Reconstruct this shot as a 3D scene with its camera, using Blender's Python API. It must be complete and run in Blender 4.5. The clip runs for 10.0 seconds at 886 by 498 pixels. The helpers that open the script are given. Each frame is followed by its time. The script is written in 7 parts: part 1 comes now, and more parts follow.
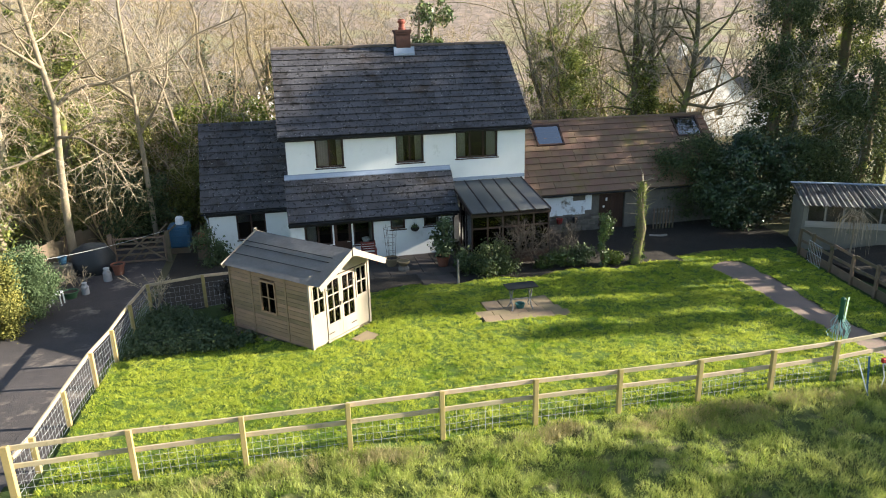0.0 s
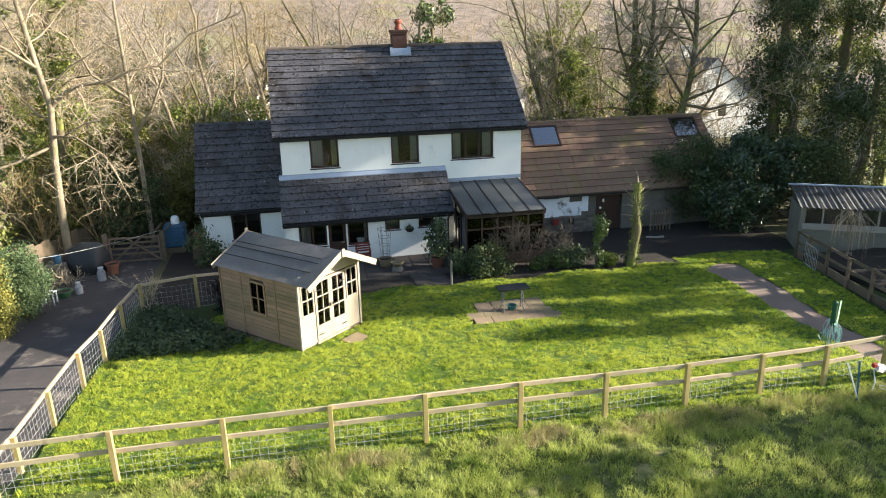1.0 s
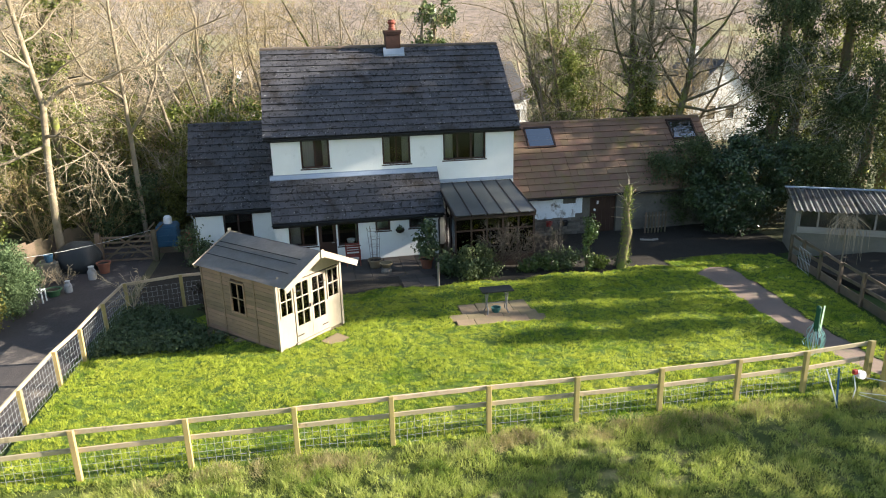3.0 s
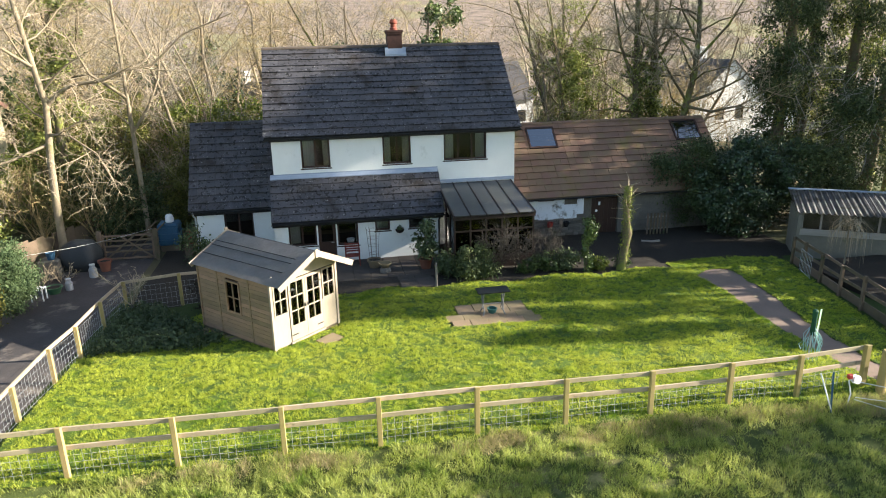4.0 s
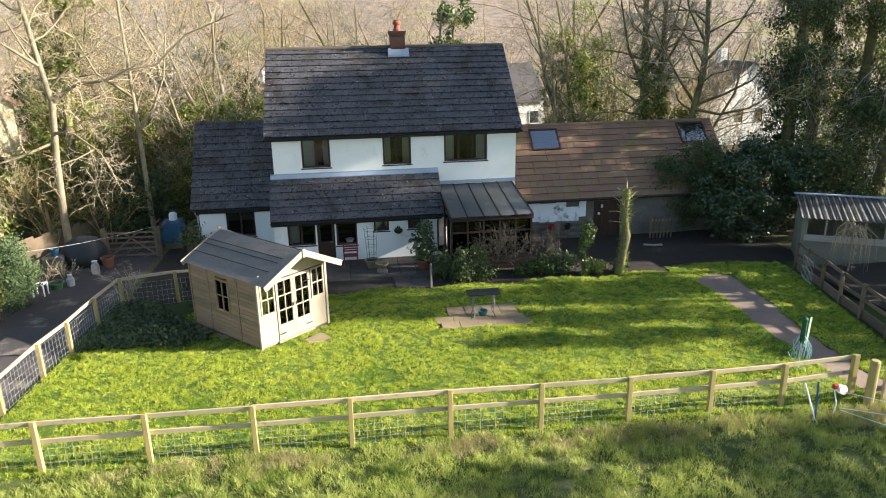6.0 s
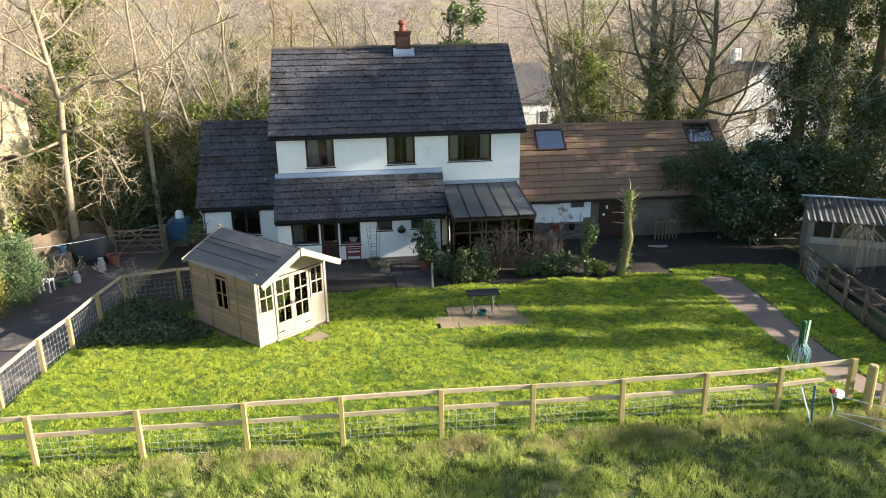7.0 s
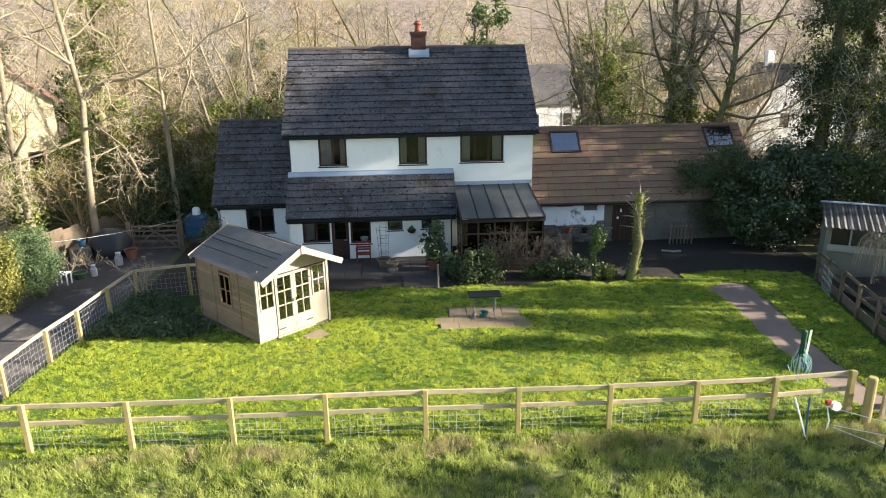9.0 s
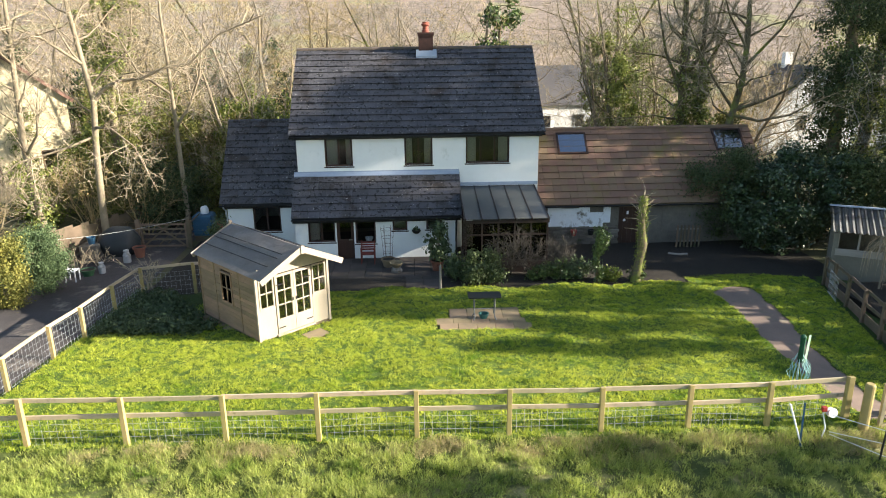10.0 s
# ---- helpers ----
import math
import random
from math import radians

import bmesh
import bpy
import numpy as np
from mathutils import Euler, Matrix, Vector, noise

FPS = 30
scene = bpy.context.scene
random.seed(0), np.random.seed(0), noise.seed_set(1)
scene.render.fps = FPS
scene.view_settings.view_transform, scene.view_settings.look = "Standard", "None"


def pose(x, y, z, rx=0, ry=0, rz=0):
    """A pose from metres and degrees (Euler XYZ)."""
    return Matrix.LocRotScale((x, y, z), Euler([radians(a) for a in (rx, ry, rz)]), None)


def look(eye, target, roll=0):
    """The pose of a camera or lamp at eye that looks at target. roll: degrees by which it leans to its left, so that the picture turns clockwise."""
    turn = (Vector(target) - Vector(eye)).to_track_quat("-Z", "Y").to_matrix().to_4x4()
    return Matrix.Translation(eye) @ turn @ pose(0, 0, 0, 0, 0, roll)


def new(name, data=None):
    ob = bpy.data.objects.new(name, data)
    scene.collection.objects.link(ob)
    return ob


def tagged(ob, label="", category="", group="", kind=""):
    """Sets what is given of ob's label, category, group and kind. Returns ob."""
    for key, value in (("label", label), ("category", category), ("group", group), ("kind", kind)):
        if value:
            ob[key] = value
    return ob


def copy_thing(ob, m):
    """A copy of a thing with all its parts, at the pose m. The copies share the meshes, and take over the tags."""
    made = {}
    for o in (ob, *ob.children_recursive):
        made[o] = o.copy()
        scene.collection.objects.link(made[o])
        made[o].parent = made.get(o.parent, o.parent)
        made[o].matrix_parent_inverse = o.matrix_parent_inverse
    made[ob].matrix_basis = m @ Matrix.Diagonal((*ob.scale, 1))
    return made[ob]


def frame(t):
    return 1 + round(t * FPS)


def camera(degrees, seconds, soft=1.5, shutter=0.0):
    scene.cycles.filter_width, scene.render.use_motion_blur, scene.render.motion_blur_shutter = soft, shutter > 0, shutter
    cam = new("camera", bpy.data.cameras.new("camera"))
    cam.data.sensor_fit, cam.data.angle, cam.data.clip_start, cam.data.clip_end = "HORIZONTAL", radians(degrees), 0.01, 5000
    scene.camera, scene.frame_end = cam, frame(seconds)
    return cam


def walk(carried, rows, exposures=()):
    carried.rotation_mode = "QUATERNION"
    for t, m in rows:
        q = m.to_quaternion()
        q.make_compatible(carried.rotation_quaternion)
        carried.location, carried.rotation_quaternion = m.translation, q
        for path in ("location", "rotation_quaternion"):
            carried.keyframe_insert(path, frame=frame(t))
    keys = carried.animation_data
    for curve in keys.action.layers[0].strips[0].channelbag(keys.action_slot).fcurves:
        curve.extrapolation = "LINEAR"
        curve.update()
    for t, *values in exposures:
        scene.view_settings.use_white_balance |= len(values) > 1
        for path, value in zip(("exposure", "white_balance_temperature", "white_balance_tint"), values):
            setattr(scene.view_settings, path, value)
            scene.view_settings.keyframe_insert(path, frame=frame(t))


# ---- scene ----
cam = camera(65.6, 10.0, soft=1.0)
PATH = [
    (0, (0.262, -26.391, 8.301), (0.673, -24.528, 7.698), -1.4),
    (0.5, (0.47, -26.388, 8.296), (0.874, -24.524, 7.694), -1.3),
    (1, (0.685, -26.395, 8.31), (1.08, -24.53, 7.707), -1.3),
    (1.5, (0.917, -26.413, 8.293), (1.303, -24.545, 7.692), -1.3),
    (2, (1.135, -26.419, 8.282), (1.514, -24.55, 7.68), -1.3),
    (2.5, (1.355, -26.44, 8.269), (1.725, -24.569, 7.669), -1.3),
    (4, (1.986, -26.502, 8.258), (2.313, -24.622, 7.659), -1.2),
    (4.5, (2.217, -26.515, 8.25), (2.529, -24.632, 7.652), -1.2),
    (5, (2.453, -26.54, 8.25), (2.748, -24.654, 7.652), -1.2),
    (5.5, (2.686, -26.567, 8.254), (2.965, -24.679, 7.657), -1.1),
    (7, (3.346, -26.661, 8.237), (3.566, -24.765, 7.642), -1.0),
    (7.5, (3.546, -26.682, 8.236), (3.743, -24.783, 7.641), -0.9),
    (8, (3.775, -26.715, 8.238), (3.947, -24.813, 7.643), -0.9),
    (8.5, (4.013, -26.742, 8.243), (4.16, -24.838, 7.649), -0.9),
    (9, (4.228, -26.763, 8.245), (4.353, -24.857, 7.652), -0.8),
    (9.5, (4.452, -26.785, 8.252), (4.553, -24.878, 7.659), -0.7),
    (10, (4.704, -26.808, 8.249), (4.78, -24.898, 7.658), -0.7),
]
walk(cam, [(t, look(eye, target, roll)) for t, eye, target, roll in PATH])

# ---- light ----
SUN_EL, SUN_X, SUN_Y = radians(20.0), 0.99, -0.135
sun_dir = Vector((SUN_X * math.cos(SUN_EL), SUN_Y * math.cos(SUN_EL), math.sin(SUN_EL))).normalized()
world = bpy.data.worlds.new("sky_world")
scene.world = world
world.use_nodes = True
wn = world.node_tree
wn.nodes.clear()
sky = wn.nodes.new("ShaderNodeTexSky")
sky.sky_type = "NISHITA"
sky.sun_disc = False
sky.sun_elevation = SUN_EL
sky.sun_rotation = math.atan2(SUN_X, SUN_Y)
bg = wn.nodes.new("ShaderNodeBackground")
bg.inputs["Strength"].default_value = 0.082
wo = wn.nodes.new("ShaderNodeOutputWorld")
wn.links.new(sky.outputs[0], bg.inputs[0])
wn.links.new(bg.outputs[0], wo.inputs[0])
lamp = bpy.data.lights.new("sun", "SUN")
lamp.energy, lamp.angle, lamp.color = 5.0, radians(0.6), (1.0, 0.915, 0.79)
sun_ob = new("sun", lamp)
sun_ob.matrix_basis = look(sun_dir * 60, (0, 0, 0))
scene.view_settings.exposure = 2.0


# ---- small tools ----
def wm(ob):
    m = ob.matrix_basis.copy()
    if ob.parent:
        m = wm(ob.parent) @ ob.matrix_parent_inverse @ m
    return m


def adopt(ob, parent):
    """Make ob a part of parent; its mesh stays where it is."""
    ob.parent = parent
    ob.matrix_parent_inverse = wm(parent).inverted()
    return ob


def thing(name, label, category, at=(0, 0, 0), group="", kind=""):
    ob = new(name)
    ob.empty_display_size = 0.2
    ob.matrix_basis = Matrix.Translation(at)
    return tagged(ob, label, category, group, kind)


def to_mesh(name, bm, material):
    me = bpy.data.meshes.new(name)
    bmesh.ops.recalc_face_normals(bm, faces=bm.faces)
    bm.to_mesh(me)
    bm.free()
    me.materials.append(material)
    return me


def part(name, bm, material, parent, label="", smooth=False):
    me = bm if isinstance(bm, bpy.types.Mesh) else to_mesh(name, bm, material)
    if smooth:
        me.polygons.foreach_set("use_smooth", [True] * len(me.polygons))
    ob = new(name, me)
    adopt(ob, parent)
    return tagged(ob, label)


def solo(name, bm, material, label, category, group="", kind="", smooth=False):
    """A thing that is one mesh."""
    me = bm if isinstance(bm, bpy.types.Mesh) else to_mesh(name, bm, material)
    if smooth:
        me.polygons.foreach_set("use_smooth", [True] * len(me.polygons))
    return tagged(new(name, me), label, category, group, kind)


def piece(name, me, parent, m):
    """One of many alike pieces, on shared mesh data, at the world pose m."""
    ob = new(name, me)
    ob.parent = parent
    ob.matrix_parent_inverse = wm(parent).inverted()
    ob.matrix_basis = m
    return ob


def array_mesh(name, verts, faces, material, smooth=False):
    """A mesh from numpy arrays of places and of equal-sided faces."""
    verts, faces = np.asarray(verts, np.float32), np.asarray(faces, np.int32)
    me = bpy.data.meshes.new(name)
    n, k = faces.shape
    me.vertices.add(len(verts))
    me.vertices.foreach_set("co", verts.ravel())
    me.loops.add(n * k)
    me.loops.foreach_set("vertex_index", faces.ravel())
    me.polygons.add(n)
    me.polygons.foreach_set("loop_start", np.arange(0, n * k, k, dtype=np.int32))
    me.polygons.foreach_set("use_smooth", np.full(n, bool(smooth)))
    me.update()
    me.validate()
    me.materials.append(material)
    return me


def box(bm, x0, x1, y0, y1, z0, z1, m=None, bevel=0.0):
    r = bmesh.ops.create_cube(bm, size=1)
    vs = r["verts"]
    for v in vs:
        v.co = Vector((x0 + (v.co.x + 0.5) * (x1 - x0), y0 + (v.co.y + 0.5) * (y1 - y0), z0 + (v.co.z + 0.5) * (z1 - z0)))
    if bevel:
        es = list({e for v in vs for e in v.link_edges})
        out = bmesh.ops.bevel(bm, geom=es, offset=bevel, segments=1, affect="EDGES")
        vs = list({v for f in out["faces"] for v in f.verts} | {v for v in vs if v.is_valid})
    if m is not None:
        for v in vs:
            v.co = m @ v.co
    return vs


def boxes(*args, m=None, bevel=0.0):
    bm = bmesh.new()
    for a in args:
        box(bm, *a, m=m, bevel=bevel)
    return bm


def beam(bm, a, b, w, h, up=(0, 0, 1), bevel=0.0):
    """A squared timber from a to b, w across and h along up."""
    a, b = Vector(a), Vector(b)
    d = (b - a)
    y = d.normalized()
    x = y.cross(Vector(up)).normalized()
    z = x.cross(y)
    m = Matrix(((x.x, y.x, z.x, a.x), (x.y, y.y, z.y, a.y), (x.z, y.z, z.z, a.z), (0, 0, 0, 1)))
    return box(bm, -w / 2, w / 2, 0, d.length, -h / 2, h / 2, m=m, bevel=bevel)


def beam_bm(*args, **kw):
    bm = bmesh.new()
    beam(bm, *args, **kw)
    return bm


def tube(bm, pts, radii, sides=6, cap=True):
    """A round bar along pts."""
    pts = [Vector(p) for p in pts]
    if not isinstance(radii, (list, tuple)):
        radii = [radii] * len(pts)
    rings = []
    for i, p in enumerate(pts):
        d = (pts[min(i + 1, len(pts) - 1)] - pts[max(i - 1, 0)]).normalized()
        u = d.cross(Vector((0.13, 0.29, 0.95)) if abs(d.z) < 0.9 else Vector((1, 0.1, 0))).normalized()
        v = d.cross(u)
        rings.append([bm.verts.new(p + (u * math.cos(2 * math.pi * k / sides) + v * math.sin(2 * math.pi * k / sides)) * radii[i]) for k in range(sides)])
    for a, b in zip(rings, rings[1:]):
        for k in range(sides):
            bm.faces.new((a[k], a[(k + 1) % sides], b[(k + 1) % sides], b[k]))
    if cap and sides > 2:
        bm.faces.new(rings[0][::-1])
        bm.faces.new(rings[-1])
    return bm


def lathe(profile, sides=16, at=(0, 0, 0)):
    """A turned shape from (radius, height) pairs."""
    bm = bmesh.new()
    at = Vector(at)
    rings = []
    for r, z in profile:
        rings.append([bm.verts.new(at + Vector((r * math.cos(2 * math.pi * k / sides), r * math.sin(2 * math.pi * k / sides), z))) for k in range(sides)])
    for a, b in zip(rings, rings[1:]):
        for k in range(sides):
            bm.faces.new((a[k], a[(k + 1) % sides], b[(k + 1) % sides], b[k]))
    bm.faces.new(rings[0][::-1])
    bm.faces.new(rings[-1])
    return bm


def wall_bm(x0, x1, z0, z1, y0, y1, holes=(), top=None):
    """A wall along x from y0 to y1 thick with openings (x0, x1, z0, z1) through it."""
    xs = sorted({x0, x1, *[h[0] for h in holes], *[h[1] for h in holes]})
    zs = sorted({z0, z1, *[h[2] for h in holes], *[h[3] for h in holes]})
    bm = bmesh.new()
    vc = {}

    def V(x, y, z):
        k = (round(x, 4), round(y, 4), round(z, 4))
        if k not in vc:
            vc[k] = bm.verts.new(k)
        return vc[k]

    def solid(i, j):
        if not (0 <= i < len(xs) - 1 and 0 <= j < len(zs) - 1):
            return False
        cx, cz = (xs[i] + xs[i + 1]) / 2, (zs[j] + zs[j + 1]) / 2
        return not any(h[0] < cx < h[1] and h[2] < cz < h[3] for h in holes)

    for i in range(len(xs) - 1):
        for j in range(len(zs) - 1):
            if not solid(i, j):
                continue
            a, b, c, d = xs[i], xs[i + 1], zs[j], zs[j + 1]
            bm.faces.new((V(a, y0, c), V(b, y0, c), V(b, y0, d), V(a, y0, d)))
            bm.faces.new((V(a, y1, d), V(b, y1, d), V(b, y1, c), V(a, y1, c)))
            if not solid(i - 1, j):
                bm.faces.new((V(a, y0, c), V(a, y0, d), V(a, y1, d), V(a, y1, c)))
            if not solid(i + 1, j):
                bm.faces.new((V(b, y0, c), V(b, y1, c), V(b, y1, d), V(b, y0, d)))
            if not solid(i, j - 1):
                bm.faces.new((V(a, y0, c), V(a, y1, c), V(b, y1, c), V(b, y0, c)))
            if not solid(i, j + 1):
                bm.faces.new((V(a, y0, d), V(b, y0, d), V(b, y1, d), V(a, y1, d)))
    return bm


def prism(pts, x0, x1):
    """A shape with the (y, z) outline pts, from x0 to x1."""
    bm = bmesh.new()
    a = [bm.verts.new((x0, y, z)) for y, z in pts]
    b = [bm.verts.new((x1, y, z)) for y, z in pts]
    bm.faces.new(a)
    bm.faces.new(b[::-1])
    for i in range(len(pts)):
        j = (i + 1) % len(pts)
        bm.faces.new((a[i], b[i], b[j], a[j]))
    return bm


def lattice(x, y, size, seed):
    """Smooth random heights between 0 and 1 on a square lattice."""
    u, v = x / size + 311.7 * seed, y / size + 173.3 * seed
    iu, iv = np.floor(u), np.floor(v)
    fu, fv = u - iu, v - iv
    fu, fv = fu * fu * (3 - 2 * fu), fv * fv * (3 - 2 * fv)

    def at_corner(a, b):
        h = np.sin(a * 127.1 + b * 311.7 + seed * 74.7) * 43758.5453
        return h - np.floor(h)

    top = at_corner(iu, iv) * (1 - fu) + at_corner(iu + 1, iv) * fu
    low = at_corner(iu, iv + 1) * (1 - fu) + at_corner(iu + 1, iv + 1) * fu
    return top * (1 - fv) + low * fv


def tufts(x, y):
    """Uneven turf between 0 and 1: broad humps, clumps and small tufts."""
    wx, wy = x + 0.25 * lattice(x, y, 0.6, 5), y + 0.25 * lattice(x, y, 0.6, 6)
    return 0.40 * lattice(wx, wy, 0.85, 1) + 0.36 * lattice(wx * 0.8, wy, 0.34, 2) + 0.24 * lattice(wx * 0.8, wy, 0.16, 3)


def gz(x, y):
    """The height of the ground."""
    t = np.clip((-3.0 - y) / 11.8, 0, 1)
    z = t * (0.70 - 0.011 * (x - 0.0))
    f = np.clip((-14.95 - y) / 0.5, 0, 1)
    z = z - 0.13 * f
    b = np.clip(y - 9, 0, 60)
    z = z - 0.085 * b
    h = np.clip(y - 72, 0, 600)
    z = z + 0.19 * h
    lb = np.clip((-8.6 - x) / 3, 0, 1) * np.clip((y + 9) / 5, 0, 1) * np.clip((24 - y) / 14, 0, 1)
    z = z + 0.9 * lb
    return z + 0.02 * np.sin(x * 1.7 + y * 0.6) * np.sin(y * 1.3 - x * 0.4)


def g(x, y):
    return float(gz(np.float64(x), np.float64(y)))


# ---- materials ----
def mat(name, c1, c2=None, scale=3.0, fine=40.0, rough=0.8, bump=0.3, depth=0.01, metal=0.0, rnd=0.0, island=0.0, stain=None, stain_scale=0.9, stain_at=0.58, spec=0.3, stretch=None, trans=0.0, speck=None, speck_at=0.66, speck_scale=9.0, lichen=None):
    """Two colours mixed by a coarse and a fine noise in world space, a stain, a spread by object or by island, and fine relief."""
    m = bpy.data.materials.new(name)
    m.use_nodes = True
    nt = m.node_tree
    n, L = nt.nodes, nt.links
    pb = n["Principled BSDF"]
    c2 = c2 or tuple(min(1, c * 0.7) for c in c1)
    geo = n.new("ShaderNodeNewGeometry")
    vec = geo.outputs["Position"]
    if stretch:
        mp = n.new("ShaderNodeMapping")
        mp.inputs["Scale"].default_value = stretch
        L.new(vec, mp.inputs["Vector"])
        vec = mp.outputs["Vector"]

    def noise_tex(s, d=3.0, r=0.6):
        t = n.new("ShaderNodeTexNoise")
        t.inputs["Scale"].default_value, t.inputs["Detail"].default_value, t.inputs["Roughness"].default_value = s, d, r
        L.new(vec, t.inputs["Vector"])
        return t.outputs["Fac"]

    def math_node(op, a, b):
        t = n.new("ShaderNodeMath")
        t.operation = op
        for i, v in enumerate((a, b)):
            if isinstance(v, (int, float)):
                t.inputs[i].default_value = v
            else:
                L.new(v, t.inputs[i])
        return t.outputs[0]

    def mix(fac, a, b):
        t = n.new("ShaderNodeMix")
        t.data_type = "RGBA"
        for sock, v in ((t.inputs[0], fac), (t.inputs[6], a), (t.inputs[7], b)):
            if isinstance(v, tuple):
                sock.default_value = (*v, 1)
            elif isinstance(v, (int, float)):
                sock.default_value = v
            else:
                L.new(v, sock)
        return t.outputs[2]

    def ramp(fac, a, b):
        t = n.new("ShaderNodeMapRange")
        t.inputs[1].default_value, t.inputs[2].default_value = a, b
        L.new(fac, t.inputs[0])
        return t.outputs[0]

    coarse, finer = noise_tex(scale), noise_tex(fine, 4.0, 0.65)
    fac = math_node("ADD", math_node("MULTIPLY", ramp(coarse, 0.3, 0.7), 0.55), math_node("MULTIPLY", ramp(finer, 0.3, 0.7), 0.45))
    col = mix(fac, c1, c2)
    if stain:
        s = noise_tex(stain_scale, 5.0, 0.7)
        col = mix(ramp(s, stain_at, stain_at + 0.12), col, stain)
    if speck:
        s = noise_tex(speck_scale, 2.0, 0.5)
        col = mix(ramp(s, speck_at, speck_at + 0.04), col, speck)
    if lichen:
        s = noise_tex(13.0, 1.0, 0.4)
        col = mix(ramp(s, 0.715, 0.735), col, lichen)
    if rnd or island:
        if rnd:
            oi = n.new("ShaderNodeObjectInfo")
            src, amt = oi.outputs["Random"], rnd
        else:
            src, amt = geo.outputs["Random Per Island"], island
        hs = n.new("ShaderNodeHueSaturation")
        L.new(math_node("ADD", math_node("MULTIPLY", src, 2 * amt), 1 - amt), hs.inputs["Value"])
        hs.inputs["Hue"].default_value = 0.5
        L.new(math_node("ADD", math_node("MULTIPLY", src, -0.03), 0.515), hs.inputs["Hue"])
        L.new(col, hs.inputs["Color"])
        col = hs.outputs["Color"]
    L.new(col, pb.inputs["Base Color"])
    pb.inputs["Roughness"].default_value = rough
    pb.inputs["Metallic"].default_value = metal
    pb.inputs["Specular IOR Level"].default_value = spec
    if bump:
        bp = n.new("ShaderNodeBump")
        bp.inputs["Strength"].default_value, bp.inputs["Distance"].default_value = bump, depth
        L.new(finer, bp.inputs["Height"])
        L.new(bp.outputs[0], pb.inputs["Normal"])
    if trans:
        tr = n.new("ShaderNodeBsdfTranslucent")
        L.new(col, tr.inputs["Color"])
        mx = n.new("ShaderNodeMixShader")
        mx.inputs[0].default_value = trans
        L.new(pb.outputs[0], mx.inputs[1])
        L.new(tr.outputs[0], mx.inputs[2])
        L.new(mx.outputs[0], n["Material Output"].inputs["Surface"])
    return m


def glass(name, tint=(0.9, 0.95, 0.95), gloss=0.06, base=0.04):
    m = bpy.data.materials.new(name)
    m.use_nodes = True
    n, L = m.node_tree.nodes, m.node_tree.links
    n.remove(n["Principled BSDF"])
    tr = n.new("ShaderNodeBsdfTransparent")
    tr.inputs["Color"].default_value = (*tint, 1)
    gl = n.new("ShaderNodeBsdfGlossy")
    gl.inputs["Roughness"].default_value = gloss
    fr = n.new("ShaderNodeFresnel")
    fr.inputs["IOR"].default_value = 1.52
    ad = n.new("ShaderNodeMath")
    ad.operation = "ADD"
    ad.inputs[1].default_value = base
    L.new(fr.outputs[0], ad.inputs[0])
    mx = n.new("ShaderNodeMixShader")
    L.new(ad.outputs[0], mx.inputs[0])
    L.new(tr.outputs[0], mx.inputs[1])
    L.new(gl.outputs[0], mx.inputs[2])
    L.new(mx.outputs[0], n["Material Output"].inputs["Surface"])
    return m


M_render = mat("white_render", (0.80, 0.81, 0.78), (0.70, 0.71, 0.68), 1.2, 60, 0.85, 0.25, 0.006, stain=(0.62, 0.63, 0.59), stain_scale=1.4, stain_at=0.6)
M_slate = mat("slate_grey_tile", (0.038, 0.038, 0.044), (0.082, 0.078, 0.082), 1.2, 30, 0.6, 0.6, 0.008, rnd=0.2, stain=(0.026, 0.019, 0.014), stain_scale=0.8, stain_at=0.53, spec=0.45, speck=(0.010, 0.009, 0.008), speck_at=0.575, speck_scale=8.0, lichen=(0.22, 0.215, 0.20))
M_slate_rest = mat("slate_grey_tile_upper", (0.038, 0.038, 0.044), (0.082, 0.078, 0.082), 1.2, 30, 0.6, 0.6, 0.008, island=0.2, stain=(0.026, 0.019, 0.014), stain_scale=0.8, stain_at=0.53, spec=0.45, speck=(0.010, 0.009, 0.008), speck_at=0.575, speck_scale=8.0, lichen=(0.22, 0.215, 0.20))
M_ridge = mat("mossy_ridge_tile", (0.14, 0.10, 0.075), (0.07, 0.065, 0.055), 3, 30, 0.85, 0.6, rnd=0.2)
M_brown_tile = mat("brown_barn_tile", (0.155, 0.093, 0.062), (0.22, 0.143, 0.09), 1.2, 30, 0.8, 0.5, 0.006, rnd=0.03, stain=(0.17, 0.125, 0.05), stain_scale=0.7, stain_at=0.56)
M_lead = mat("lead_flashing", (0.24, 0.29, 0.37), (0.32, 0.37, 0.45), 4, 30, 0.5, 0.2, spec=0.5)
M_brownwood = mat("dark_brown_wood", (0.052, 0.026, 0.018), (0.032, 0.017, 0.012), 5, 60, 0.5, 0.2, stretch=(1, 1, 0.15))
M_blackplastic = mat("black_gutter_plastic", (0.014, 0.014, 0.015), (0.02, 0.02, 0.021), 5, 40, 0.4, 0.05)
# near-black wall colour stands in for the unlit rooms
M_room_shade = mat("room_shade_wall", (0.05, 0.045, 0.04), (0.03, 0.028, 0.025), 2, 20, 0.9, 0.0)
M_floor = mat("brown_floor", (0.12, 0.08, 0.05), (0.08, 0.05, 0.03), 2, 20, 0.7, 0.0)
M_glass = glass("window_glass", (0.92, 0.94, 0.93), 0.01, 0.0)
# the dark tint stands in for the shade inside the conservatory
M_dim_glass = glass("darkened_conservatory_glass", (0.35, 0.34, 0.32), 0.02, 0.0)
M_sky_glass = glass("skylight_glass", (0.25, 0.38, 0.55), 0.02, 0.28)
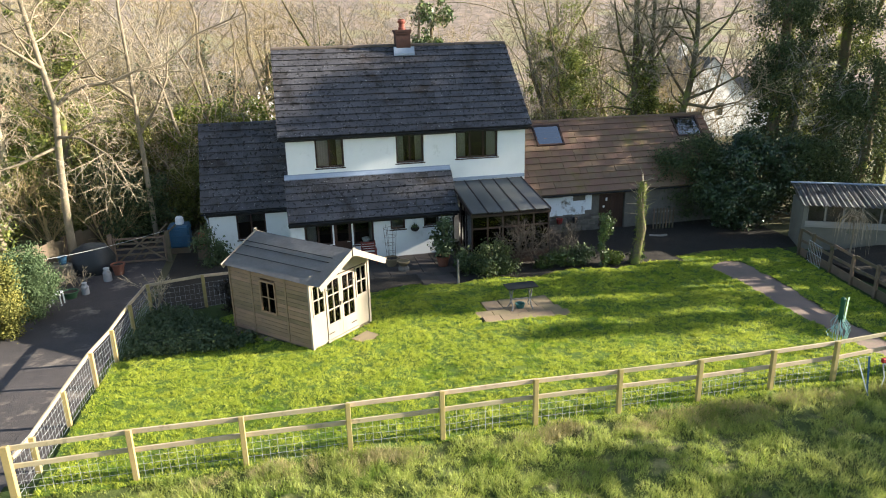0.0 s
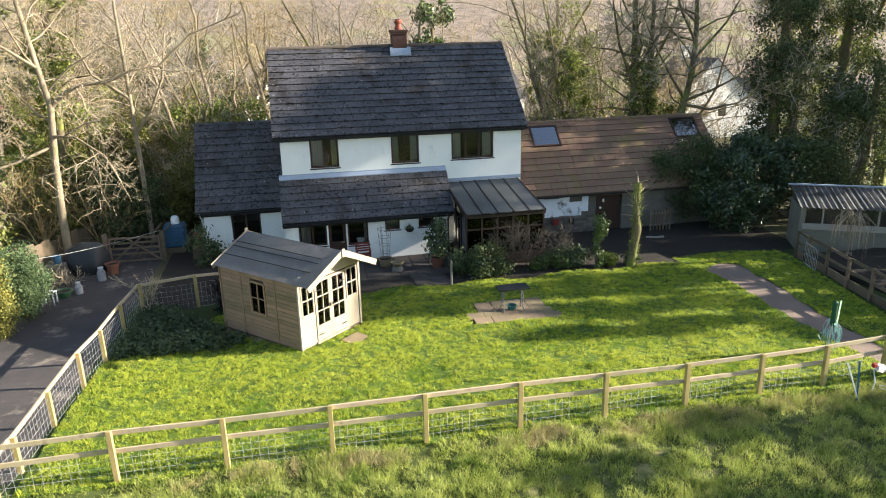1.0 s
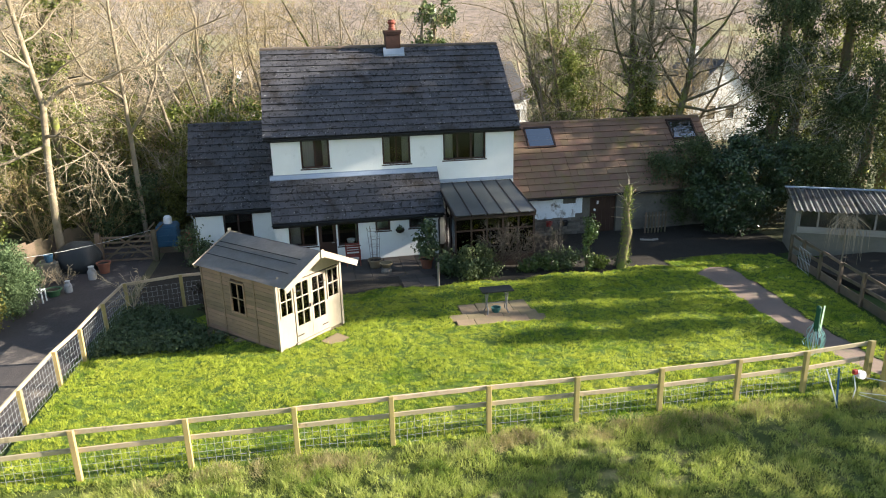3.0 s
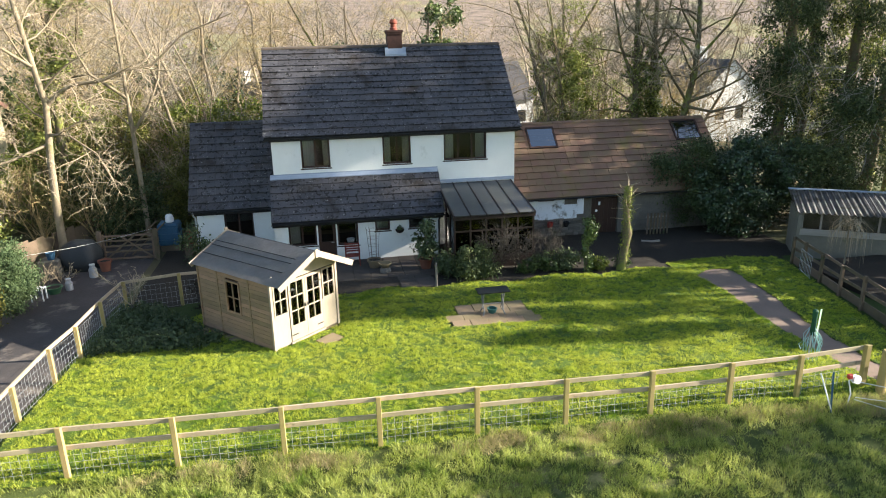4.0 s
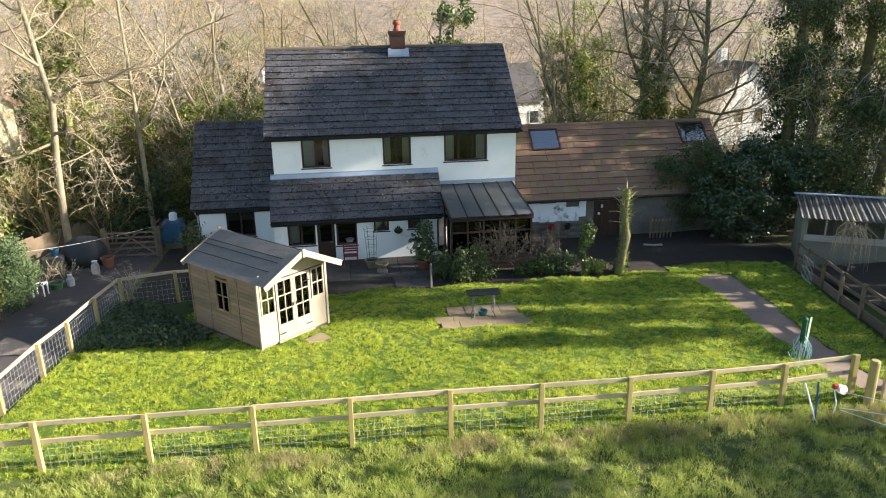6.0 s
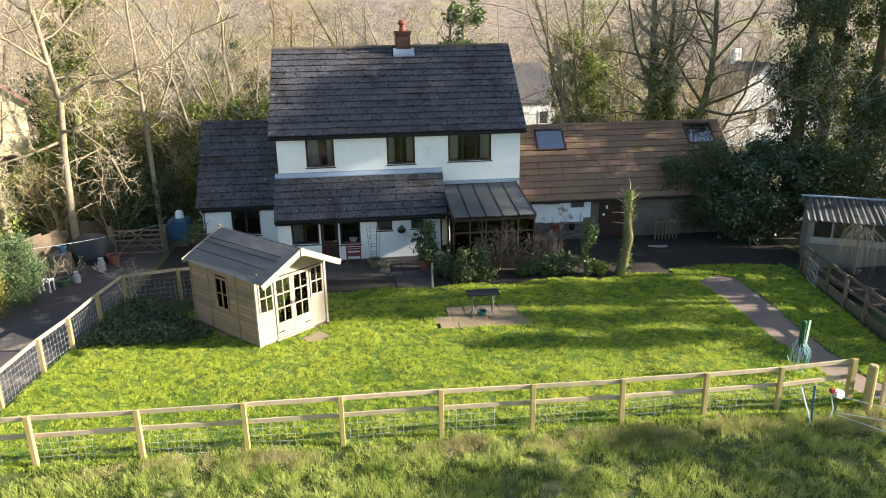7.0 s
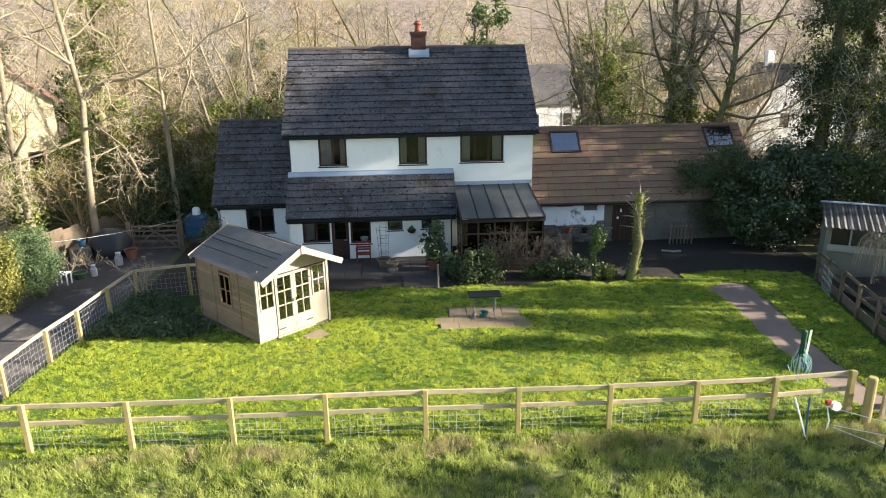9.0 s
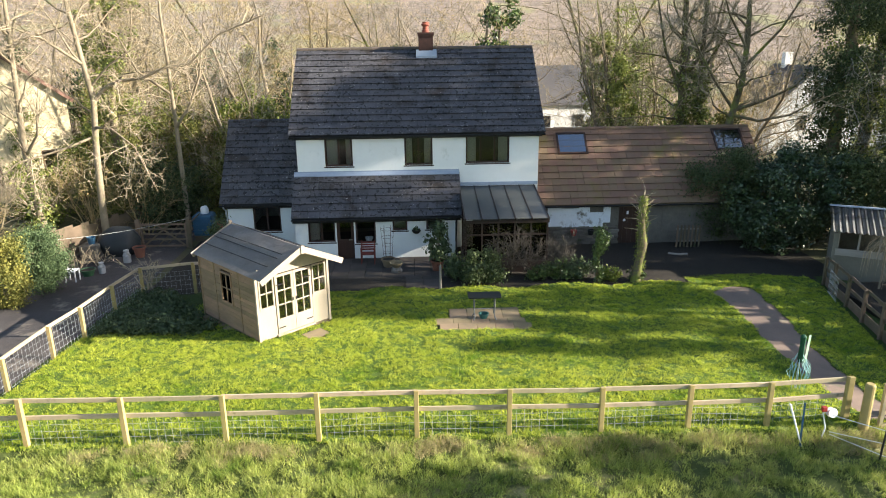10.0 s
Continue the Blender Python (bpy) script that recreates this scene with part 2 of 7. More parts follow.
M_polycarb = mat("smoky_polycarbonate", (0.042, 0.045, 0.043), (0.075, 0.075, 0.07), 1.5, 20, 0.38, 0.1, stain=(0.12, 0.115, 0.095), stain_scale=1.6, spec=0.6)
M_curtain = mat("white_curtain", (0.75, 0.76, 0.76), (0.6, 0.62, 0.63), 6, 40, 0.9, 0.1)
# brick colour lowered to include the shade on the chimney
M_brick = mat("red_brick", (0.085, 0.04, 0.032), (0.04, 0.024, 0.02), 6, 30, 0.9, 0.5)
M_pot = mat("red_clay_pot", (0.30, 0.08, 0.05), (0.2, 0.06, 0.04), 5, 40, 0.7, 0.2)
M_terra = mat("terracotta", (0.22, 0.09, 0.055), (0.15, 0.062, 0.04), 6, 40, 0.8, 0.3)
M_stone = mat("rubble_stone", (0.17, 0.155, 0.13), (0.10, 0.09, 0.08), 3, 20, 0.9, 0.6, 0.02, rnd=0.3, stain=(0.07, 0.08, 0.035), stain_scale=2)
M_limewash = mat("flaking_limewash", (0.76, 0.80, 0.84), (0.64, 0.69, 0.74), 2.5, 20, 0.9, 0.4, 0.015, stain=(0.17, 0.16, 0.14), stain_scale=1.7, stain_at=0.53)
M_pine = mat("weathered_shiplap_pine", (0.28, 0.185, 0.108), (0.165, 0.11, 0.065), 2.5, 60, 0.75, 0.35, 0.004, rnd=0.26, stretch=(1, 1, 4), stain=(0.17, 0.12, 0.075), stain_scale=3, stain_at=0.6)
M_cream = mat("cream_painted_pine", (0.35, 0.298, 0.235), (0.255, 0.212, 0.162), 2.5, 60, 0.65, 0.2, 0.003, rnd=0.05, stretch=(1, 1, 0.3))
M_felt = mat("grey_roofing_felt", (0.32, 0.296, 0.278), (0.235, 0.218, 0.206), 2.0, 16, 0.82, 0.6, 0.02, stain=(0.32, 0.30, 0.285), stain_scale=1.6, stain_at=0.55)
M_fence = mat("new_fence_timber", (0.46, 0.375, 0.25), (0.33, 0.265, 0.17), 3, 50, 0.8, 0.4, 0.005, rnd=0.16, stain=(0.22, 0.18, 0.12), stain_scale=4, stain_at=0.57)
M_fencepost = mat("treated_fence_post", (0.42, 0.31, 0.13), (0.28, 0.22, 0.09), 3, 50, 0.75, 0.35, 0.004, rnd=0.15)
M_oldwood = mat("weathered_old_timber", (0.155, 0.115, 0.075), (0.095, 0.072, 0.048), 3, 40, 0.88, 0.5, rnd=0.2, stain=(0.06, 0.07, 0.03), stain_scale=3)
M_greywood = mat("silver_grey_timber", (0.26, 0.235, 0.20), (0.17, 0.15, 0.125), 3, 40, 0.88, 0.5, rnd=0.2)
M_wire = mat("galvanised_wire", (0.46, 0.47, 0.47), (0.36, 0.37, 0.37), 5, 40, 0.5, 0.0, metal=0.15, spec=0.5)
# base darkened to carry the deep tree shade; the stain is the lit tone
M_drive = mat("gravelly_asphalt_drive", (0.085, 0.073, 0.068), (0.045, 0.04, 0.038), 1.1, 55, 0.92, 0.8, 0.02, stain=(0.21, 0.175, 0.14), stain_scale=0.8, stain_at=0.55)
M_path = mat("worn_concrete_path", (0.25, 0.18, 0.135), (0.165, 0.122, 0.098), 1.3, 45, 0.9, 0.6, 0.01, stain=(0.14, 0.13, 0.085), stain_scale=1.5)
M_slab = mat("sandstone_paving_slab", (0.245, 0.185, 0.108), (0.165, 0.128, 0.08), 2.5, 40, 0.9, 0.5, 0.008, rnd=0.18, stain=(0.16, 0.14, 0.09), stain_scale=2.5)
M_grey_slab = mat("grey_paving_slab", (0.072, 0.06, 0.05), (0.042, 0.036, 0.03), 2.5, 40, 0.9, 0.5, 0.008, rnd=0.2)
M_soil = mat("dark_damp_soil", (0.036, 0.029, 0.021), (0.020, 0.017, 0.012), 2, 30, 0.95, 0.8, 0.03)
M_bark_warm = mat("pale_lichened_bark", (0.30, 0.245, 0.165), (0.17, 0.135, 0.09), 4, 25, 0.9, 0.8, 0.02, stain=(0.15, 0.16, 0.06), stain_scale=2.5)
M_shrub_twig = mat("dark_brown_shrub_twigs", (0.085, 0.072, 0.056), (0.05, 0.043, 0.035), 2, 20, 0.9, 0.0, island=0.25)
M_twig = mat("pale_brown_twigs", (0.42, 0.35, 0.24), (0.22, 0.175, 0.115), 2, 20, 0.9, 0.0, island=0.4)
M_greytwig = mat("grey_hanging_twigs", (0.27, 0.25, 0.21), (0.17, 0.155, 0.13), 2, 20, 0.9, 0.0, island=0.25)
M_twig_ochre = mat("ochre_willow_twigs", (0.36, 0.285, 0.135), (0.25, 0.19, 0.085), 1, 20, 0.9, 0.0, island=0.3)
M_bark_moss = mat("mossy_dark_bark", (0.17, 0.135, 0.08), (0.10, 0.08, 0.05), 3, 25, 0.9, 0.8, 0.02, stain=(0.17, 0.19, 0.04), stain_scale=1.8, stain_at=0.5)
M_ivy = mat("ivy_leaves", (0.105, 0.150, 0.038), (0.050, 0.085, 0.022), 1.2, 12, 0.42, 0.0, island=0.45, spec=0.5, trans=0.2)
M_ever = mat("dark_evergreen_leaves", (0.088, 0.115, 0.042), (0.040, 0.060, 0.022), 1.0, 12, 0.58, 0.0, island=0.5, spec=0.3, trans=0.22)
M_laurel = mat("glossy_laurel_leaves", (0.050, 0.085, 0.030), (0.028, 0.052, 0.020), 1.0, 12, 0.32, 0.0, island=0.4, spec=0.6, trans=0.12)
M_cyp = mat("blue_green_cypress_sprays", (0.135, 0.19, 0.085), (0.075, 0.115, 0.055), 1.5, 12, 0.8, 0.0, island=0.35, trans=0.3, spec=0.15)
M_gold = mat("golden_conifer_sprays", (0.26, 0.24, 0.05), (0.13, 0.14, 0.035), 1.5, 12, 0.65, 0.0, island=0.35, trans=0.25)
M_hedge = mat("yellow_green_hedge_leaves", (0.21, 0.25, 0.042), (0.12, 0.16, 0.032), 0.8, 12, 0.55, 0.0, island=0.4, trans=0.4)
M_olive = mat("olive_understorey_leaves", (0.21, 0.215, 0.055), (0.115, 0.125, 0.034), 0.8, 12, 0.55, 0.0, island=0.45, trans=0.35)
# brighter copy of the ivy leaves, with sunlight put into its colour
M_sunivy = mat("sunlit_ivy_leaves", (0.26, 0.29, 0.07), (0.125, 0.155, 0.038), 1.0, 12, 0.5, 0.0, island=0.5, spec=0.4, trans=0.38)
M_dull = mat("grey_green_ground_cover_leaves", (0.085, 0.115, 0.045), (0.050, 0.075, 0.032), 1.2, 12, 0.55, 0.0, island=0.4, trans=0.15)
M_lawn = mat("lawn_grass_blades", (0.29, 0.375, 0.03), (0.50, 0.53, 0.078), 0.9, 7, 0.55, 0.0, island=0.3, stain=(0.145, 0.25, 0.016), stain_scale=1.1, stain_at=0.53, trans=0.42)
M_field = mat("rough_pasture_blades", (0.28, 0.36, 0.06), (0.45, 0.46, 0.15), 0.7, 5, 0.6, 0.0, island=0.35, stain=(0.14, 0.21, 0.032), stain_scale=1.8, stain_at=0.52, trans=0.42)
M_turf = mat("mossy_lawn_turf", (0.09, 0.145, 0.014), (0.04, 0.07, 0.009), 1.2, 28, 0.9, 0.8, 0.03, stain=(0.12, 0.15, 0.02), stain_scale=0.9, stain_at=0.55)
M_rough_turf = mat("tussocky_pasture_turf", (0.085, 0.11, 0.020), (0.035, 0.046, 0.012), 1.6, 24, 0.9, 0.8, 0.04, stain=(0.21, 0.195, 0.075), stain_scale=1.1, stain_at=0.52)
M_straw = mat("dead_straw_grass", (0.44, 0.38, 0.19), (0.31, 0.27, 0.12), 1.5, 10, 0.8, 0.0, island=0.3, trans=0.2)


def ground_material():
    m = mat("grass_and_leaf_litter_ground", (0.045, 0.072, 0.010), (0.028, 0.046, 0.008), 1.0, 25, 0.95, 0.8, 0.03)
    n, L = m.node_tree.nodes, m.node_tree.links
    pb = n["Principled BSDF"]
    old = pb.inputs["Base Color"].links[0].from_socket
    geo = next(x for x in n if x.type == "NEW_GEOMETRY")
    sep = n.new("ShaderNodeSeparateXYZ")
    L.new(geo.outputs["Position"], sep.inputs[0])
    ns = n.new("ShaderNodeTexNoise")
    ns.inputs["Scale"].default_value, ns.inputs["Detail"].default_value = 0.05, 5
    L.new(geo.outputs["Position"], ns.inputs["Vector"])

    def rng(sock, a, b):
        t = n.new("ShaderNodeMapRange")
        t.inputs[1].default_value, t.inputs[2].default_value = a, b
        L.new(sock, t.inputs[0])
        return t.outputs[0]

    def mixc(f, a, b):
        t = n.new("ShaderNodeMix")
        t.data_type = "RGBA"
        L.new(f, t.inputs[0])
        for sock, v in ((t.inputs[6], a), (t.inputs[7], b)):
            if isinstance(v, tuple):
                sock.default_value = (*v, 1)
            else:
                L.new(v, sock)
        return t.outputs[2]

    litter = mixc(rng(ns.outputs[0], 0.42, 0.6), (0.10, 0.077, 0.048), (0.07, 0.082, 0.028))
    wn2 = n.new("ShaderNodeTexNoise")
    wn2.inputs["Scale"].default_value, wn2.inputs["Detail"].default_value, wn2.inputs["Roughness"].default_value = 0.35, 6, 0.75
    L.new(geo.outputs["Position"], wn2.inputs["Vector"])
    wood = mixc(rng(wn2.outputs[0], 0.4, 0.62), (0.26, 0.20, 0.155), (0.115, 0.092, 0.072))
    far = mixc(rng(ns.outputs[0], 0.56, 0.6), wood, (0.20, 0.185, 0.095))
    c = mixc(rng(sep.outputs["Y"], -4.6, -4.0), old, litter)
    c = mixc(rng(sep.outputs["Y"], 60, 80), c, far)
    L.new(c, pb.inputs["Base Color"])
    return m


M_ground = ground_material()

# ---- ground ----
def sheet(name, xs, ys, lift, material, keep=None):
    xs, ys = np.asarray(xs, float), np.asarray(ys, float)
    X, Y = np.meshgrid(xs, ys)
    Z = gz(X, Y) + lift
    v = np.stack([X, Y, Z], -1).reshape(-1, 3)
    w = len(xs)
    i, j = np.meshgrid(np.arange(w - 1), np.arange(len(ys) - 1))
    a = (j * w + i).ravel()
    f = np.stack([a, a + 1, a + w + 1, a + w], 1)
    if keep is not None:
        c = v[f].mean(1)
        f = f[keep(c[:, 0], c[:, 1])]
    return array_mesh(name, v, f, material, True)


fine_x, fine_y = np.arange(-14, 26.01, 0.16), np.arange(-24, 12.01, 0.16)
gx = np.concatenate([np.array([-900, -500, -300, -180, -110, -70, -45, -30, -20]), fine_x, np.array([32, 42, 60, 90, 140, 220, 340, 520, 900])])
gy = np.concatenate([np.array([-500, -250, -120, -70, -45, -32, -27]), fine_y, np.arange(15, 90, 4), np.array([110, 150, 200, 260, 340, 450, 600, 900])])
tagged(new("ground", sheet("ground", gx, gy, 0.0, M_ground)), "grassy ground that falls to a wooded valley", "ground", kind="structure")
tagged(new("road", sheet("driveway", np.arange(-9.6, -4.7, 0.2), np.arange(-22, 6, 0.25), 0.02, M_drive, lambda x, y: (x > -9.2 + 0.05 * y) & (x < np.where(y < -14.5, -5.2, -4.72)))),
       "grey gravelly asphalt driveway, darkened for shade, with pale patches", "driveway", kind="structure")


def path_keep(x, y):
    c = 14.95 + 0.14 * np.sin(y * 0.7) - 0.07 * np.clip(-9 - y, 0, 9)
    half = 0.66 - 0.036 * np.clip(-6 - y, 0, 9)
    return (np.abs(x - c + 0.72 - half) < half + 0.03 * np.sin(y * 5 + x) + 0.06 * lattice(x, y, 0.3, 14)) & (y > -14.7) & (y < -5.9 + 0.25 * np.sin(3 * x))


tagged(new("pavement", sheet("garden_path", np.arange(13, 17, 0.08), np.arange(-15, -5, 0.08), 0.022, M_path, path_keep)),
       "worn pinkish concrete garden path across the lawn", "path", kind="structure")
tagged(new("ground_bed", sheet("planting_bed", np.arange(-9, 20, 0.25), np.arange(-6.5, 3, 0.25), 0.018, M_soil,
       lambda x, y: ((x > -4.6) & (y > -5.0 + 0.2 * np.sin(x * 2.1)) & (x < 14)) | ((x >= 13.9) & (y > -4.6 + 0.3 * np.sin(x * 1.3))))),
       "dark damp soil and trodden earth along the buildings", "soil", kind="structure")


# ---- roofs of single tiles ----
def tile_mesh(name, w, gauge, material, thick=0.028):
    bm = bmesh.new()
    box(bm, 0.0025, w - 0.0025, -0.025, gauge + 0.05, 0, thick)
    for v in bm.verts:
        low = v.co.y < 0.1
        v.co.z += 0.05 if low else 0.0
    return to_mesh(name, bm, material)


def tiled_slope(roof, x0, x1, eave, ridge, rows, w, material, name="roof_tile", most=300, seed=1):
    """Tiles on the slope between the (y, z) points eave and ridge, the lowest rows as pieces of their own."""
    rng = random.Random(seed)
    dy, dz = ridge[0] - eave[0], ridge[1] - eave[1]
    length = math.hypot(dy, dz)
    gauge = length / rows
    ex, up = Vector((1, 0, 0)), Vector((0, dy / length, dz / length))
    nn = ex.cross(up)
    if nn.z < 0:
        ex = -ex
        nn = ex.cross(up)
    n = max(1, round(abs(x1 - x0) / w))
    w = abs(x1 - x0) / n
    me = tile_mesh(name, w, gauge, material)
    start = x0 if ex.x > 0 else x1
    made, rest = 0, []
    for j in range(rows):
        for i in range(n):
            o = Vector((start, eave[0], eave[1])) + ex * (i * w + rng.uniform(-0.004, 0.004)) + up * (j * gauge) + nn * rng.uniform(0, 0.005)
            m = Matrix(((ex.x, up.x, nn.x, o.x), (ex.y, up.y, nn.y, o.y), (ex.z, up.z, nn.z, o.z), (0, 0, 0, 1)))
            m = m @ pose(0, 0, 0, rng.uniform(-0.4, 0.4), rng.uniform(-0.12, 0.12), rng.uniform(-0.35, 0.35))
            if made < most:
                piece(name, me, roof, m)
                made += 1
            else:
                rest.append(m)
    if rest:
        base = np.array([v.co for v in me.vertices])
        fs = np.array([list(p.vertices) for p in me.polygons])
        V = np.concatenate([base @ np.array(m.to_3x3()).T + np.array(m.translation) for m in rest])
        F = np.concatenate([fs + k * len(base) for k in range(len(rest))])
        tagged(part("upper_roof_tiles", array_mesh("upper_roof_tiles", V, F, M_slate_rest if material is M_slate else material), material, roof), kind="stuff")


def ridge_row(roof, x0, x1, y, z, material, step=0.45, r=0.11):
    n = round((x1 - x0) / step)
    step = (x1 - x0) / n
    bm = bmesh.new()
    a = [[bm.verts.new((x, rr * math.cos(t) * 1.15, rr * math.sin(t))) for t in [math.pi * k / 6 for k in range(7)]] for x, rr in ((0, r), (step - 0.01, r * 0.96))]
    for k in range(6):
        bm.faces.new((a[0][k], a[0][k + 1], a[1][k + 1], a[1][k]))
    bm.faces.new(a[0])
    bm.faces.new(a[1][::-1])
    me = to_mesh("ridge_tile", bm, material)
    rng = random.Random(4)
    for i in range(n):
        piece("ridge_tile", me, roof, pose(x0 + i * step, y, z - 0.05 + rng.uniform(-0.008, 0.008), 0, rng.uniform(-0.6, 0.6), rng.uniform(-0.6, 0.6)))


def window(parent, x0, x1, z0, z1, y, lights, transom=None, name="window", sill=True, glazing=M_glass, frame_mat=M_brownwood, fw=0.065):
    """A framed window in a wall along x, with its face at y."""
    d0, d1 = y + 0.01, y + 0.075
    cells, step = [], (x1 - x0 - fw) / lights
    for i in range(lights):
        a, b = x0 + fw + i * step, x0 + (i + 1) * step
        cells.append((a, b, z0 + fw, z1 - fw))
    bm = wall_bm(x0, x1, z0, z1, d0, d1, cells)
    w = part(name, bm, frame_mat, parent)
    for a, b, c, d in cells:
        p = part("pane", boxes((a, b, d0 + 0.03, d0 + 0.036, c, d)), glazing, w)
        p.visible_shadow = False
    if sill:
        part("sill", boxes((x0 - 0.05, x1 + 0.05, y - 0.07, y + 0.03, z0 - 0.05, z0 - 0.003), bevel=0.006), frame_mat, w)
    return w


# ---- the house ----
HX0, HX1, HB = 0.13, 9.58, 6.9
house = thing("house", "white rendered two-storey house under dark grey tiled roofs", "house", (4.8, 0, 0))
upper = [(1.21, 2.29, 3.43, 4.60), (4.31, 5.41, 3.43, 4.60), (6.71, 8.43, 3.46, 4.62)]
part("wall", wall_bm(HX0, HX1, -0.3, 4.78, 0.0, 0.3, upper + [(0.6, 3.1, 0.0, 2.0), (7.0, 9.0, 0.0, 2.0)]), M_render, house)
part("wall", wall_bm(HX0, HX1, -0.3, 4.78, HB - 0.3, HB), M_render, house)
for a, b in ((HX0, HX0 + 0.3), (HX1 - 0.3, HX1)):
    part("gable_wall", prism([(0.3, -0.3), (HB - 0.3, -0.3), (HB - 0.3, 4.75), (3.44, 7.60), (0.3, 4.75)], a, b), M_render, house)
part("floor", boxes((HX0 + 0.3, HX1 - 0.3, 0.3, HB - 0.3, 2.45, 2.65)), M_floor, house)
part("floor", boxes((HX0 + 0.3, HX1 - 0.3, 0.3, HB - 0.3, -0.3, -0.02)), M_floor, house)
# inner walls coloured dark so the rooms read as unlit
part("inner_wall", boxes((HX0 + 0.3, HX1 - 0.3, 3.4, 3.5, -0.02, 2.45), (HX0 + 0.3, HX1 - 0.3, 3.4, 3.5, 2.65, 4.8), (3.4, 3.5, 0.3, 3.4, 2.65, 4.8), (6.0, 6.1, 0.3, 3.4, 2.65, 4.8)), M_room_shade, house)
RX0, RX1 = -0.12, 9.80
roof = part("roof", prism([(-0.13, 4.64), (3.44, 7.74), (7.01, 4.64), (7.01, 4.54), (3.44, 7.62), (-0.13, 4.54)], RX0 + 0.02, RX1 - 0.02), M_blackplastic, house, "dark grey interlocking concrete tiles with moss and lichen spots")
tiled_slope(roof, RX0, RX1, (-0.16, 4.66), (3.44, 7.77), 14, 0.33, M_slate)
part("rear_slope", prism([(3.44, 7.80), (7.05, 4.68), (7.05, 4.65), (3.44, 7.75)], RX0, RX1), M_slate, roof)
ridge_row(roof, RX0, RX1, 3.44, 7.80, M_ridge)
part("verge", boxes((RX0 - 0.02, RX0 + 0.03, -0.1, -0.08, 4.55, 4.6)), M_blackplastic, roof)


def gutter(parent, x0, x1, y, z):
    bm = bmesh.new()
    pts = [(y + 0.055 * math.cos(t), z + 0.055 * math.sin(t)) for t in [math.pi + math.pi * k / 6 for k in range(7)]]
    inner = [(y + 0.048 * math.cos(t), z + 0.004 + 0.048 * math.sin(t)) for t in [2 * math.pi - math.pi * k / 6 for k in range(7)]]
    bm.free()
    return part("gutter", prism(pts + inner, x0, x1), M_blackplastic, parent)


gutter(house, RX0, RX1, -0.19, 4.61)
part("fascia", boxes((HX0 - 0.1, HX1 + 0.1, -0.11, -0.085, 4.50, 4.60)), M_blackplastic, house)
part("soffit", boxes((HX0 - 0.1, HX1 + 0.1, -0.085, 0.0, 4.505, 4.525)), M_blackplastic, house)
for k, (a, b, c, d) in enumerate(upper):
    window(house, a, b, c, d, 0.06, 2 if k < 2 else 3, None)
# lead flashing, chimney
chim = part("chimney", boxes((4.98, 5.58, 3.0, 3.6, 7.2, 8.42), (4.95, 5.61, 2.97, 3.63, 8.26, 8.34), (4.93, 5.63, 2.95, 3.65, 8.34, 8.42)), M_brick, house, "weathered red brick chimney stack with oversailing courses")
part("chimney_pot", lathe([(0.15, 8.41), (0.15, 8.50), (0.12, 8.54), (0.12, 8.66), (0.17, 8.70), (0.17, 8.76), (0.13, 8.79), (0.13, 8.84), (0.10, 8.84)], 14, (5.28, 3.3, 0)), M_pot, chim, "red clay chimney pot")
part("flashing", prism([(2.90, 7.40), (2.90, 7.48), (3.02, 7.74), (3.02, 7.44)], 4.86, 5.72), M_lead, chim, "pale lead apron flashing")

# lean-to along the front
LY = -1.2
lean = [(0.55, 1.58, 0.70, 1.66), (1.64, 2.30, -0.04, 1.66), (2.36, 3.14, 0.62, 1.66), (3.79, 4.36, 1.11, 1.66), (5.09, 5.69, 1.13, 1.66)]
part("lean_to_wall", wall_bm(0.06, 6.28, -0.3, 1.80, LY, LY + 0.25, lean), M_render, house)
for a, b in ((0.06, 0.31), (6.03, 6.28)):
    part("lean_to_wall", prism([(LY + 0.25, -0.3), (0, -0.3), (0, 3.0), (LY + 0.25, 1.85)], a, b), M_render, house)
lroof = part("lean_to_roof", prism([(-1.40, 1.70), (0.0, 3.10), (0.0, 3.0), (-1.40, 1.60)], 0.0, 6.42), M_blackplastic, house, "dark grey tiled lean-to roof with mossy patches")
tiled_slope(lroof, -0.02, 6.45, (-1.44, 1.72), (-0.07, 3.08), 6, 0.33, M_slate, seed=2)
part("flashing", prism([(-0.15, 3.07), (-0.15, 3.10), (-0.012, 3.215), (-0.012, 3.25), (0.0, 3.25), (0.0, 3.10)], -0.01, 6.44), M_lead, lroof, "pale lead flashing")
gutter(house, -0.02, 6.45, -1.49, 1.68)
part("fascia", boxes((0.0, 6.40, -1.37, -1.345, 1.52, 1.66)), M_blackplastic, house)
window(house, *lean[0], LY + 0.06, 2)
window(house, *lean[2], LY + 0.06, 1)
window(house, *lean[3], LY + 0.06, 1)
window(house, *lean[4], LY + 0.06, 1)
dx0, dx1 = lean[1][0], lean[1][1]
door = part("door", wall_bm(dx0, dx1, -0.04, 1.66, LY + 0.06, LY + 0.11, [(dx0 + 0.12, dx1 - 0.12, 0.8, 1.5)]), M_brownwood, house, "dark brown half-glazed door")
part("pane", boxes((dx0 + 0.12, dx1 - 0.12, LY + 0.08, LY + 0.086, 0.8, 1.5)), M_glass, door).visible_shadow = False
part("handle", beam_bm((dx1 - 0.08, LY + 0.02, 0.78), (dx1 - 0.2, LY + 0.02, 0.78), 0.02, 0.02), M_wire, door)
bm = bmesh.new()
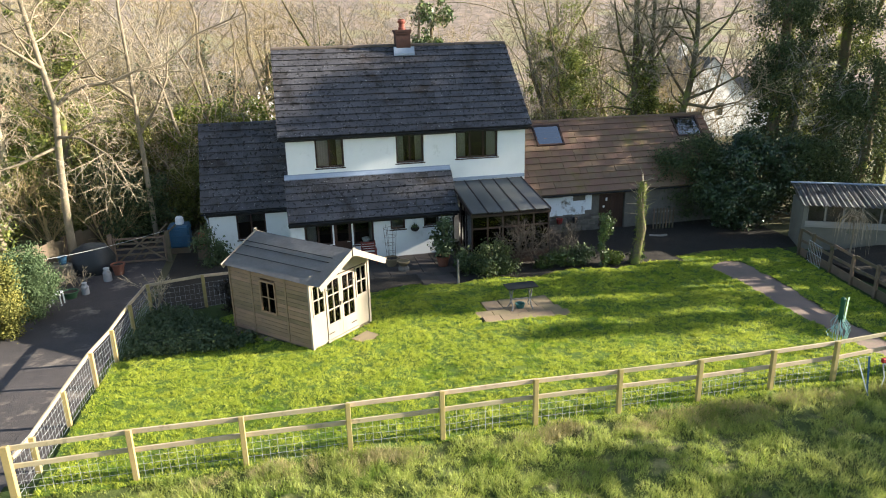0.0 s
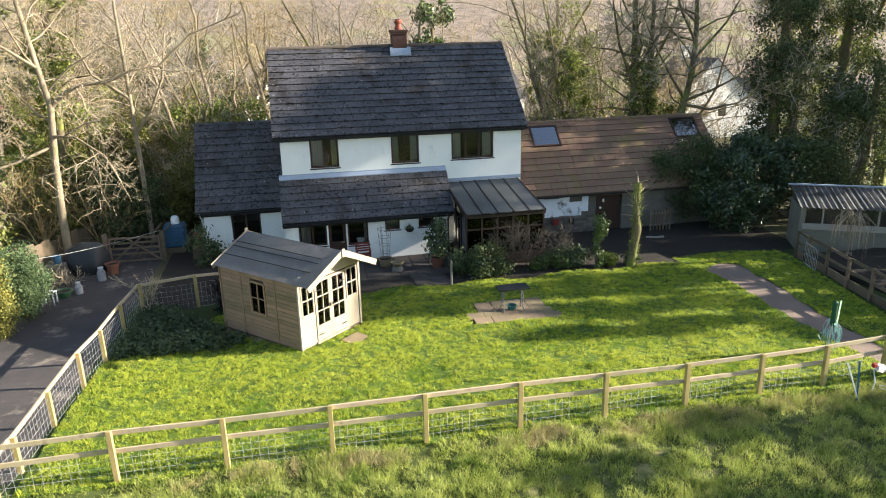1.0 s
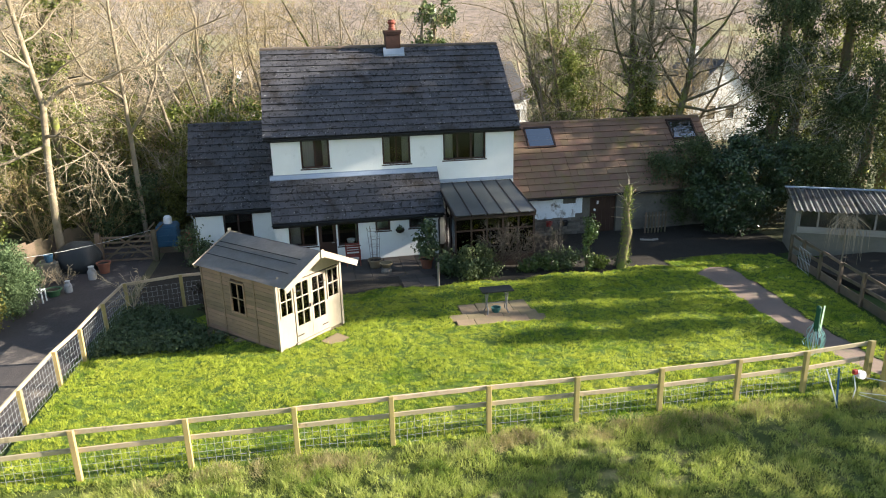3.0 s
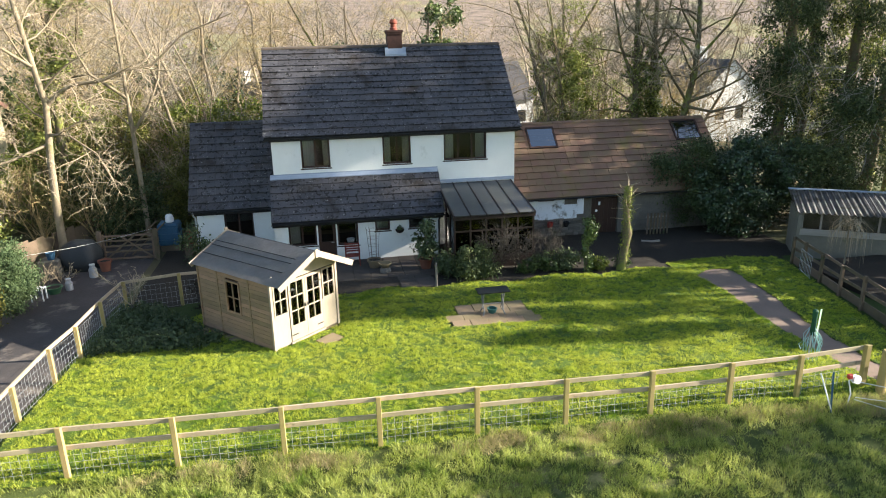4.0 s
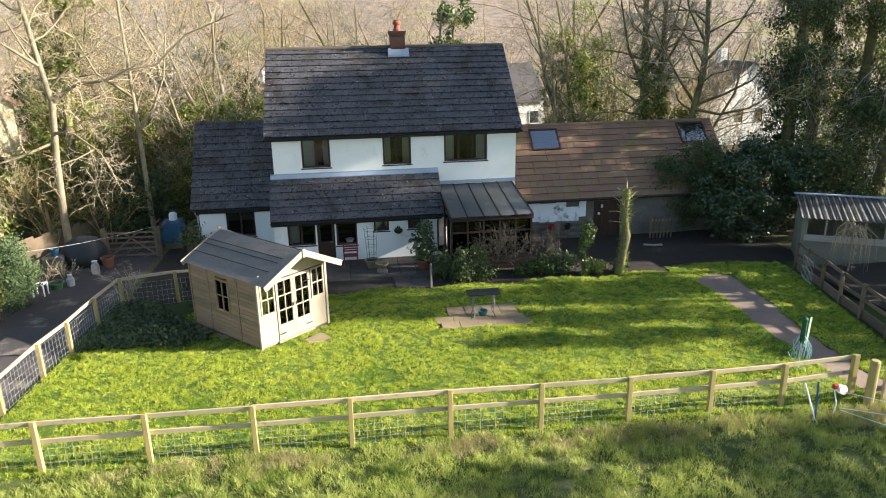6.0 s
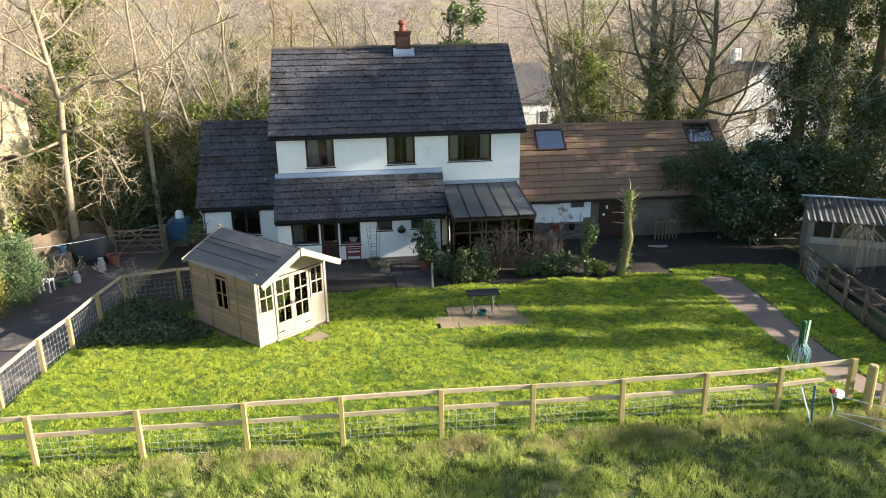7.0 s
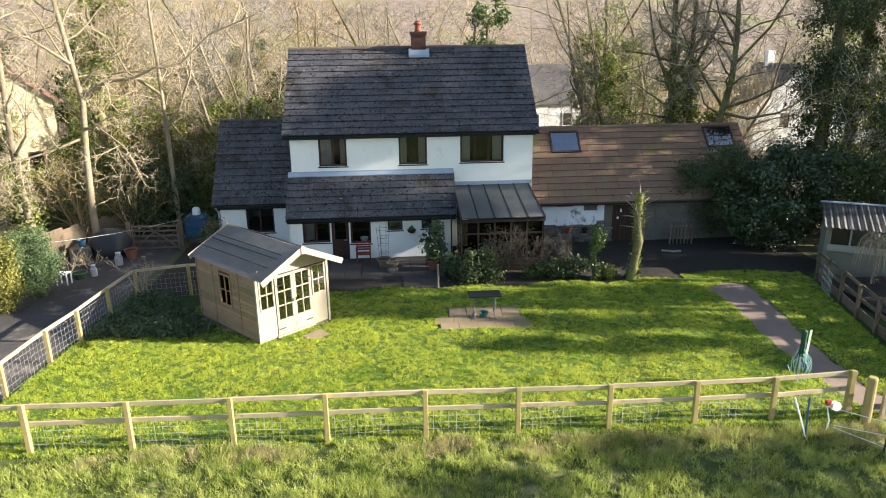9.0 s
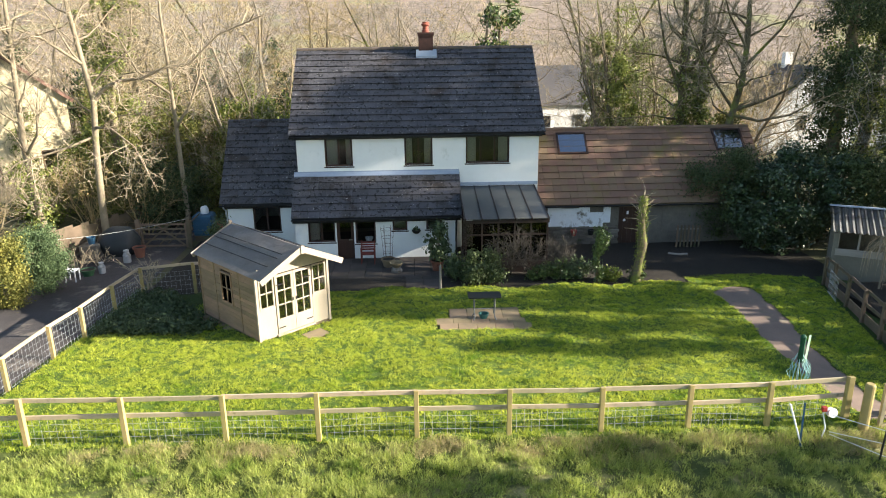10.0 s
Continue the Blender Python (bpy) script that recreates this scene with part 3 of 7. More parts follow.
tube(bm, [(6.24, -1.49, 1.66), (6.24, -1.42, 1.5), (6.24, LY - 0.05, 1.42), (6.24, LY - 0.05, 0.0)], 0.034, 8)
part("downpipe", bm, M_blackplastic, house)

# side wing
wing_holes = [(-2.03, -0.90, 0.55, 1.62)]
WY = 1.08
part("wing_wall", wall_bm(-3.05, 0.13, -0.3, 2.0, WY, WY + 0.25, wing_holes), M_render, house)
part("wing_wall", prism([(WY + 0.25, -0.3), (6.3, -0.3), (6.3, 2.0), (3.68, 4.70), (WY + 0.25, 2.0)], -3.05, -2.80), M_render, house)
part("wing_wall", boxes((-3.05, 0.13, 6.05, 6.3, -0.3, 2.0)), M_render, house)
wroof = part("wing_roof", prism([(0.92, 1.79), (3.68, 4.80), (6.44, 1.79), (6.44, 1.69), (3.68, 4.70), (0.92, 1.69)], -3.22, HX0), M_blackplastic, house, "dark grey tiled roof of the side wing")
tiled_slope(wroof, -3.30, HX0, (0.88, 1.80), (3.68, 4.85), 12, 0.33, M_slate, seed=3)
part("rear_slope", prism([(3.68, 4.86), (6.48, 1.82), (6.48, 1.79), (3.68, 4.81)], -3.30, HX0), M_slate, wroof)
ridge_row(wroof, -3.30, HX0, 3.68, 4.86, M_slate)
gutter(house, -3.30, HX0 - 0.1, 0.83, 1.76)
part("fascia", boxes((-3.2, HX0, 0.93, 0.955, 1.60, 1.76)), M_blackplastic, house)
window(house, *wing_holes[0], WY + 0.06, 2)
bm = bmesh.new()
tube(bm, [(-3.16, 0.84, 1.74), (-3.16, 0.95, 1.6), (-3.10, WY - 0.05, 1.5), (-3.10, WY - 0.05, 0)], 0.034, 8)
part("downpipe", bm, M_wire, house, "pale grey downpipe")


def curtain(x0, x1, y, z0, z1, label="white curtain drawn aside in an upstairs window", group="upstairs curtains"):
    bm = bmesh.new()
    n = 14
    top, bot = [], []
    for i in range(n + 1):
        x = x0 + (x1 - x0) * i / n
        yy = y + 0.025 * math.sin(i * 2.1)
        top.append(bm.verts.new((x, yy, z1)))
        bot.append(bm.verts.new((x, yy * 1.0, z0)))
    for i in range(n):
        bm.faces.new((bot[i], bot[i + 1], top[i + 1], top[i]))
    bmesh.ops.solidify(bm, geom=bm.faces[:], thickness=0.008)
    return solo("curtain", bm, M_curtain, label, "curtain", group, smooth=True)


for x0, x1 in ((1.28, 1.70), (2.02, 2.22), (4.37, 4.62), (5.08, 5.35), (6.78, 7.12), (8.0, 8.36)):
    curtain(x0, x1, 0.165, 3.45, 4.58)
curtain(0.64, 0.98, LY + 0.17, 0.78, 1.62, "pale curtain half drawn in the lean-to window", "")
solo("shelf", boxes((2.38, 3.12, LY + 0.16, LY + 0.42, 0.60, 0.63)), M_floor, "window board inside the lean-to", "shelf")
solo("basin", lathe([(0.10, 0.632), (0.16, 0.78), (0.17, 0.80), (0.14, 0.80), (0.09, 0.66)], 14, (2.85, LY + 0.28, 0)), M_curtain, "white basin on the lean-to window board", "basin")

# ---- conservatory ----
CX0, CX1, CY, CZ, CT = 6.43, 9.42, -3.30, 2.05, 2.55
M_darkframe = mat("blackish_brown_frame", (0.024, 0.014, 0.011), (0.016, 0.010, 0.008), 5, 60, 0.5, 0.2)
cons = thing("conservatory", "dark brown timber conservatory with a smoky sloping roof", "conservatory", (7.9, -1.6, 0))
for i in range(5):
    a, b = CX0 + (CX1 - CX0) * i / 5, CX0 + (CX1 - CX0) * (i + 1) / 5
    part("roof_pane", prism([(CY - 0.06, CZ - 0.01), (CY - 0.06, CZ + 0.01), (-0.02, CT + 0.01), (-0.02, CT - 0.01)], a + 0.015, b - 0.015), M_polycarb, cons)
for i in range(6):
    a = CX0 + (CX1 - CX0) * i / 5
    part("glazing_bar", prism([(CY - 0.08, CZ - 0.05), (CY - 0.08, CZ + 0.03), (-0.015, CT + 0.03), (-0.015, CT - 0.05)], a - 0.022, a + 0.022), M_darkframe, cons)
part("eaves_beam", boxes((CX0 - 0.03, CX1 + 0.03, CY - 0.02, CY + 0.06, CZ - 0.17, CZ - 0.055)), M_darkframe, cons)
part("flashing", boxes((CX0 - 0.02, 9.56, -0.05, -0.004, CT + 0.03, CT + 0.16)), M_lead, cons, "pale blue-grey flashing strip")
part("dwarf_wall", boxes((CX0, CX1, CY, CY + 0.12, -0.1, 0.45), (CX1 - 0.12, CX1, CY + 0.12, -0.002, -0.1, 0.45), (CX0, CX0 + 0.12, CY + 0.12, -1.25, -0.1, 0.45)), M_darkframe, cons)
for i in range(6):
    a = CX0 + 0.03 + (CX1 - CX0 - 0.06) * i / 5
    part("post", boxes((a - 0.03, a + 0.03, CY + 0.01, CY + 0.08, 0.45, CZ - 0.17)), M_darkframe, cons)
    if i < 5:
        b = CX0 + 0.03 + (CX1 - CX0 - 0.06) * (i + 1) / 5
        part("rail", boxes((a + 0.03, b - 0.03, CY + 0.02, CY + 0.07, 1.42, 1.48)), M_darkframe, cons)
        part("rail", boxes((a + 0.03, b - 0.03, CY + 0.02, CY + 0.07, 0.45, 0.51)), M_darkframe, cons)
        part("pane", boxes((a + 0.03, b - 0.03, CY + 0.04, CY + 0.046, 0.51, CZ - 0.17)), M_dim_glass, cons).visible_shadow = False
for x in (CX0 + 0.03, CX1 - 0.03):
    for k in range(1, 4):
        y = CY + (0 - CY) * k / 4
        if x < 7 and y > -1.4:
            continue
        part("post", boxes((x - 0.03, x + 0.03, y - 0.03, y + 0.03, 0.45, CZ - 0.08 + (CT - CZ) * k / 4)), M_darkframe, cons)
    yb = -1.26 if x < 7 else -0.005
    part("side_beam", beam_bm((x, CY + 0.05, CZ - 0.12), (x, yb, CZ - 0.12 + (CT - CZ) * (yb - CY) / -CY), 0.06, 0.1), M_darkframe, cons)
    part("pane", boxes((x - 0.003, x + 0.003, CY + 0.09, yb, 0.45, CZ - 0.2)), M_dim_glass, cons).visible_shadow = False

# ---- barn ----
barn = thing("barn", "low stone barn with flaking whitewash and a brown tiled roof", "barn", (14.5, 1.2, 0))
BX0, BX1, BE, BZ, BR, BRZ = 9.60, 19.1, -0.20, 1.76, 2.65, 4.40
part("wall", wall_bm(BX0, BX1 - 0.2, -0.3, 1.86, 0.0, 0.4, [(12.95, 14.15, -0.05, 1.55)]), M_stone, barn, "dark rubble stone wall")
for x0, x1, z0, z1, d in ((10.02, 10.62, 0.80, 1.70, 0.020), (10.62, 11.3, 0.72, 1.55, 0.024), (11.3, 11.75, 0.78, 1.66, 0.019), (11.75, 12.3, 0.74, 1.36, 0.023), (12.3, 12.6, 0.92, 1.60, 0.020)):
    part("whitewash", boxes((x0, x1, -d, -0.003, z0, z1), bevel=0.006), M_limewash, barn, "flaking bluish whitewash")
part("whitewash", boxes((14.75, 16.1, -0.02, -0.003, 0.5, 1.6)), M_stone, barn, "stained grey limewash")
part("gable_wall", prism([(0.4, -0.3), (5.2, -0.3), (5.2, 1.86), (BR, 4.22), (0.4, 2.1)], BX1 - 0.6, BX1 - 0.2), M_stone, barn)
part("wall", boxes((BX0, BX1 - 0.2, 5.2, 5.6, -0.3, 1.86)), M_stone, barn)
bd = part("door", boxes((12.96, 14.14, 0.145, 0.17, -0.05, 1.53)), M_brownwood, barn, "dark brown plank door standing in shade")
for i in range(6):
    part("plank", boxes((12.97 + 0.195 * i, 12.97 + 0.195 * (i + 1) - 0.008, 0.12, 0.144, -0.04, 1.52)), M_brownwood, bd)
part("lintel", boxes((12.7, 14.4, -0.03, 0.1, 1.56, 1.72)), M_oldwood, barn)
part("sign", boxes((13.30, 13.38, 0.105, 0.118, 1.22, 1.36)), M_curtain, bd, "small white notice")
bm = lathe([(0.055, 0), (0.055, 0.015)], 12)
bmesh.ops.transform(bm, matrix=pose(13.22, 0.118, 0.98, 90, 0, 0), verts=bm.verts)
part("plate", bm, M_curtain, bd, "round white plate")
broof = part("roof", prism([(BE, BZ - 0.03), (BR, BRZ - 0.06), (5.65, BZ - 0.03), (5.65, BZ - 0.13), (BR, BRZ - 0.16), (BE, BZ - 0.13)], BX0, BX1), M_oldwood, barn, "warm brown tiled roof with lichen")
tiled_slope(broof, 9.62, BX1 + 0.05, (BE - 0.03, BZ - 0.03), (BR, BRZ - 0.02), 12, 0.33, M_brown_tile, seed=5)
part("rear_slope", prism([(BR, BRZ), (5.69, BZ), (5.69, BZ - 0.03), (BR, BRZ - 0.05)], BX0, BX1), M_brown_tile, broof)
ridge_row(broof, BX0 + 0.2, BX1 + 0.05, BR, BRZ + 0.01, M_brown_tile)
gutter(barn, 9.66, BX1, BE - 0.08, BZ - 0.06)


def skylight(x0, x1, s0, s1):
    """A roof window on the barn's front slope, between two shares of its length."""
    L = math.hypot(BR - BE, BRZ - BZ)
    up = Vector((0, (BR - BE) / L, (BRZ - BZ) / L))
    nn = Vector((1, 0, 0)).cross(up)
    o = Vector((0, BE, BZ))
    m = Matrix(((1, up.x, nn.x, o.x), (0, up.y, nn.y, o.y), (0, up.z, nn.z, o.z), (0, 0, 0, 1)))
    w = part("skylight", boxes((x0, x0 + 0.07, s0 * L, s1 * L, 0.01, 0.10), (x1 - 0.07, x1, s0 * L, s1 * L, 0.01, 0.10), (x0 + 0.07, x1 - 0.07, s0 * L, s0 * L + 0.07, 0.01, 0.10), (x0 + 0.07, x1 - 0.07, s1 * L - 0.07, s1 * L, 0.01, 0.10), m=m), M_brownwood, barn, "roof window reflecting the sky")
    part("pane", boxes((x0 + 0.07, x1 - 0.07, s0 * L + 0.07, s1 * L - 0.07, 0.06, 0.07), m=m), M_sky_glass, w)


skylight(10.72, 11.98, 0.64, 0.93)
skylight(17.45, 18.7, 0.66, 0.95)

# ---- summerhouse ----
SH = pose(0.428, -9.61, 0.375, 0, 0, 43.5)
W, D, H, RH, FO = 2.31, 3.03, 1.985, 2.545, 0.55
sh = thing("summerhouse", "shiplap pine summerhouse with cream glazed doors and felt roof", "summerhouse", SH.translation)
part("base", boxes((0, W, 0.02, D, -0.12, 0.06), m=SH), M_oldwood, sh)
board_h = 0.12
wy0, wy1, wz0, wz1 = 1.26, 1.78, 0.80, 1.64


def board_mesh(length):
    bm = bmesh.new()
    box(bm, -0.028, 0, 0, length, 0.012, board_h - 0.009)
    for v in bm.verts:
        if v.co.x < -0.01 and v.co.z > 0.1:
            v.co.x += 0.020
    return to_mesh("board", bm, M_pine)


board_cache = {}
for wall_x, flip in ((0.0, 1), (W, -1)):
    for k in range(16):
        z = 0.06 + k * board_h
        spans = [(0.0, D)]
        if flip == 1 and wz0 - board_h < z < wz1:
            spans = [(0.0, wy0), (wy1, D)]
        for a, b in spans:
            key = round(b - a, 3)
            if key not in board_cache:
                board_cache[key] = board_mesh(key)
            mm = SH @ pose(wall_x, a, z) if flip == 1 else SH @ pose(wall_x, b, z, 0, 0, 180)
            piece("board", board_cache[key], sh, mm)
    # black sheet behind the gaps, painting the shadow lines between boards
    part("lining", boxes((wall_x if flip == 1 else wall_x - 0.03, wall_x + 0.03 if flip == 1 else wall_x, 0.03, wy0, 0.06, H), (wall_x if flip == 1 else wall_x - 0.03, wall_x + 0.03 if flip == 1 else wall_x, wy1, D, 0.06, H),
         (wall_x if flip == 1 else wall_x - 0.03, wall_x + 0.03 if flip == 1 else wall_x, wy0, wy1, 0.06, wz0), m=SH), M_blackplastic, sh)
part("back_wall", boxes((0.03, W - 0.03, D - 0.04, D, 0.06, H), m=SH), M_pine, sh)
for y in (0.84, 2.16):
    part("cover_strip", boxes((-0.032, -0.004, y - 0.025, y + 0.025, 0.05, H - 0.02), m=SH), M_pine, sh)
part("corner_strip", boxes((-0.04, -0.002, D - 0.05, D + 0.01, 0.0, H - 0.02), m=SH), M_pine, sh)
# window in the side wall
sw = part("side_window", boxes((-0.045, 0.02, wy0 - 0.05, wy0, wz0 - 0.05, wz1 + 0.05), (-0.045, 0.02, wy1, wy1 + 0.05, wz0 - 0.05, wz1 + 0.05), (-0.045, 0.02, wy0, wy1, wz0 - 0.05, wz0), (-0.045, 0.02, wy0, wy1, wz1, wz1 + 0.05),
     (-0.03, 0.01, (wy0 + wy1) / 2 - 0.015, (wy0 + wy1) / 2 + 0.015, wz0, wz1), m=SH), M_pine, sh)
part("glazing_bar", boxes((-0.028, 0.008, wy0, (wy0 + wy1) / 2 - 0.015, 1.20, 1.225), (-0.028, 0.008, (wy0 + wy1) / 2 + 0.015, wy1, 1.20, 1.225), m=SH), M_pine, sw)
for a, b in ((wy0, (wy0 + wy1) / 2 - 0.015), ((wy0 + wy1) / 2 + 0.015, wy1)):
    part("pane", boxes((-0.012, -0.008, a, b, wz0, wz1), m=SH), M_glass, sw).visible_shadow = False


def glazed(name, x0, x1, z0, z1, cols, rows, y=-0.03, rail=0.07, foot=0.12, bar=0.022):
    """A cream joinery frame in the summerhouse front, with glazing bars and panes."""
    gx0, gx1, gz0, gz1 = x0 + rail, x1 - rail, z0 + foot, z1 - rail
    cells = []
    for i in range(cols):
        for j in range(rows):
            cells.append((gx0 + (gx1 - gx0) * i / cols + (bar / 2 if i else 0), gx0 + (gx1 - gx0) * (i + 1) / cols - (bar / 2 if i < cols - 1 else 0),
                          gz0 + (gz1 - gz0) * j / rows + (bar / 2 if j else 0), gz0 + (gz1 - gz0) * (j + 1) / rows - (bar / 2 if j < rows - 1 else 0)))
    bm = wall_bm(x0, x1, z0, z1, y, y + 0.05, cells)
    bmesh.ops.transform(bm, matrix=SH, verts=bm.verts)
    f = part(name, bm, M_cream, sh)
    for i in range(cols):
        for j in range(rows):
            a, b = gx0 + (gx1 - gx0) * i / cols, gx0 + (gx1 - gx0) * (i + 1) / cols
            c, d = gz0 + (gz1 - gz0) * j / rows, gz0 + (gz1 - gz0) * (j + 1) / rows
            part("pane", boxes((a + 0.008, b - 0.008, y + 0.022, y + 0.026, c + 0.008, d - 0.008), m=SH), M_glass, f).visible_shadow = False
    return f


part("front_panel", boxes((0.0, 0.55, -0.012, 0.03, 0.05, 0.92), (1.76, W, -0.012, 0.03, 0.05, 0.92), (0.0, 0.07, -0.012, 0.03, 0.92, H), (W - 0.07, W, -0.012, 0.03, 0.92, H), (0.07, W - 0.07, -0.012, 0.03, 1.83, H + 0.08), m=SH), M_cream, sh)
glazed("front_window", 0.07, 0.53, 0.92, 1.80, 2, 2, rail=0.04, foot=0.05)
glazed("front_window", 1.78, W - 0.07, 0.92, 1.80, 2, 2, rail=0.04, foot=0.05)
for a, b, hx in ((0.57, 1.15, 0.59), (1.16, 1.74, 1.72)):
    d = glazed("door", a, b, 0.10, 1.80, 2, 3, foot=0.42)
    for z in (0.25, 1.5):
        part("hinge", boxes((min(hx, hx + (0.22 if hx < 1 else -0.22)), max(hx, hx + (0.22 if hx < 1 else -0.22)), -0.038, -0.031, z, z + 0.03), m=SH), M_blackplastic, d, "black strap hinge")
for x in (1.09, 1.20):
    part("door_handle", boxes((x, x + 0.02, -0.06, -0.031, 0.95, 1.05), m=SH), M_blackplastic, sh)
part("cill", boxes((0.53, 1.78, -0.06, 0.03, 0.03, 0.09), m=SH), M_cream, sh)
for x in (0.0, W):
    part("corner_post", boxes((x - 0.035, x + 0.035, -0.04, 0.02, 0.0, H), m=SH), M_cream, sh)
rf_rng = random.Random(21)
for k in range(9):
    v0 = 0.15 + 0.33 * k + rf_rng.uniform(-0.05, 0.05)
    part("footing_stone", boxes((-0.16 + rf_rng.uniform(-0.03, 0.03), 0.02, v0, v0 + rf_rng.uniform(0.16, 0.27), -0.16, 0.02 + rf_rng.uniform(-0.03, 0.02)), m=SH, bevel=0.02), M_slab, sh)
# gable above the doors, roof, fascia
bm = bmesh.new()
tri = [(0.0, H), (W, H), (W / 2, RH - 0.03)]
fa = [bm.verts.new((x, -0.01, z)) for x, z in tri]
fb = [bm.verts.new((x, 0.02, z)) for x, z in tri]
bm.faces.new(fa), bm.faces.new(fb[::-1])
for i in range(3):
    bm.faces.new((fa[i], fb[i], fb[(i + 1) % 3], fa[(i + 1) % 3]))
bmesh.ops.transform(bm, matrix=SH @ pose(0, 0, 0), verts=bm.verts)
part("gable_panel", bm, M_cream, sh)
EO = 0.16
ez = H - (RH - H) * EO / (W / 2)
for side in (-1, 1):
    bm = bmesh.new()
    ridge_x, eave_x = W / 2, (-EO if side < 0 else W + EO)
    nseg, ylen = 8, D + 0.08 + FO
    rows_v = []
    for i in range(nseg + 1):
        t = i / nseg
        rows_v.append([bm.verts.new((ridge_x + (eave_x - ridge_x) * t, -FO + ylen * k / 10, RH + (ez - RH) * t + 0.03 + 0.006 * math.sin(k * 2.3 + i * 1.7))) for k in range(11)])
    for i in range(nseg):
        for k in range(10):
            bm.faces.new((rows_v[i][k], rows_v[i][k + 1], rows_v[i + 1][k + 1], rows_v[i + 1][k]))
    bmesh.ops.solidify(bm, geom=bm.faces[:], thickness=0.03)
    bmesh.ops.transform(bm, matrix=SH, verts=bm.verts)
    rf = part("roof", bm, M_felt, sh, "wrinkled grey roofing felt")
    for t in (0.30, 0.42, 0.66):
        x, z = ridge_x + (eave_x - ridge_x) * t, RH + (ez - RH) * t + 0.044
        part("felt_lap", beam_bm(SH @ Vector((x, -FO + 0.35, z)), SH @ Vector((x + 0.02 * side, D + 0.06, z)), 0.03, 0.012), M_blackplastic, rf)
    for y in (-FO - 0.012, D + 0.092):
        part("fascia", beam_bm(SH @ Vector((ridge_x, y, RH - 0.02)), SH @ Vector((eave_x, y, ez - 0.02)), 0.022, 0.16), M_cream, sh)
    part("purlin", beam_bm(SH @ Vector((eave_x * 0.9 + ridge_x * 0.1, -FO, ez + 0.03)), SH @ Vector((eave_x * 0.9 + ridge_x * 0.1, 0, ez + 0.03)), 0.05, 0.06), M_pine, sh)
part("finial", boxes((W / 2 - 0.05, W / 2 + 0.05, D + 0.10, D + 0.13, RH - 0.06, RH + 0.12), m=SH), M_cream, sh)
part("finial", boxes((W / 2 - 0.05, W / 2 + 0.05, -FO - 0.05, -FO - 0.024, RH - 0.14, RH + 0.08), m=SH), M_cream, sh)

# ---- fences ----


def fence_post(parent, x, y, top, size=0.095, round_post=False):
    b = g(x, y) - 0.12
    if round_post:
        bm = lathe([(0.095, b), (0.095, top - 0.03), (0.07, top)], 12, (x, y, 0))
    else:
        bm = bmesh.new()
        box(bm, x - size / 2, x + size / 2, y - size / 2, y + size / 2, b, top, bevel=0.008)
        for v in bm.verts:
            if v.co.z > top - 0.03:
                v.co.z -= 0.03 * (0.5 + (v.co.y - y) / size)
    return part("post", bm, M_fencepost, parent)


def netting(parent, a, b, height, step=0.15, rows=5):
    """Stock netting between two posts, over the ground."""
    a, b = Vector(a), Vector(b)
    L = (b - a).length
    n = max(2, round(L / step))
    V, F = [], []

    def wire(p, q, r=0.0027):
        d = (q - p).normalized()
        u = d.cross(Vector((0.3, 0.2, 0.9)) if abs(d.z) < 0.8 else Vector((1, 0.2, 0))).normalized()
        w = d.cross(u)
        k = len(V)
        for e in (p, q):
            for t in (0, 2.094, 4.189):
                V.append(e + (u * math.cos(t) + w * math.sin(t)) * r)
        for s in range(3):
            F.append((k + s, k + (s + 1) % 3, k + 3 + (s + 1) % 3, k + 3 + s))

    def P(t, h):
        p = a.lerp(b, t)
        return Vector((p.x, p.y, g(p.x, p.y) + 0.02 + h))

    for j in range(rows):
        for i in range(0, n, 3):
            wire(P(i / n, height * j / (rows - 1)), P(min(1, (i + 3) / n), height * j / (rows - 1)))
    for i in range(n + 1):
        wire(P(i / n, 0), P(i / n, height))
    tagged(part("wire_netting", array_mesh("wire_netting", np.array([tuple(v) for v in V]), F, M_wire), M_wire, parent), "galvanised stock netting")


front = thing("fence", "pale new timber post and rail fence with stock netting", "fence", (4, -14.9, 0.6))
fp = [(-4.86, -14.95, 1.84), (-2.93, -14.86, 1.79), (-1.02, -14.89, 1.775), (0.90, -14.90, 1.755), (2.70, -14.91, 1.75), (4.62, -14.89, 1.72), (6.45, -14.87, 1.68), (8.30, -14.84, 1.63), (10.08, -14.82, 1.61), (11.74, -14.76, 1.575), (13.42, -14.66, 1.60)]
for k, (x, y, t) in enumerate(fp):
    fence_post(front, x, y, t, 0.12 if k in (0, 10) else 0.095)
rr = random.Random(3)
for (x0, y0, t0), (x1, y1, t1) in zip(fp, fp[1:]):
    for drop in (0.09, 0.45):
        part("rail", beam_bm((x0 - 0.02, y0 + 0.066, t0 - drop + rr.uniform(-0.012, 0.012)), (x1 + 0.02, y1 + 0.066, t1 - drop + rr.uniform(-0.012, 0.012)), 0.036, 0.092, bevel=0.004), M_fence, front)
    netting(front, (x0, y0 + 0.052, 0), (x1, y1 + 0.052, 0), 0.58)

side = thing("fence", "timber side fence with one top rail and square mesh netting", "fence", (-4.6, -10, 0.4))
sp = [(-4.76, -14.1, 1.47), (-4.73, -12.30, 1.42), (-4.68, -10.33, 1.36), (-4.52, -8.95, 1.32), (-4.46, -7.05, 1.25), (-4.30, -5.25, 1.20), (-2.75, -4.80, 1.20), (-1.6, -4.6, 1.15)]
for x, y, t in sp:
    fence_post(side, x, y, t)
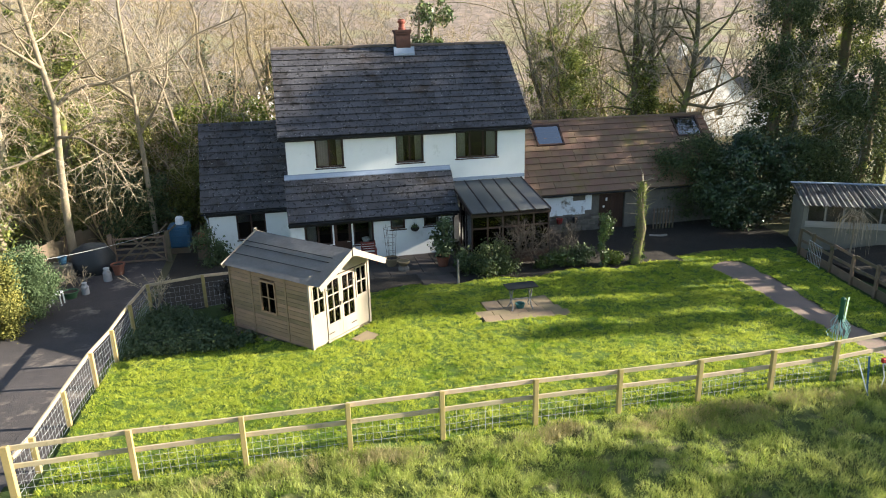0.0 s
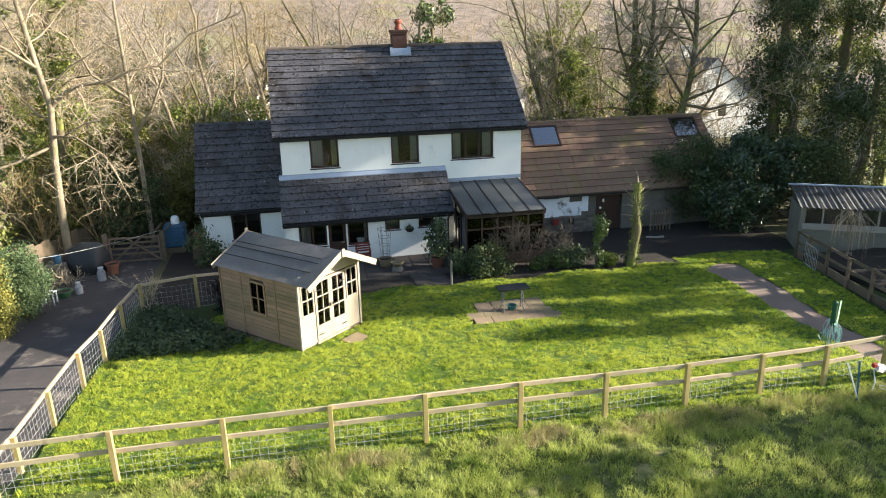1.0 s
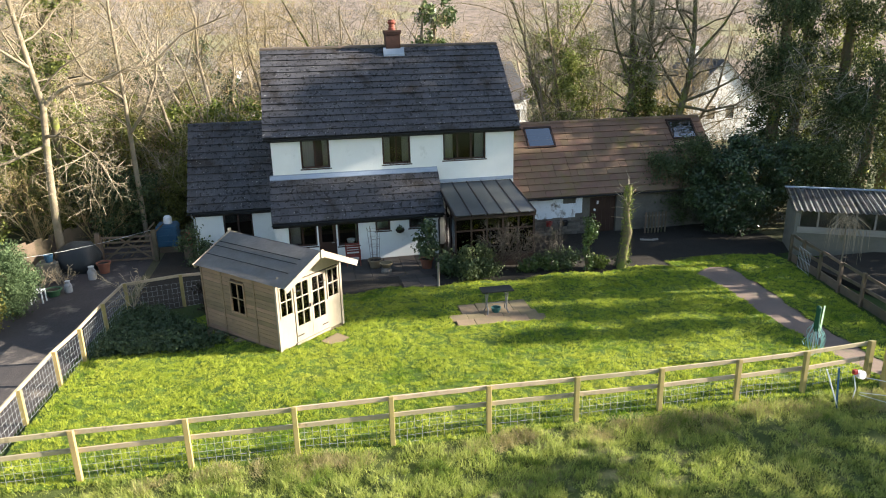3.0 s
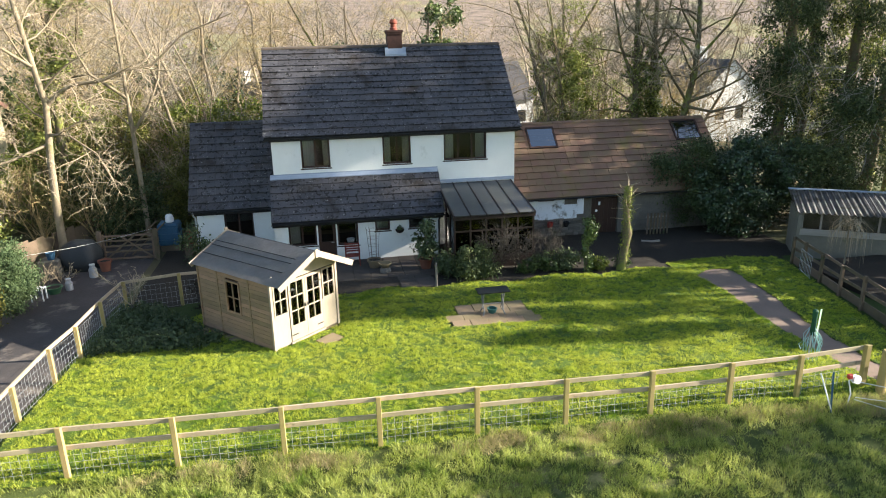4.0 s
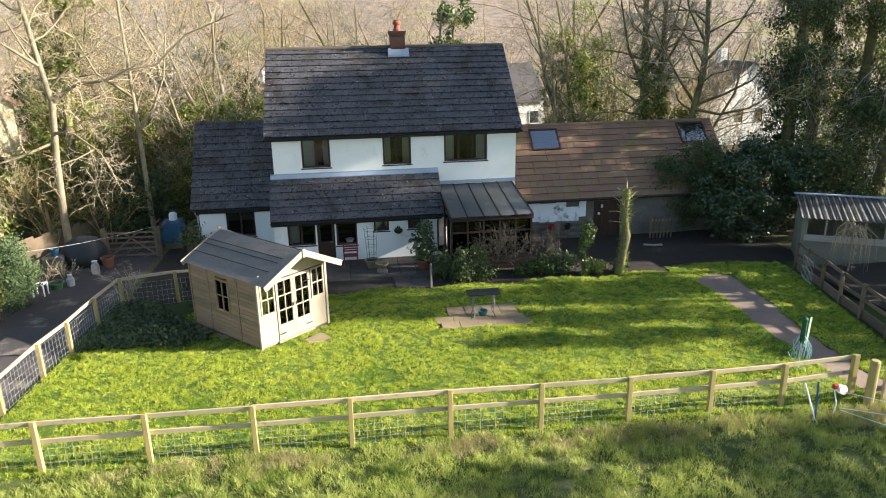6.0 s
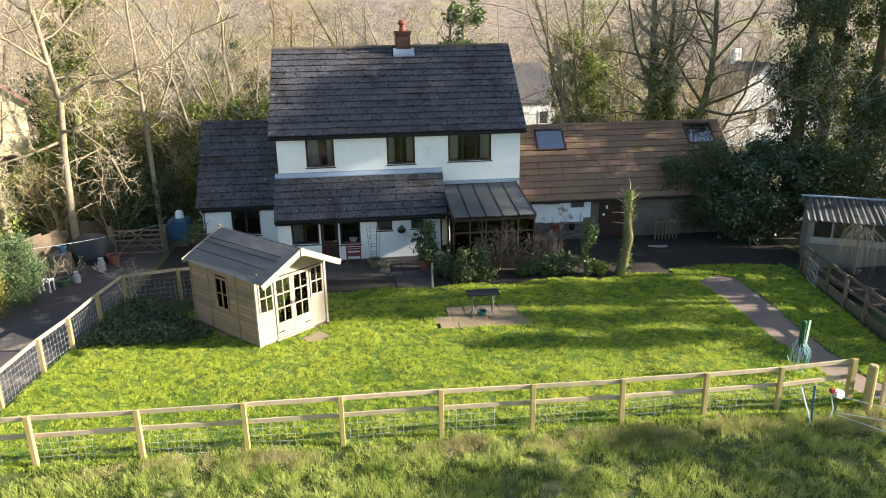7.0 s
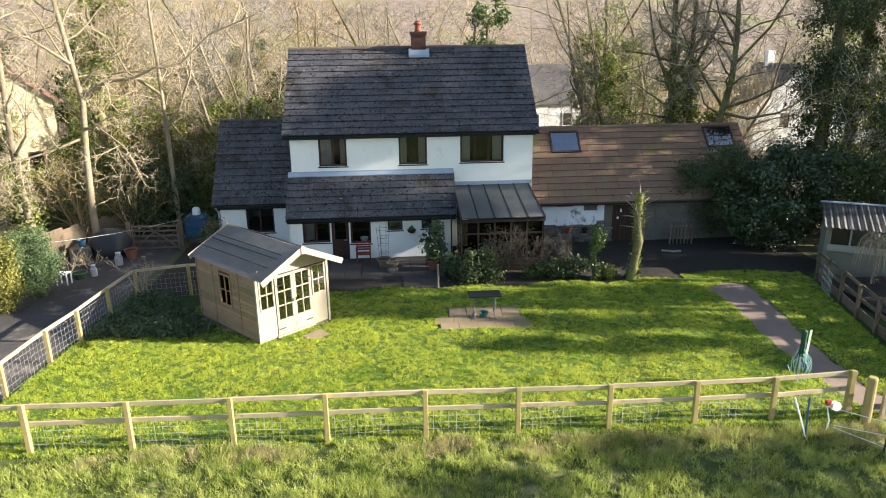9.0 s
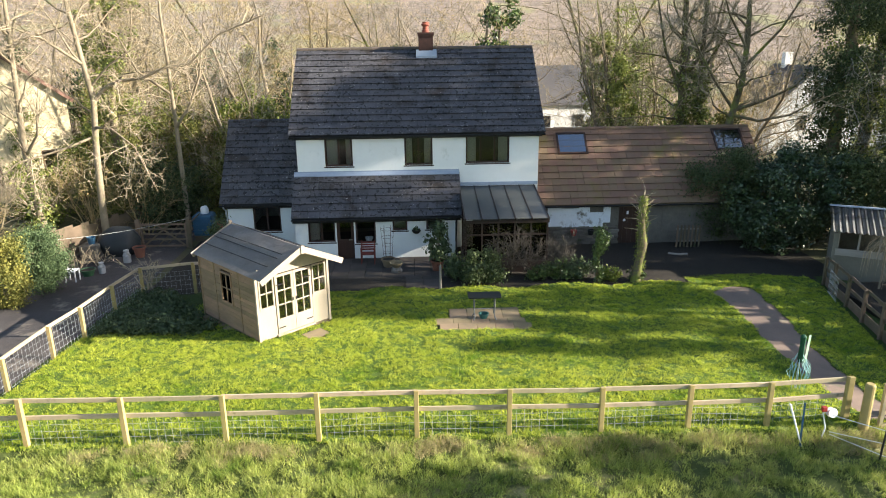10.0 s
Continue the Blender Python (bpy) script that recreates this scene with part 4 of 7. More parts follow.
for (x0, y0, t0), (x1, y1, t1) in zip([(-4.84, -14.86, 1.5)] + sp, sp):
    part("rail", beam_bm((x0 - 0.06, y0, t0 - 0.05), (x1 - 0.06, y1, t1 - 0.05), 0.04, 0.09, bevel=0.004), M_fence, side)
    netting(side, (x0, y0, 0), (x1, y1, 0), 0.80, rows=6)


# ---- plants: tools ----
class Tubes:
    """Gathers many thin round branches for one mesh."""

    def __init__(self):
        self.v, self.f, self.n = [], [], 0

    def add(self, pts, radii, sides):
        P = np.array(pts, float)
        d = np.gradient(P, axis=0)
        d /= np.linalg.norm(d, axis=1)[:, None] + 1e-9
        ref = np.array([0.31, 0.17, 0.93]) if abs(d[0][2]) < 0.85 else np.array([0.95, 0.2, 0.1])
        u = np.cross(d, ref)
        u /= np.linalg.norm(u, axis=1)[:, None] + 1e-9
        w = np.cross(d, u)
        a = np.arange(sides) * 2 * math.pi / sides
        R = np.array(radii, float)[:, None, None]
        ring = P[:, None, :] + R * (u[:, None, :] * np.cos(a)[None, :, None] + w[:, None, :] * np.sin(a)[None, :, None])
        self.v.append(ring.reshape(-1, 3))
        k = np.arange(sides)
        for i in range(len(P) - 1):
            b = self.n + i * sides
            self.f.append(np.stack([b + k, b + (k + 1) % sides, b + sides + (k + 1) % sides, b + sides + k], 1))
        self.n += len(P) * sides

    def arrays(self):
        return np.concatenate(self.v), np.concatenate(self.f)

    def mesh(self, name, material, smooth=False):
        return array_mesh(name, *self.arrays(), material, smooth)


def rot_about(v, axis, ang):
    c, s = math.cos(ang), math.sin(ang)
    return v * c + np.cross(axis, v) * s + axis * np.dot(axis, v) * (1 - c)


def unit(v):
    return v / (np.linalg.norm(v) + 1e-9)


def grow(rng, wood, twigs, p, d, length, r, level, spec, ends=None):
    """One branch and all that it bears."""
    segs = (6, 5, 3, 2, 1)[level]
    wander, lift = spec["wander"], spec["lift"]
    pts, rad, dirs = [p], [r], [d]
    for i in range(segs):
        d = unit(d + rng.normal(0, wander * (1 + 0.35 * level), 3) + np.array([0, 0, lift[level]]))
        p = p + d * length / segs
        pts.append(p)
        rad.append(max(0.004, r * (1 - (0.68 if level == 0 else 0.8) * (i + 1) / segs)))
        dirs.append(d)
    (wood if level < 2 else twigs).add(pts, rad, (8, 5, 3, 3, 3)[level])
    if level == spec["levels"]:
        if ends is not None:
            ends.append(pts[-1])
        return
    n = spec["kids"][level]
    for k in range(n):
        t = spec["bare"][level] + (1 - spec["bare"][level]) * (k + rng.random()) / n
        i = min(segs - 1, int(t * segs))
        q = pts[i] + (pts[i + 1] - pts[i]) * (t * segs - i)
        dd = dirs[min(i + 1, segs)]
        axis = unit(np.cross(dd, unit(rng.normal(0, 1, 3))))
        nd = rot_about(dd, axis, radians(rng.uniform(*spec["angle"])))
        cl = length * spec["ratio"][level] * (1.15 - 0.6 * t) * rng.uniform(0.7, 1.25)
        rr = rad[min(i + 1, segs)] * (0.45 if level < 2 else 0.65)
        grow(rng, wood, twigs, q, nd, cl, max(spec.get("thin", 0.007), min(rr, 0.5 * r)), level + 1, spec, ends)


ASH = dict(levels=4, kids=(10, 5, 5, 4), bare=(0.30, 0.15, 0.1, 0.1), ratio=(0.55, 0.58, 0.52, 0.55), angle=(30, 78), wander=0.16, lift=(0.03, 0.03, 0.01, 0.0, 0.0))
WILLOW = dict(levels=4, kids=(10, 6, 5, 4), bare=(0.10, 0.1, 0.1, 0.1), ratio=(0.72, 0.52, 0.5, 0.55), angle=(25, 68), wander=0.17, lift=(0.04, 0.05, 0.03, 0.01, 0.0))
OAK = dict(levels=4, kids=(9, 7, 5, 4), bare=(0.30, 0.15, 0.1, 0.1), ratio=(0.62, 0.58, 0.5, 0.48), angle=(35, 80), wander=0.13, lift=(0.03, 0.04, 0.02, 0.0, 0.0))
SCRUB = dict(levels=3, kids=(8, 5, 4), bare=(0.05, 0.1, 0.1), ratio=(0.8, 0.5, 0.5), angle=(15, 60), wander=0.12, lift=(0.05, 0.07, 0.04, 0.02))


def leaf_cloud(seed, clumps, n, size, name, material, squash=0.9, shell=0.3, droop=0.0):
    """Many small leaves round clumps of (x, y, z, radius)."""
    rng = np.random.default_rng(seed)
    C = np.array(clumps, float)
    wgt = C[:, 3] ** 2
    k = rng.choice(len(C), n, p=wgt / wgt.sum())
    d = rng.normal(0, 1, (n, 3))
    d /= np.linalg.norm(d, axis=1)[:, None]
    rad = C[k, 3] * (shell + (1 - shell) * rng.random(n) ** 0.7) * np.abs(rng.normal(1.0, 0.28, n))
    P = C[k, :3] + d * rad[:, None] * np.array([1, 1, squash])
    nrm = d + rng.normal(0, 0.65, (n, 3))
    nrm /= np.linalg.norm(nrm, axis=1)[:, None]
    t = np.cross(nrm, rng.normal(0, 1, (n, 3)))
    t[:, 2] -= droop
    t /= np.linalg.norm(t, axis=1)[:, None]
    b = np.cross(nrm, t)
    s = size * rng.uniform(0.6, 1.35, n)[:, None]
    V = np.stack([P - t * s, P + b * s * 0.55 - t * s * 0.1, P + t * s, P - b * s * 0.55 - t * s * 0.1], 1).reshape(-1, 3)
    F = np.arange(4 * n).reshape(-1, 4)
    return array_mesh(name, V, F, material)


def crown_clumps(seed, cx, cy, z0, z1, r, n, cr, bulge=0.5):
    """Clumps spread over an uneven upright crown."""
    rng = np.random.default_rng(seed)
    out = []
    for _ in range(n):
        t = rng.random()
        rr = r * (0.55 + 0.45 * math.sin(math.pi * min(1, t + (0.5 - bulge)))) * math.sqrt(rng.uniform(0.15, 1.1)) * rng.uniform(0.7, 1.1)
        a = rng.uniform(0, 2 * math.pi)
        out.append((cx + rr * math.cos(a), cy + rr * math.sin(a), z0 + (z1 - z0) * t, cr * rng.uniform(0.55, 1.4)))
    return out


def tree_at(base, seed, spec, height, r, bark, twig, label, lean=(0, 0), ivy=0, group="", ivy_to=0.7, ivy_mat=M_sunivy):
    """A leafless tree with a tapered trunk and fine twigs, with ivy on its trunk or none."""
    rng = np.random.default_rng(seed)
    wood, twigs = Tubes(), Tubes()
    grow(rng, wood, twigs, np.zeros(3) - np.array([0, 0, 0.15]), unit(np.array([lean[0], lean[1], 1.0])), height, r, 0, spec)
    t = thing("tree", label, "tree", group=group)
    part("trunk", wood.mesh("trunk", bark, True), bark, t)
    part("crown", twigs.mesh("crown", twig), twig, t)
    if ivy:
        ax = np.array([lean[0], lean[1], 1.0])
        cl = []
        for k in range(26):
            z = height * ivy_to * k / 26
            a = rng.uniform(0, 6.28)
            rr = r * 1.4 + rng.uniform(0.05, 0.35)
            cl.append((ax[0] * z + rr * math.cos(a), ax[1] * z + rr * math.sin(a), z, rng.uniform(0.25, 0.55)))
        part("ivy", leaf_cloud(seed + 1, cl, ivy, 0.10, "ivy", ivy_mat), ivy_mat, t, "clinging dark green ivy")
    t.matrix_basis = Matrix.Translation(base)
    return t


def at(x, y, dz=0.0):
    return (x, y, g(x, y) + dz)


# ---- woods behind the house ----
def spine_tree(name_label, spine, r, limbs, seed, bark, twig, spec, ivy=0, ivy_span=(0.1, 0.8), ivy_wide=0.2):
    """A tree whose trunk and main limbs follow given lines of few points."""
    rng = np.random.default_rng(seed)
    wood, twigs = Tubes(), Tubes()
    sp = np.array(spine, float)
    wood.add(sp, np.linspace(r, r * 0.35, len(sp)), 9)
    for line, lr in limbs:
        ln = np.array(line, float)
        wood.add(ln, np.linspace(lr, lr * 0.3, len(ln)), 6)
        for k in range(12):
            t = rng.uniform(0.2, 1) * (len(ln) - 1)
            i = min(len(ln) - 2, int(t))
            q = ln[i] + (ln[i + 1] - ln[i]) * (t - i)
            dd = unit(ln[i + 1] - ln[i])
            nd = rot_about(dd, unit(np.cross(dd, rng.normal(0, 1, 3))), radians(rng.uniform(30, 75)))
            grow(rng, wood, twigs, q, nd, rng.uniform(1.0, 2.4), lr * 0.3, 2, spec)
    top = len(sp) - 1
    for k in range(16):
        t = (0.35 + 0.65 * k / 16) * top
        i = min(top - 1, int(t))
        q = sp[i] + (sp[i + 1] - sp[i]) * (t - i)
        dd = unit(sp[i + 1] - sp[i])
        nd = rot_about(dd, unit(np.cross(dd, rng.normal(0, 1, 3))), radians(rng.uniform(35, 80)))
        grow(rng, wood, twigs, q, nd, rng.uniform(1.8, 3.8), r * 0.28, 1, spec)
    t = thing("tree", name_label, "tree", tuple(sp[0]))
    part("trunk", wood.mesh("trunk", bark, True), bark, t)
    part("crown", twigs.mesh("crown", twig), twig, t)
    if ivy:
        cl = []
        for k in range(44):
            tt = (ivy_span[0] + (ivy_span[1] - ivy_span[0]) * k / 44) * top
            i = min(top - 1, int(tt))
            q = sp[i] + (sp[i + 1] - sp[i]) * (tt - i) + rng.normal(0, ivy_wide, 3)
            cl.append((*q, rng.uniform(0.25, 0.6)))
        part("ivy", leaf_cloud(seed + 7, cl, ivy, 0.08, "ivy", M_sunivy), M_sunivy, t, "clinging green ivy")
    return t


spine_tree("tall pale ash tree forking above the drive", [(-8.1, 1.1, 0.5), (-8.07, 1.1, 2.0), (-7.97, 1.1, 4.0), (-7.76, 1.1, 6.05), (-8.0, 1.2, 7.5), (-8.25, 1.3, 9.2), (-8.6, 1.4, 12.0), (-8.8, 1.5, 14.5)], 0.155,
           [([(-7.76, 1.1, 6.0), (-7.3, 1.1, 6.45), (-6.7, 1.0, 6.75), (-5.7, 0.9, 6.85), (-4.9, 0.9, 7.2), (-3.9, 1.0, 7.35), (-2.7, 1.0, 8.4), (-0.9, 0.9, 9.1)], 0.085),
            ([(-8.0, 1.1, 7.4), (-9.0, 0.6, 8.3), (-10.5, 0.2, 9.0)], 0.07), ([(-8.0, 1.1, 4.6), (-9.0, 0.4, 4.2), (-10.2, -0.4, 3.9), (-11, -1, 3.2)], 0.06),
            ([(-7.9, 1.1, 5.0), (-6.9, 0.3, 5.0), (-5.9, -0.3, 4.4), (-5.4, -0.6, 3.4)], 0.05)], 11, M_bark_warm, M_twig, ASH)
spine_tree("slim pale tree with lichened bark", [(-5.55, 3.7, -0.1), (-5.58, 3.7, 3.6), (-5.6, 3.7, 5.4), (-5.62, 3.7, 7.4), (-5.68, 3.7, 9.3), (-5.6, 3.8, 12.0)], 0.11,
           [([(-5.6, 3.7, 4.6), (-4.8, 3.4, 5.6), (-4.2, 3.2, 6.8), (-3.9, 3.2, 8.5)], 0.08), ([(-5.6, 3.7, 6.0), (-6.8, 3.4, 7.0), (-7.4, 3.2, 8.6)], 0.08)], 12, M_bark_warm, M_twig, ASH)
spine_tree("pale trunk of a roadside tree", [(-10.2, 0.5, 0.6), (-10.35, 0.5, 2.5), (-10.4, 0.5, 4.4), (-10.3, 0.5, 6.5), (-10.15, 0.5, 9.0), (-10, 0.4, 12)], 0.16,
           [([(-10.4, 0.5, 4.0), (-9.4, -0.3, 4.9), (-8.9, -0.8, 6.3)], 0.07)], 13, M_bark_warm, M_twig, ASH, ivy=700, ivy_span=(0.0, 0.35))
spine_tree("tree smothered in climbing ivy", [(-9.0, 5.2, 0.6), (-8.9, 5.2, 4.0), (-8.7, 5.2, 7.0), (-8.5, 5.3, 10.0), (-8.4, 5.3, 13.5)], 0.22, [([(-8.8, 5.2, 6.5), (-7.6, 5, 8.0), (-7.2, 5, 10)], 0.1)], 14, M_bark_moss, M_twig, ASH, ivy=9000, ivy_span=(0.15, 0.95), ivy_wide=0.62)
spine_tree("mossy spreading tree behind the barn", [(18.5, 3.9, 0), (18.45, 3.7, 2.5), (18.67, 3.4, 4.4), (19.05, 3.4, 6.2), (19.1, 3.4, 8.0), (19.0, 3.4, 9.5), (19.2, 3.4, 13)], 0.20,
           [([(18.9, 3.4, 5.0), (20.0, 3.2, 5.4), (21.2, 3.0, 6.0), (22.4, 3, 7.2)], 0.085), ([(18.8, 3.4, 5.0), (17.8, 3.2, 6.2), (16.9, 3.2, 7.6), (16.2, 3.2, 9)], 0.07),
            ([(19.05, 3.4, 6.8), (20.3, 3.0, 8.4), (21.4, 2.8, 10.4)], 0.075), ([(19.1, 3.4, 7.6), (18.0, 3, 9.0), (17.2, 2.8, 11)], 0.065), ([(18.7, 3.4, 4.8), (19.6, 2.6, 4.6), (20.6, 2.0, 4.9), (21.6, 1.6, 5.6)], 0.08)], 15, M_bark_moss, M_twig, OAK)
spine_tree("ivy-clad tree behind the barn roof", [(17.5, 6.2, -0.2), (17.45, 6.0, 2.5), (17.3, 5.6, 5.0), (17.2, 5.6, 7.5), (17.1, 5.6, 10), (17, 5.6, 14)], 0.24, [([(17.3, 5.6, 5.5), (16.2, 5.2, 7.5), (15.6, 5, 9.8)], 0.1), ([(17.3, 5.6, 6.2), (18.4, 5.4, 8), (18.8, 5.2, 10.5)], 0.1)], 16, M_bark_moss, M_twig, OAK, ivy=3500, ivy_span=(0.15, 0.6))
spine_tree("second ivy-clad trunk beside it", [(18.7, 6.4, -0.2), (18.5, 6.0, 3.5), (18.1, 5.7, 6.3), (18.1, 5.6, 9), (18.0, 5.6, 13)], 0.2, [([(18.2, 5.7, 6.5), (19, 5.4, 8.2), (19.3, 5.2, 10)], 0.08)], 17, M_bark_moss, M_twig, OAK, ivy=3500, ivy_span=(0.1, 0.55))

protos = [tree_at((-13.5, 14, 0), 21, ASH, 14, 0.17, M_bark_warm, M_twig, "tall leafless tree in the wood", (0.05, 0.0), group="bare woodland trees"),
          tree_at((-8.8, 12, 0), 22, WILLOW, 9, 0.13, M_bark_warm, M_twig_ochre, "ochre leafless willow in the wood", (0.0, 0.03), group="bare woodland trees"),
          tree_at((15.6, 11.2, 0), 23, ASH, 13, 0.17, M_bark_moss, M_twig, "leafless tree with ivy round its trunk", (-0.04, 0), ivy=3600, ivy_to=0.65, group="bare woodland trees"),
          tree_at((-6.5, 17, 0), 24, WILLOW, 11, 0.13, M_bark_warm, M_greytwig, "many-stemmed leafless tree in the wood", (0.06, 0.02), group="bare woodland trees")]
for p in protos:
    x, y, _ = p.matrix_basis.translation
    p.matrix_basis = Matrix.Translation(at(x, y))
spots = [(1, -7.0, 7.5, 0.85), (3, -4.2, 8.5, 0.9), (0, -2.2, 12.5, 0.9), (1, -3.8, 13.5, 1.15), (3, -10.5, 19, 1.1), (0, -16.5, 20, 1.1), (1, -19, 14, 1.2), (2, -6.5, 21.5, 1.05), (0, 0.8, 15.5, 0.95),
         (3, 2.5, 20, 1.05), (2, 4.4, 17.5, 0.95), (0, 6.8, 22, 1.05), (3, 9.4, 17, 0.85), (2, 14.8, 12.5, 1.0), (1, 9.8, 14.5, 0.9), (0, 16.5, 18, 1.05), (3, 19.5, 12, 1.0), (0, 22.5, 15, 1.1), (1, 21.5, 8.8, 0.95), (2, 15.6, 8.2, 0.85),
         (1, -12.0, 10.5, 1.0), (3, -15.5, 12.5, 1.0), (1, -10.8, 15.5, 1.2), (1, -6.0, 14.8, 1.2), (3, -2.8, 10.2, 0.8), (1, -0.6, 12.8, 1.0), (1, -14.5, 17.5, 1.3), (3, -8.6, 17.0, 1.1), (1, -3.4, 19.5, 1.3), (1, 1.8, 17.8, 1.15), (3, 6.0, 19.5, 1.0), (1, 7.8, 24.5, 1.2),
         (1, 17.2, 12.8, 1.05), (3, 15.8, 10.4, 0.8), (1, 16.4, 9.2, 0.8), (3, 16.9, 10.0, 0.85), (1, -20.5, 21, 1.4), (1, -11.5, 23.5, 1.4),
         (0, -20, 6, 1.1), (3, -22, 15, 1.2), (1, -1.2, 24, 1.2), (3, -14, 27, 1.3), (2, 28.5, 6, 1.1)]
pr = random.Random(8)
for k, x, y, s in spots:
    c = copy_thing(protos[k], Matrix.Translation(at(x, y)) @ pose(0, 0, 0, 0, 0, pr.uniform(0, 360)) @ Matrix.Scale(s, 4))
    c.matrix_basis = Matrix.Translation(at(x, y)) @ pose(0, 0, 0, 0, 0, pr.uniform(0, 360)) @ Matrix.Scale(s, 4)

# the wood on the far side of the valley
rng = np.random.default_rng(31)
small = Tubes()
sw_wood = Tubes()
grow(rng, sw_wood, small, np.zeros(3), np.array([0, 0, 1.0]), 9.0, 0.13, 0, dict(ASH, levels=3, kids=(8, 5, 4), thin=0.02))
v1, f1 = sw_wood.arrays()
v2, f2 = small.arrays()
bv, bf = np.concatenate([v1, v2]), np.concatenate([f1, f2 + len(v1)])
VV, FF, base_n = [], [], 0
for i in range(120):
    y = 32 + 95 * rng.random() ** 1.3
    x = rng.uniform(-0.75, 0.95) * (y + 26)
    a, s = rng.uniform(0, 6.28), rng.uniform(0.8, 1.5)
    R = np.array([[math.cos(a), -math.sin(a), 0], [math.sin(a), math.cos(a), 0], [0, 0, 1]]) * s
    if 33 < x < 75 and y < 40:
        continue
    VV.append(bv @ R.T + np.array([x, y, g(x, y) - 0.2]))
    FF.append(bf + base_n)
    base_n += len(bv)
tagged(new("far_woodland", array_mesh("far_woodland", np.concatenate(VV), np.concatenate(FF), M_twig)), "leafless brown woodland across the valley", "woodland", kind="stuff")


def evergreen(name, label, category, clumps, n, size, material, seed, stems=(), group="", droop=0.0):
    t = thing(name, label, category, (clumps[0][0], clumps[0][1], 0), group)
    if stems:
        tb = Tubes()
        for a, b, r in stems:
            a, b = np.array(a, float), np.array(b, float)
            mid = (a + b) / 2 + np.array([0.08, -0.05, 0])
            tb.add([a, mid, b], [r, r * 0.75, r * 0.35], 7)
        part("trunk", tb.mesh("stems", M_bark_moss, True), M_bark_moss, t)
    part("crown", leaf_cloud(seed, clumps, n, size, "leaves", material, droop=droop, shell=0.15), material, t)
    return t


# dark evergreens by the barn and the shed
cl = crown_clumps(41, 17.3, 0.2, 0.4, 3.6, 1.5, 46, 0.55)
evergreen("shrub", "dark evergreen shrub against the barn", "shrub", cl, 24000, 0.042, M_ever, 42, [((17.3, 0.2, 0), (17.3, 0.2, 3.2), 0.12)])
cl = crown_clumps(43, 18.4, -1.3, 0.2, 3.0, 1.3, 40, 0.5)
evergreen("shrub", "glossy laurel shrub in deep shade", "shrub", cl, 13000, 0.060, M_laurel, 44, [((18.4, -1.3, 0), (18.4, -1.3, 2.6), 0.1)])
cl = crown_clumps(45, 20.3, 0.2, 0.3, 3.6, 1.9, 50, 0.6)
evergreen("shrub", "large laurel thicket behind the shed", "shrub", cl, 17000, 0.068, M_laurel, 46, [((20.3, 0.2, 0), (20.3, 0.2, 3.2), 0.14)])
cl = crown_clumps(47, 22.6, -0.6, 0.3, 3.4, 1.8, 40, 0.6)
evergreen("shrub", "dark holly thicket behind the shed", "shrub", cl, 12000, 0.065, M_ever, 48, [((22.6, -0.6, 0), (22.6, -0.6, 3), 0.14)])
for k, (x, y, h, r, mt, n, lab) in enumerate([(22.9, 2.6, 14.5, 1.5, M_ever, 15000, "tall dark evergreen hung with ivy"), (26.6, 3.0, 15.0, 2.0, M_ever, 15000, "tall ivy-laden tree beside the shed"), (25.6, 4.6, 15.0, 2.0, M_ivy, 13000, "tall ivy-covered tree at the wood's edge"),
                                      (28.8, 1.8, 16.0, 2.4, M_ivy, 12000, "broad ivy-covered tree at the wood's edge"), (30.5, -3.5, 15.0, 2.6, M_ever, 12000, "broad dark evergreen tree beyond the shed"), (25.4, -0.4, 6.6, 1.7, M_ever, 8000, "low dark evergreen tree behind the shed")]):
    cl = crown_clumps(50 + k, x, y, 2.0 if h > 8 else 0.3, h, r, 110, 0.7, 0.6)
    big = evergreen("tree", lab, "tree", cl, int(n * 1.9), 0.066, M_sunivy if mt is M_ivy else mt, 60 + k, [((x, y, -0.2), (x + 0.3, y, h * 0.95), 0.32)], droop=0.5)
    rg = np.random.default_rng(70 + k)
    tw = Tubes()
    wd = Tubes()
    for _ in range(34):
        z = rg.uniform(3, h)
        a = rg.uniform(0, 6.28)
        grow(rg, wd, tw, np.array([x + 0.8 * r * math.cos(a), y + 0.8 * r * math.sin(a), z]), unit(np.array([math.cos(a), math.sin(a), rg.uniform(-1.2, 0.3)])), rg.uniform(1.0, 2.2), 0.022, 2, dict(OAK, lift=(0, 0, -0.25, -0.3, -0.3)))
    tagged(part("hanging_twig_mass", tw.mesh("hanging_twig_mass", M_greytwig), M_greytwig, big), "bare grey hanging twigs", kind="stuff")

for k, (x, y, z1, r) in enumerate([(-7.3, 8.2, 5.0, 1.3), (-9.8, 9.2, 5.4, 1.3), (-4.6, 7.2, 4.6, 0.9), (10.9, 9.6, 3.6, 0.9), (20.6, 7.6, 4.6, 1.4), (-11.6, 11.5, 5.6, 1.5), (-5.6, 11.4, 5.2, 1.4), (-2.6, 12.0, 4.4, 1.2), (-8.4, 14.0, 5.6, 1.4), (-14.5, 14.5, 6.0, 1.6), (2.0, 15.0, 4.6, 1.3)]):
    cl = crown_clumps(310 + k, x, y, 0.2, z1, r, 34, 0.5)
    evergreen("shrub", "sunlit olive-green understorey shrub", "shrub", cl, 3800, 0.07, M_olive, 320 + k, [((x, y, -0.1), (x, y, z1 * 0.8), 0.07)], group="understorey shrubs")
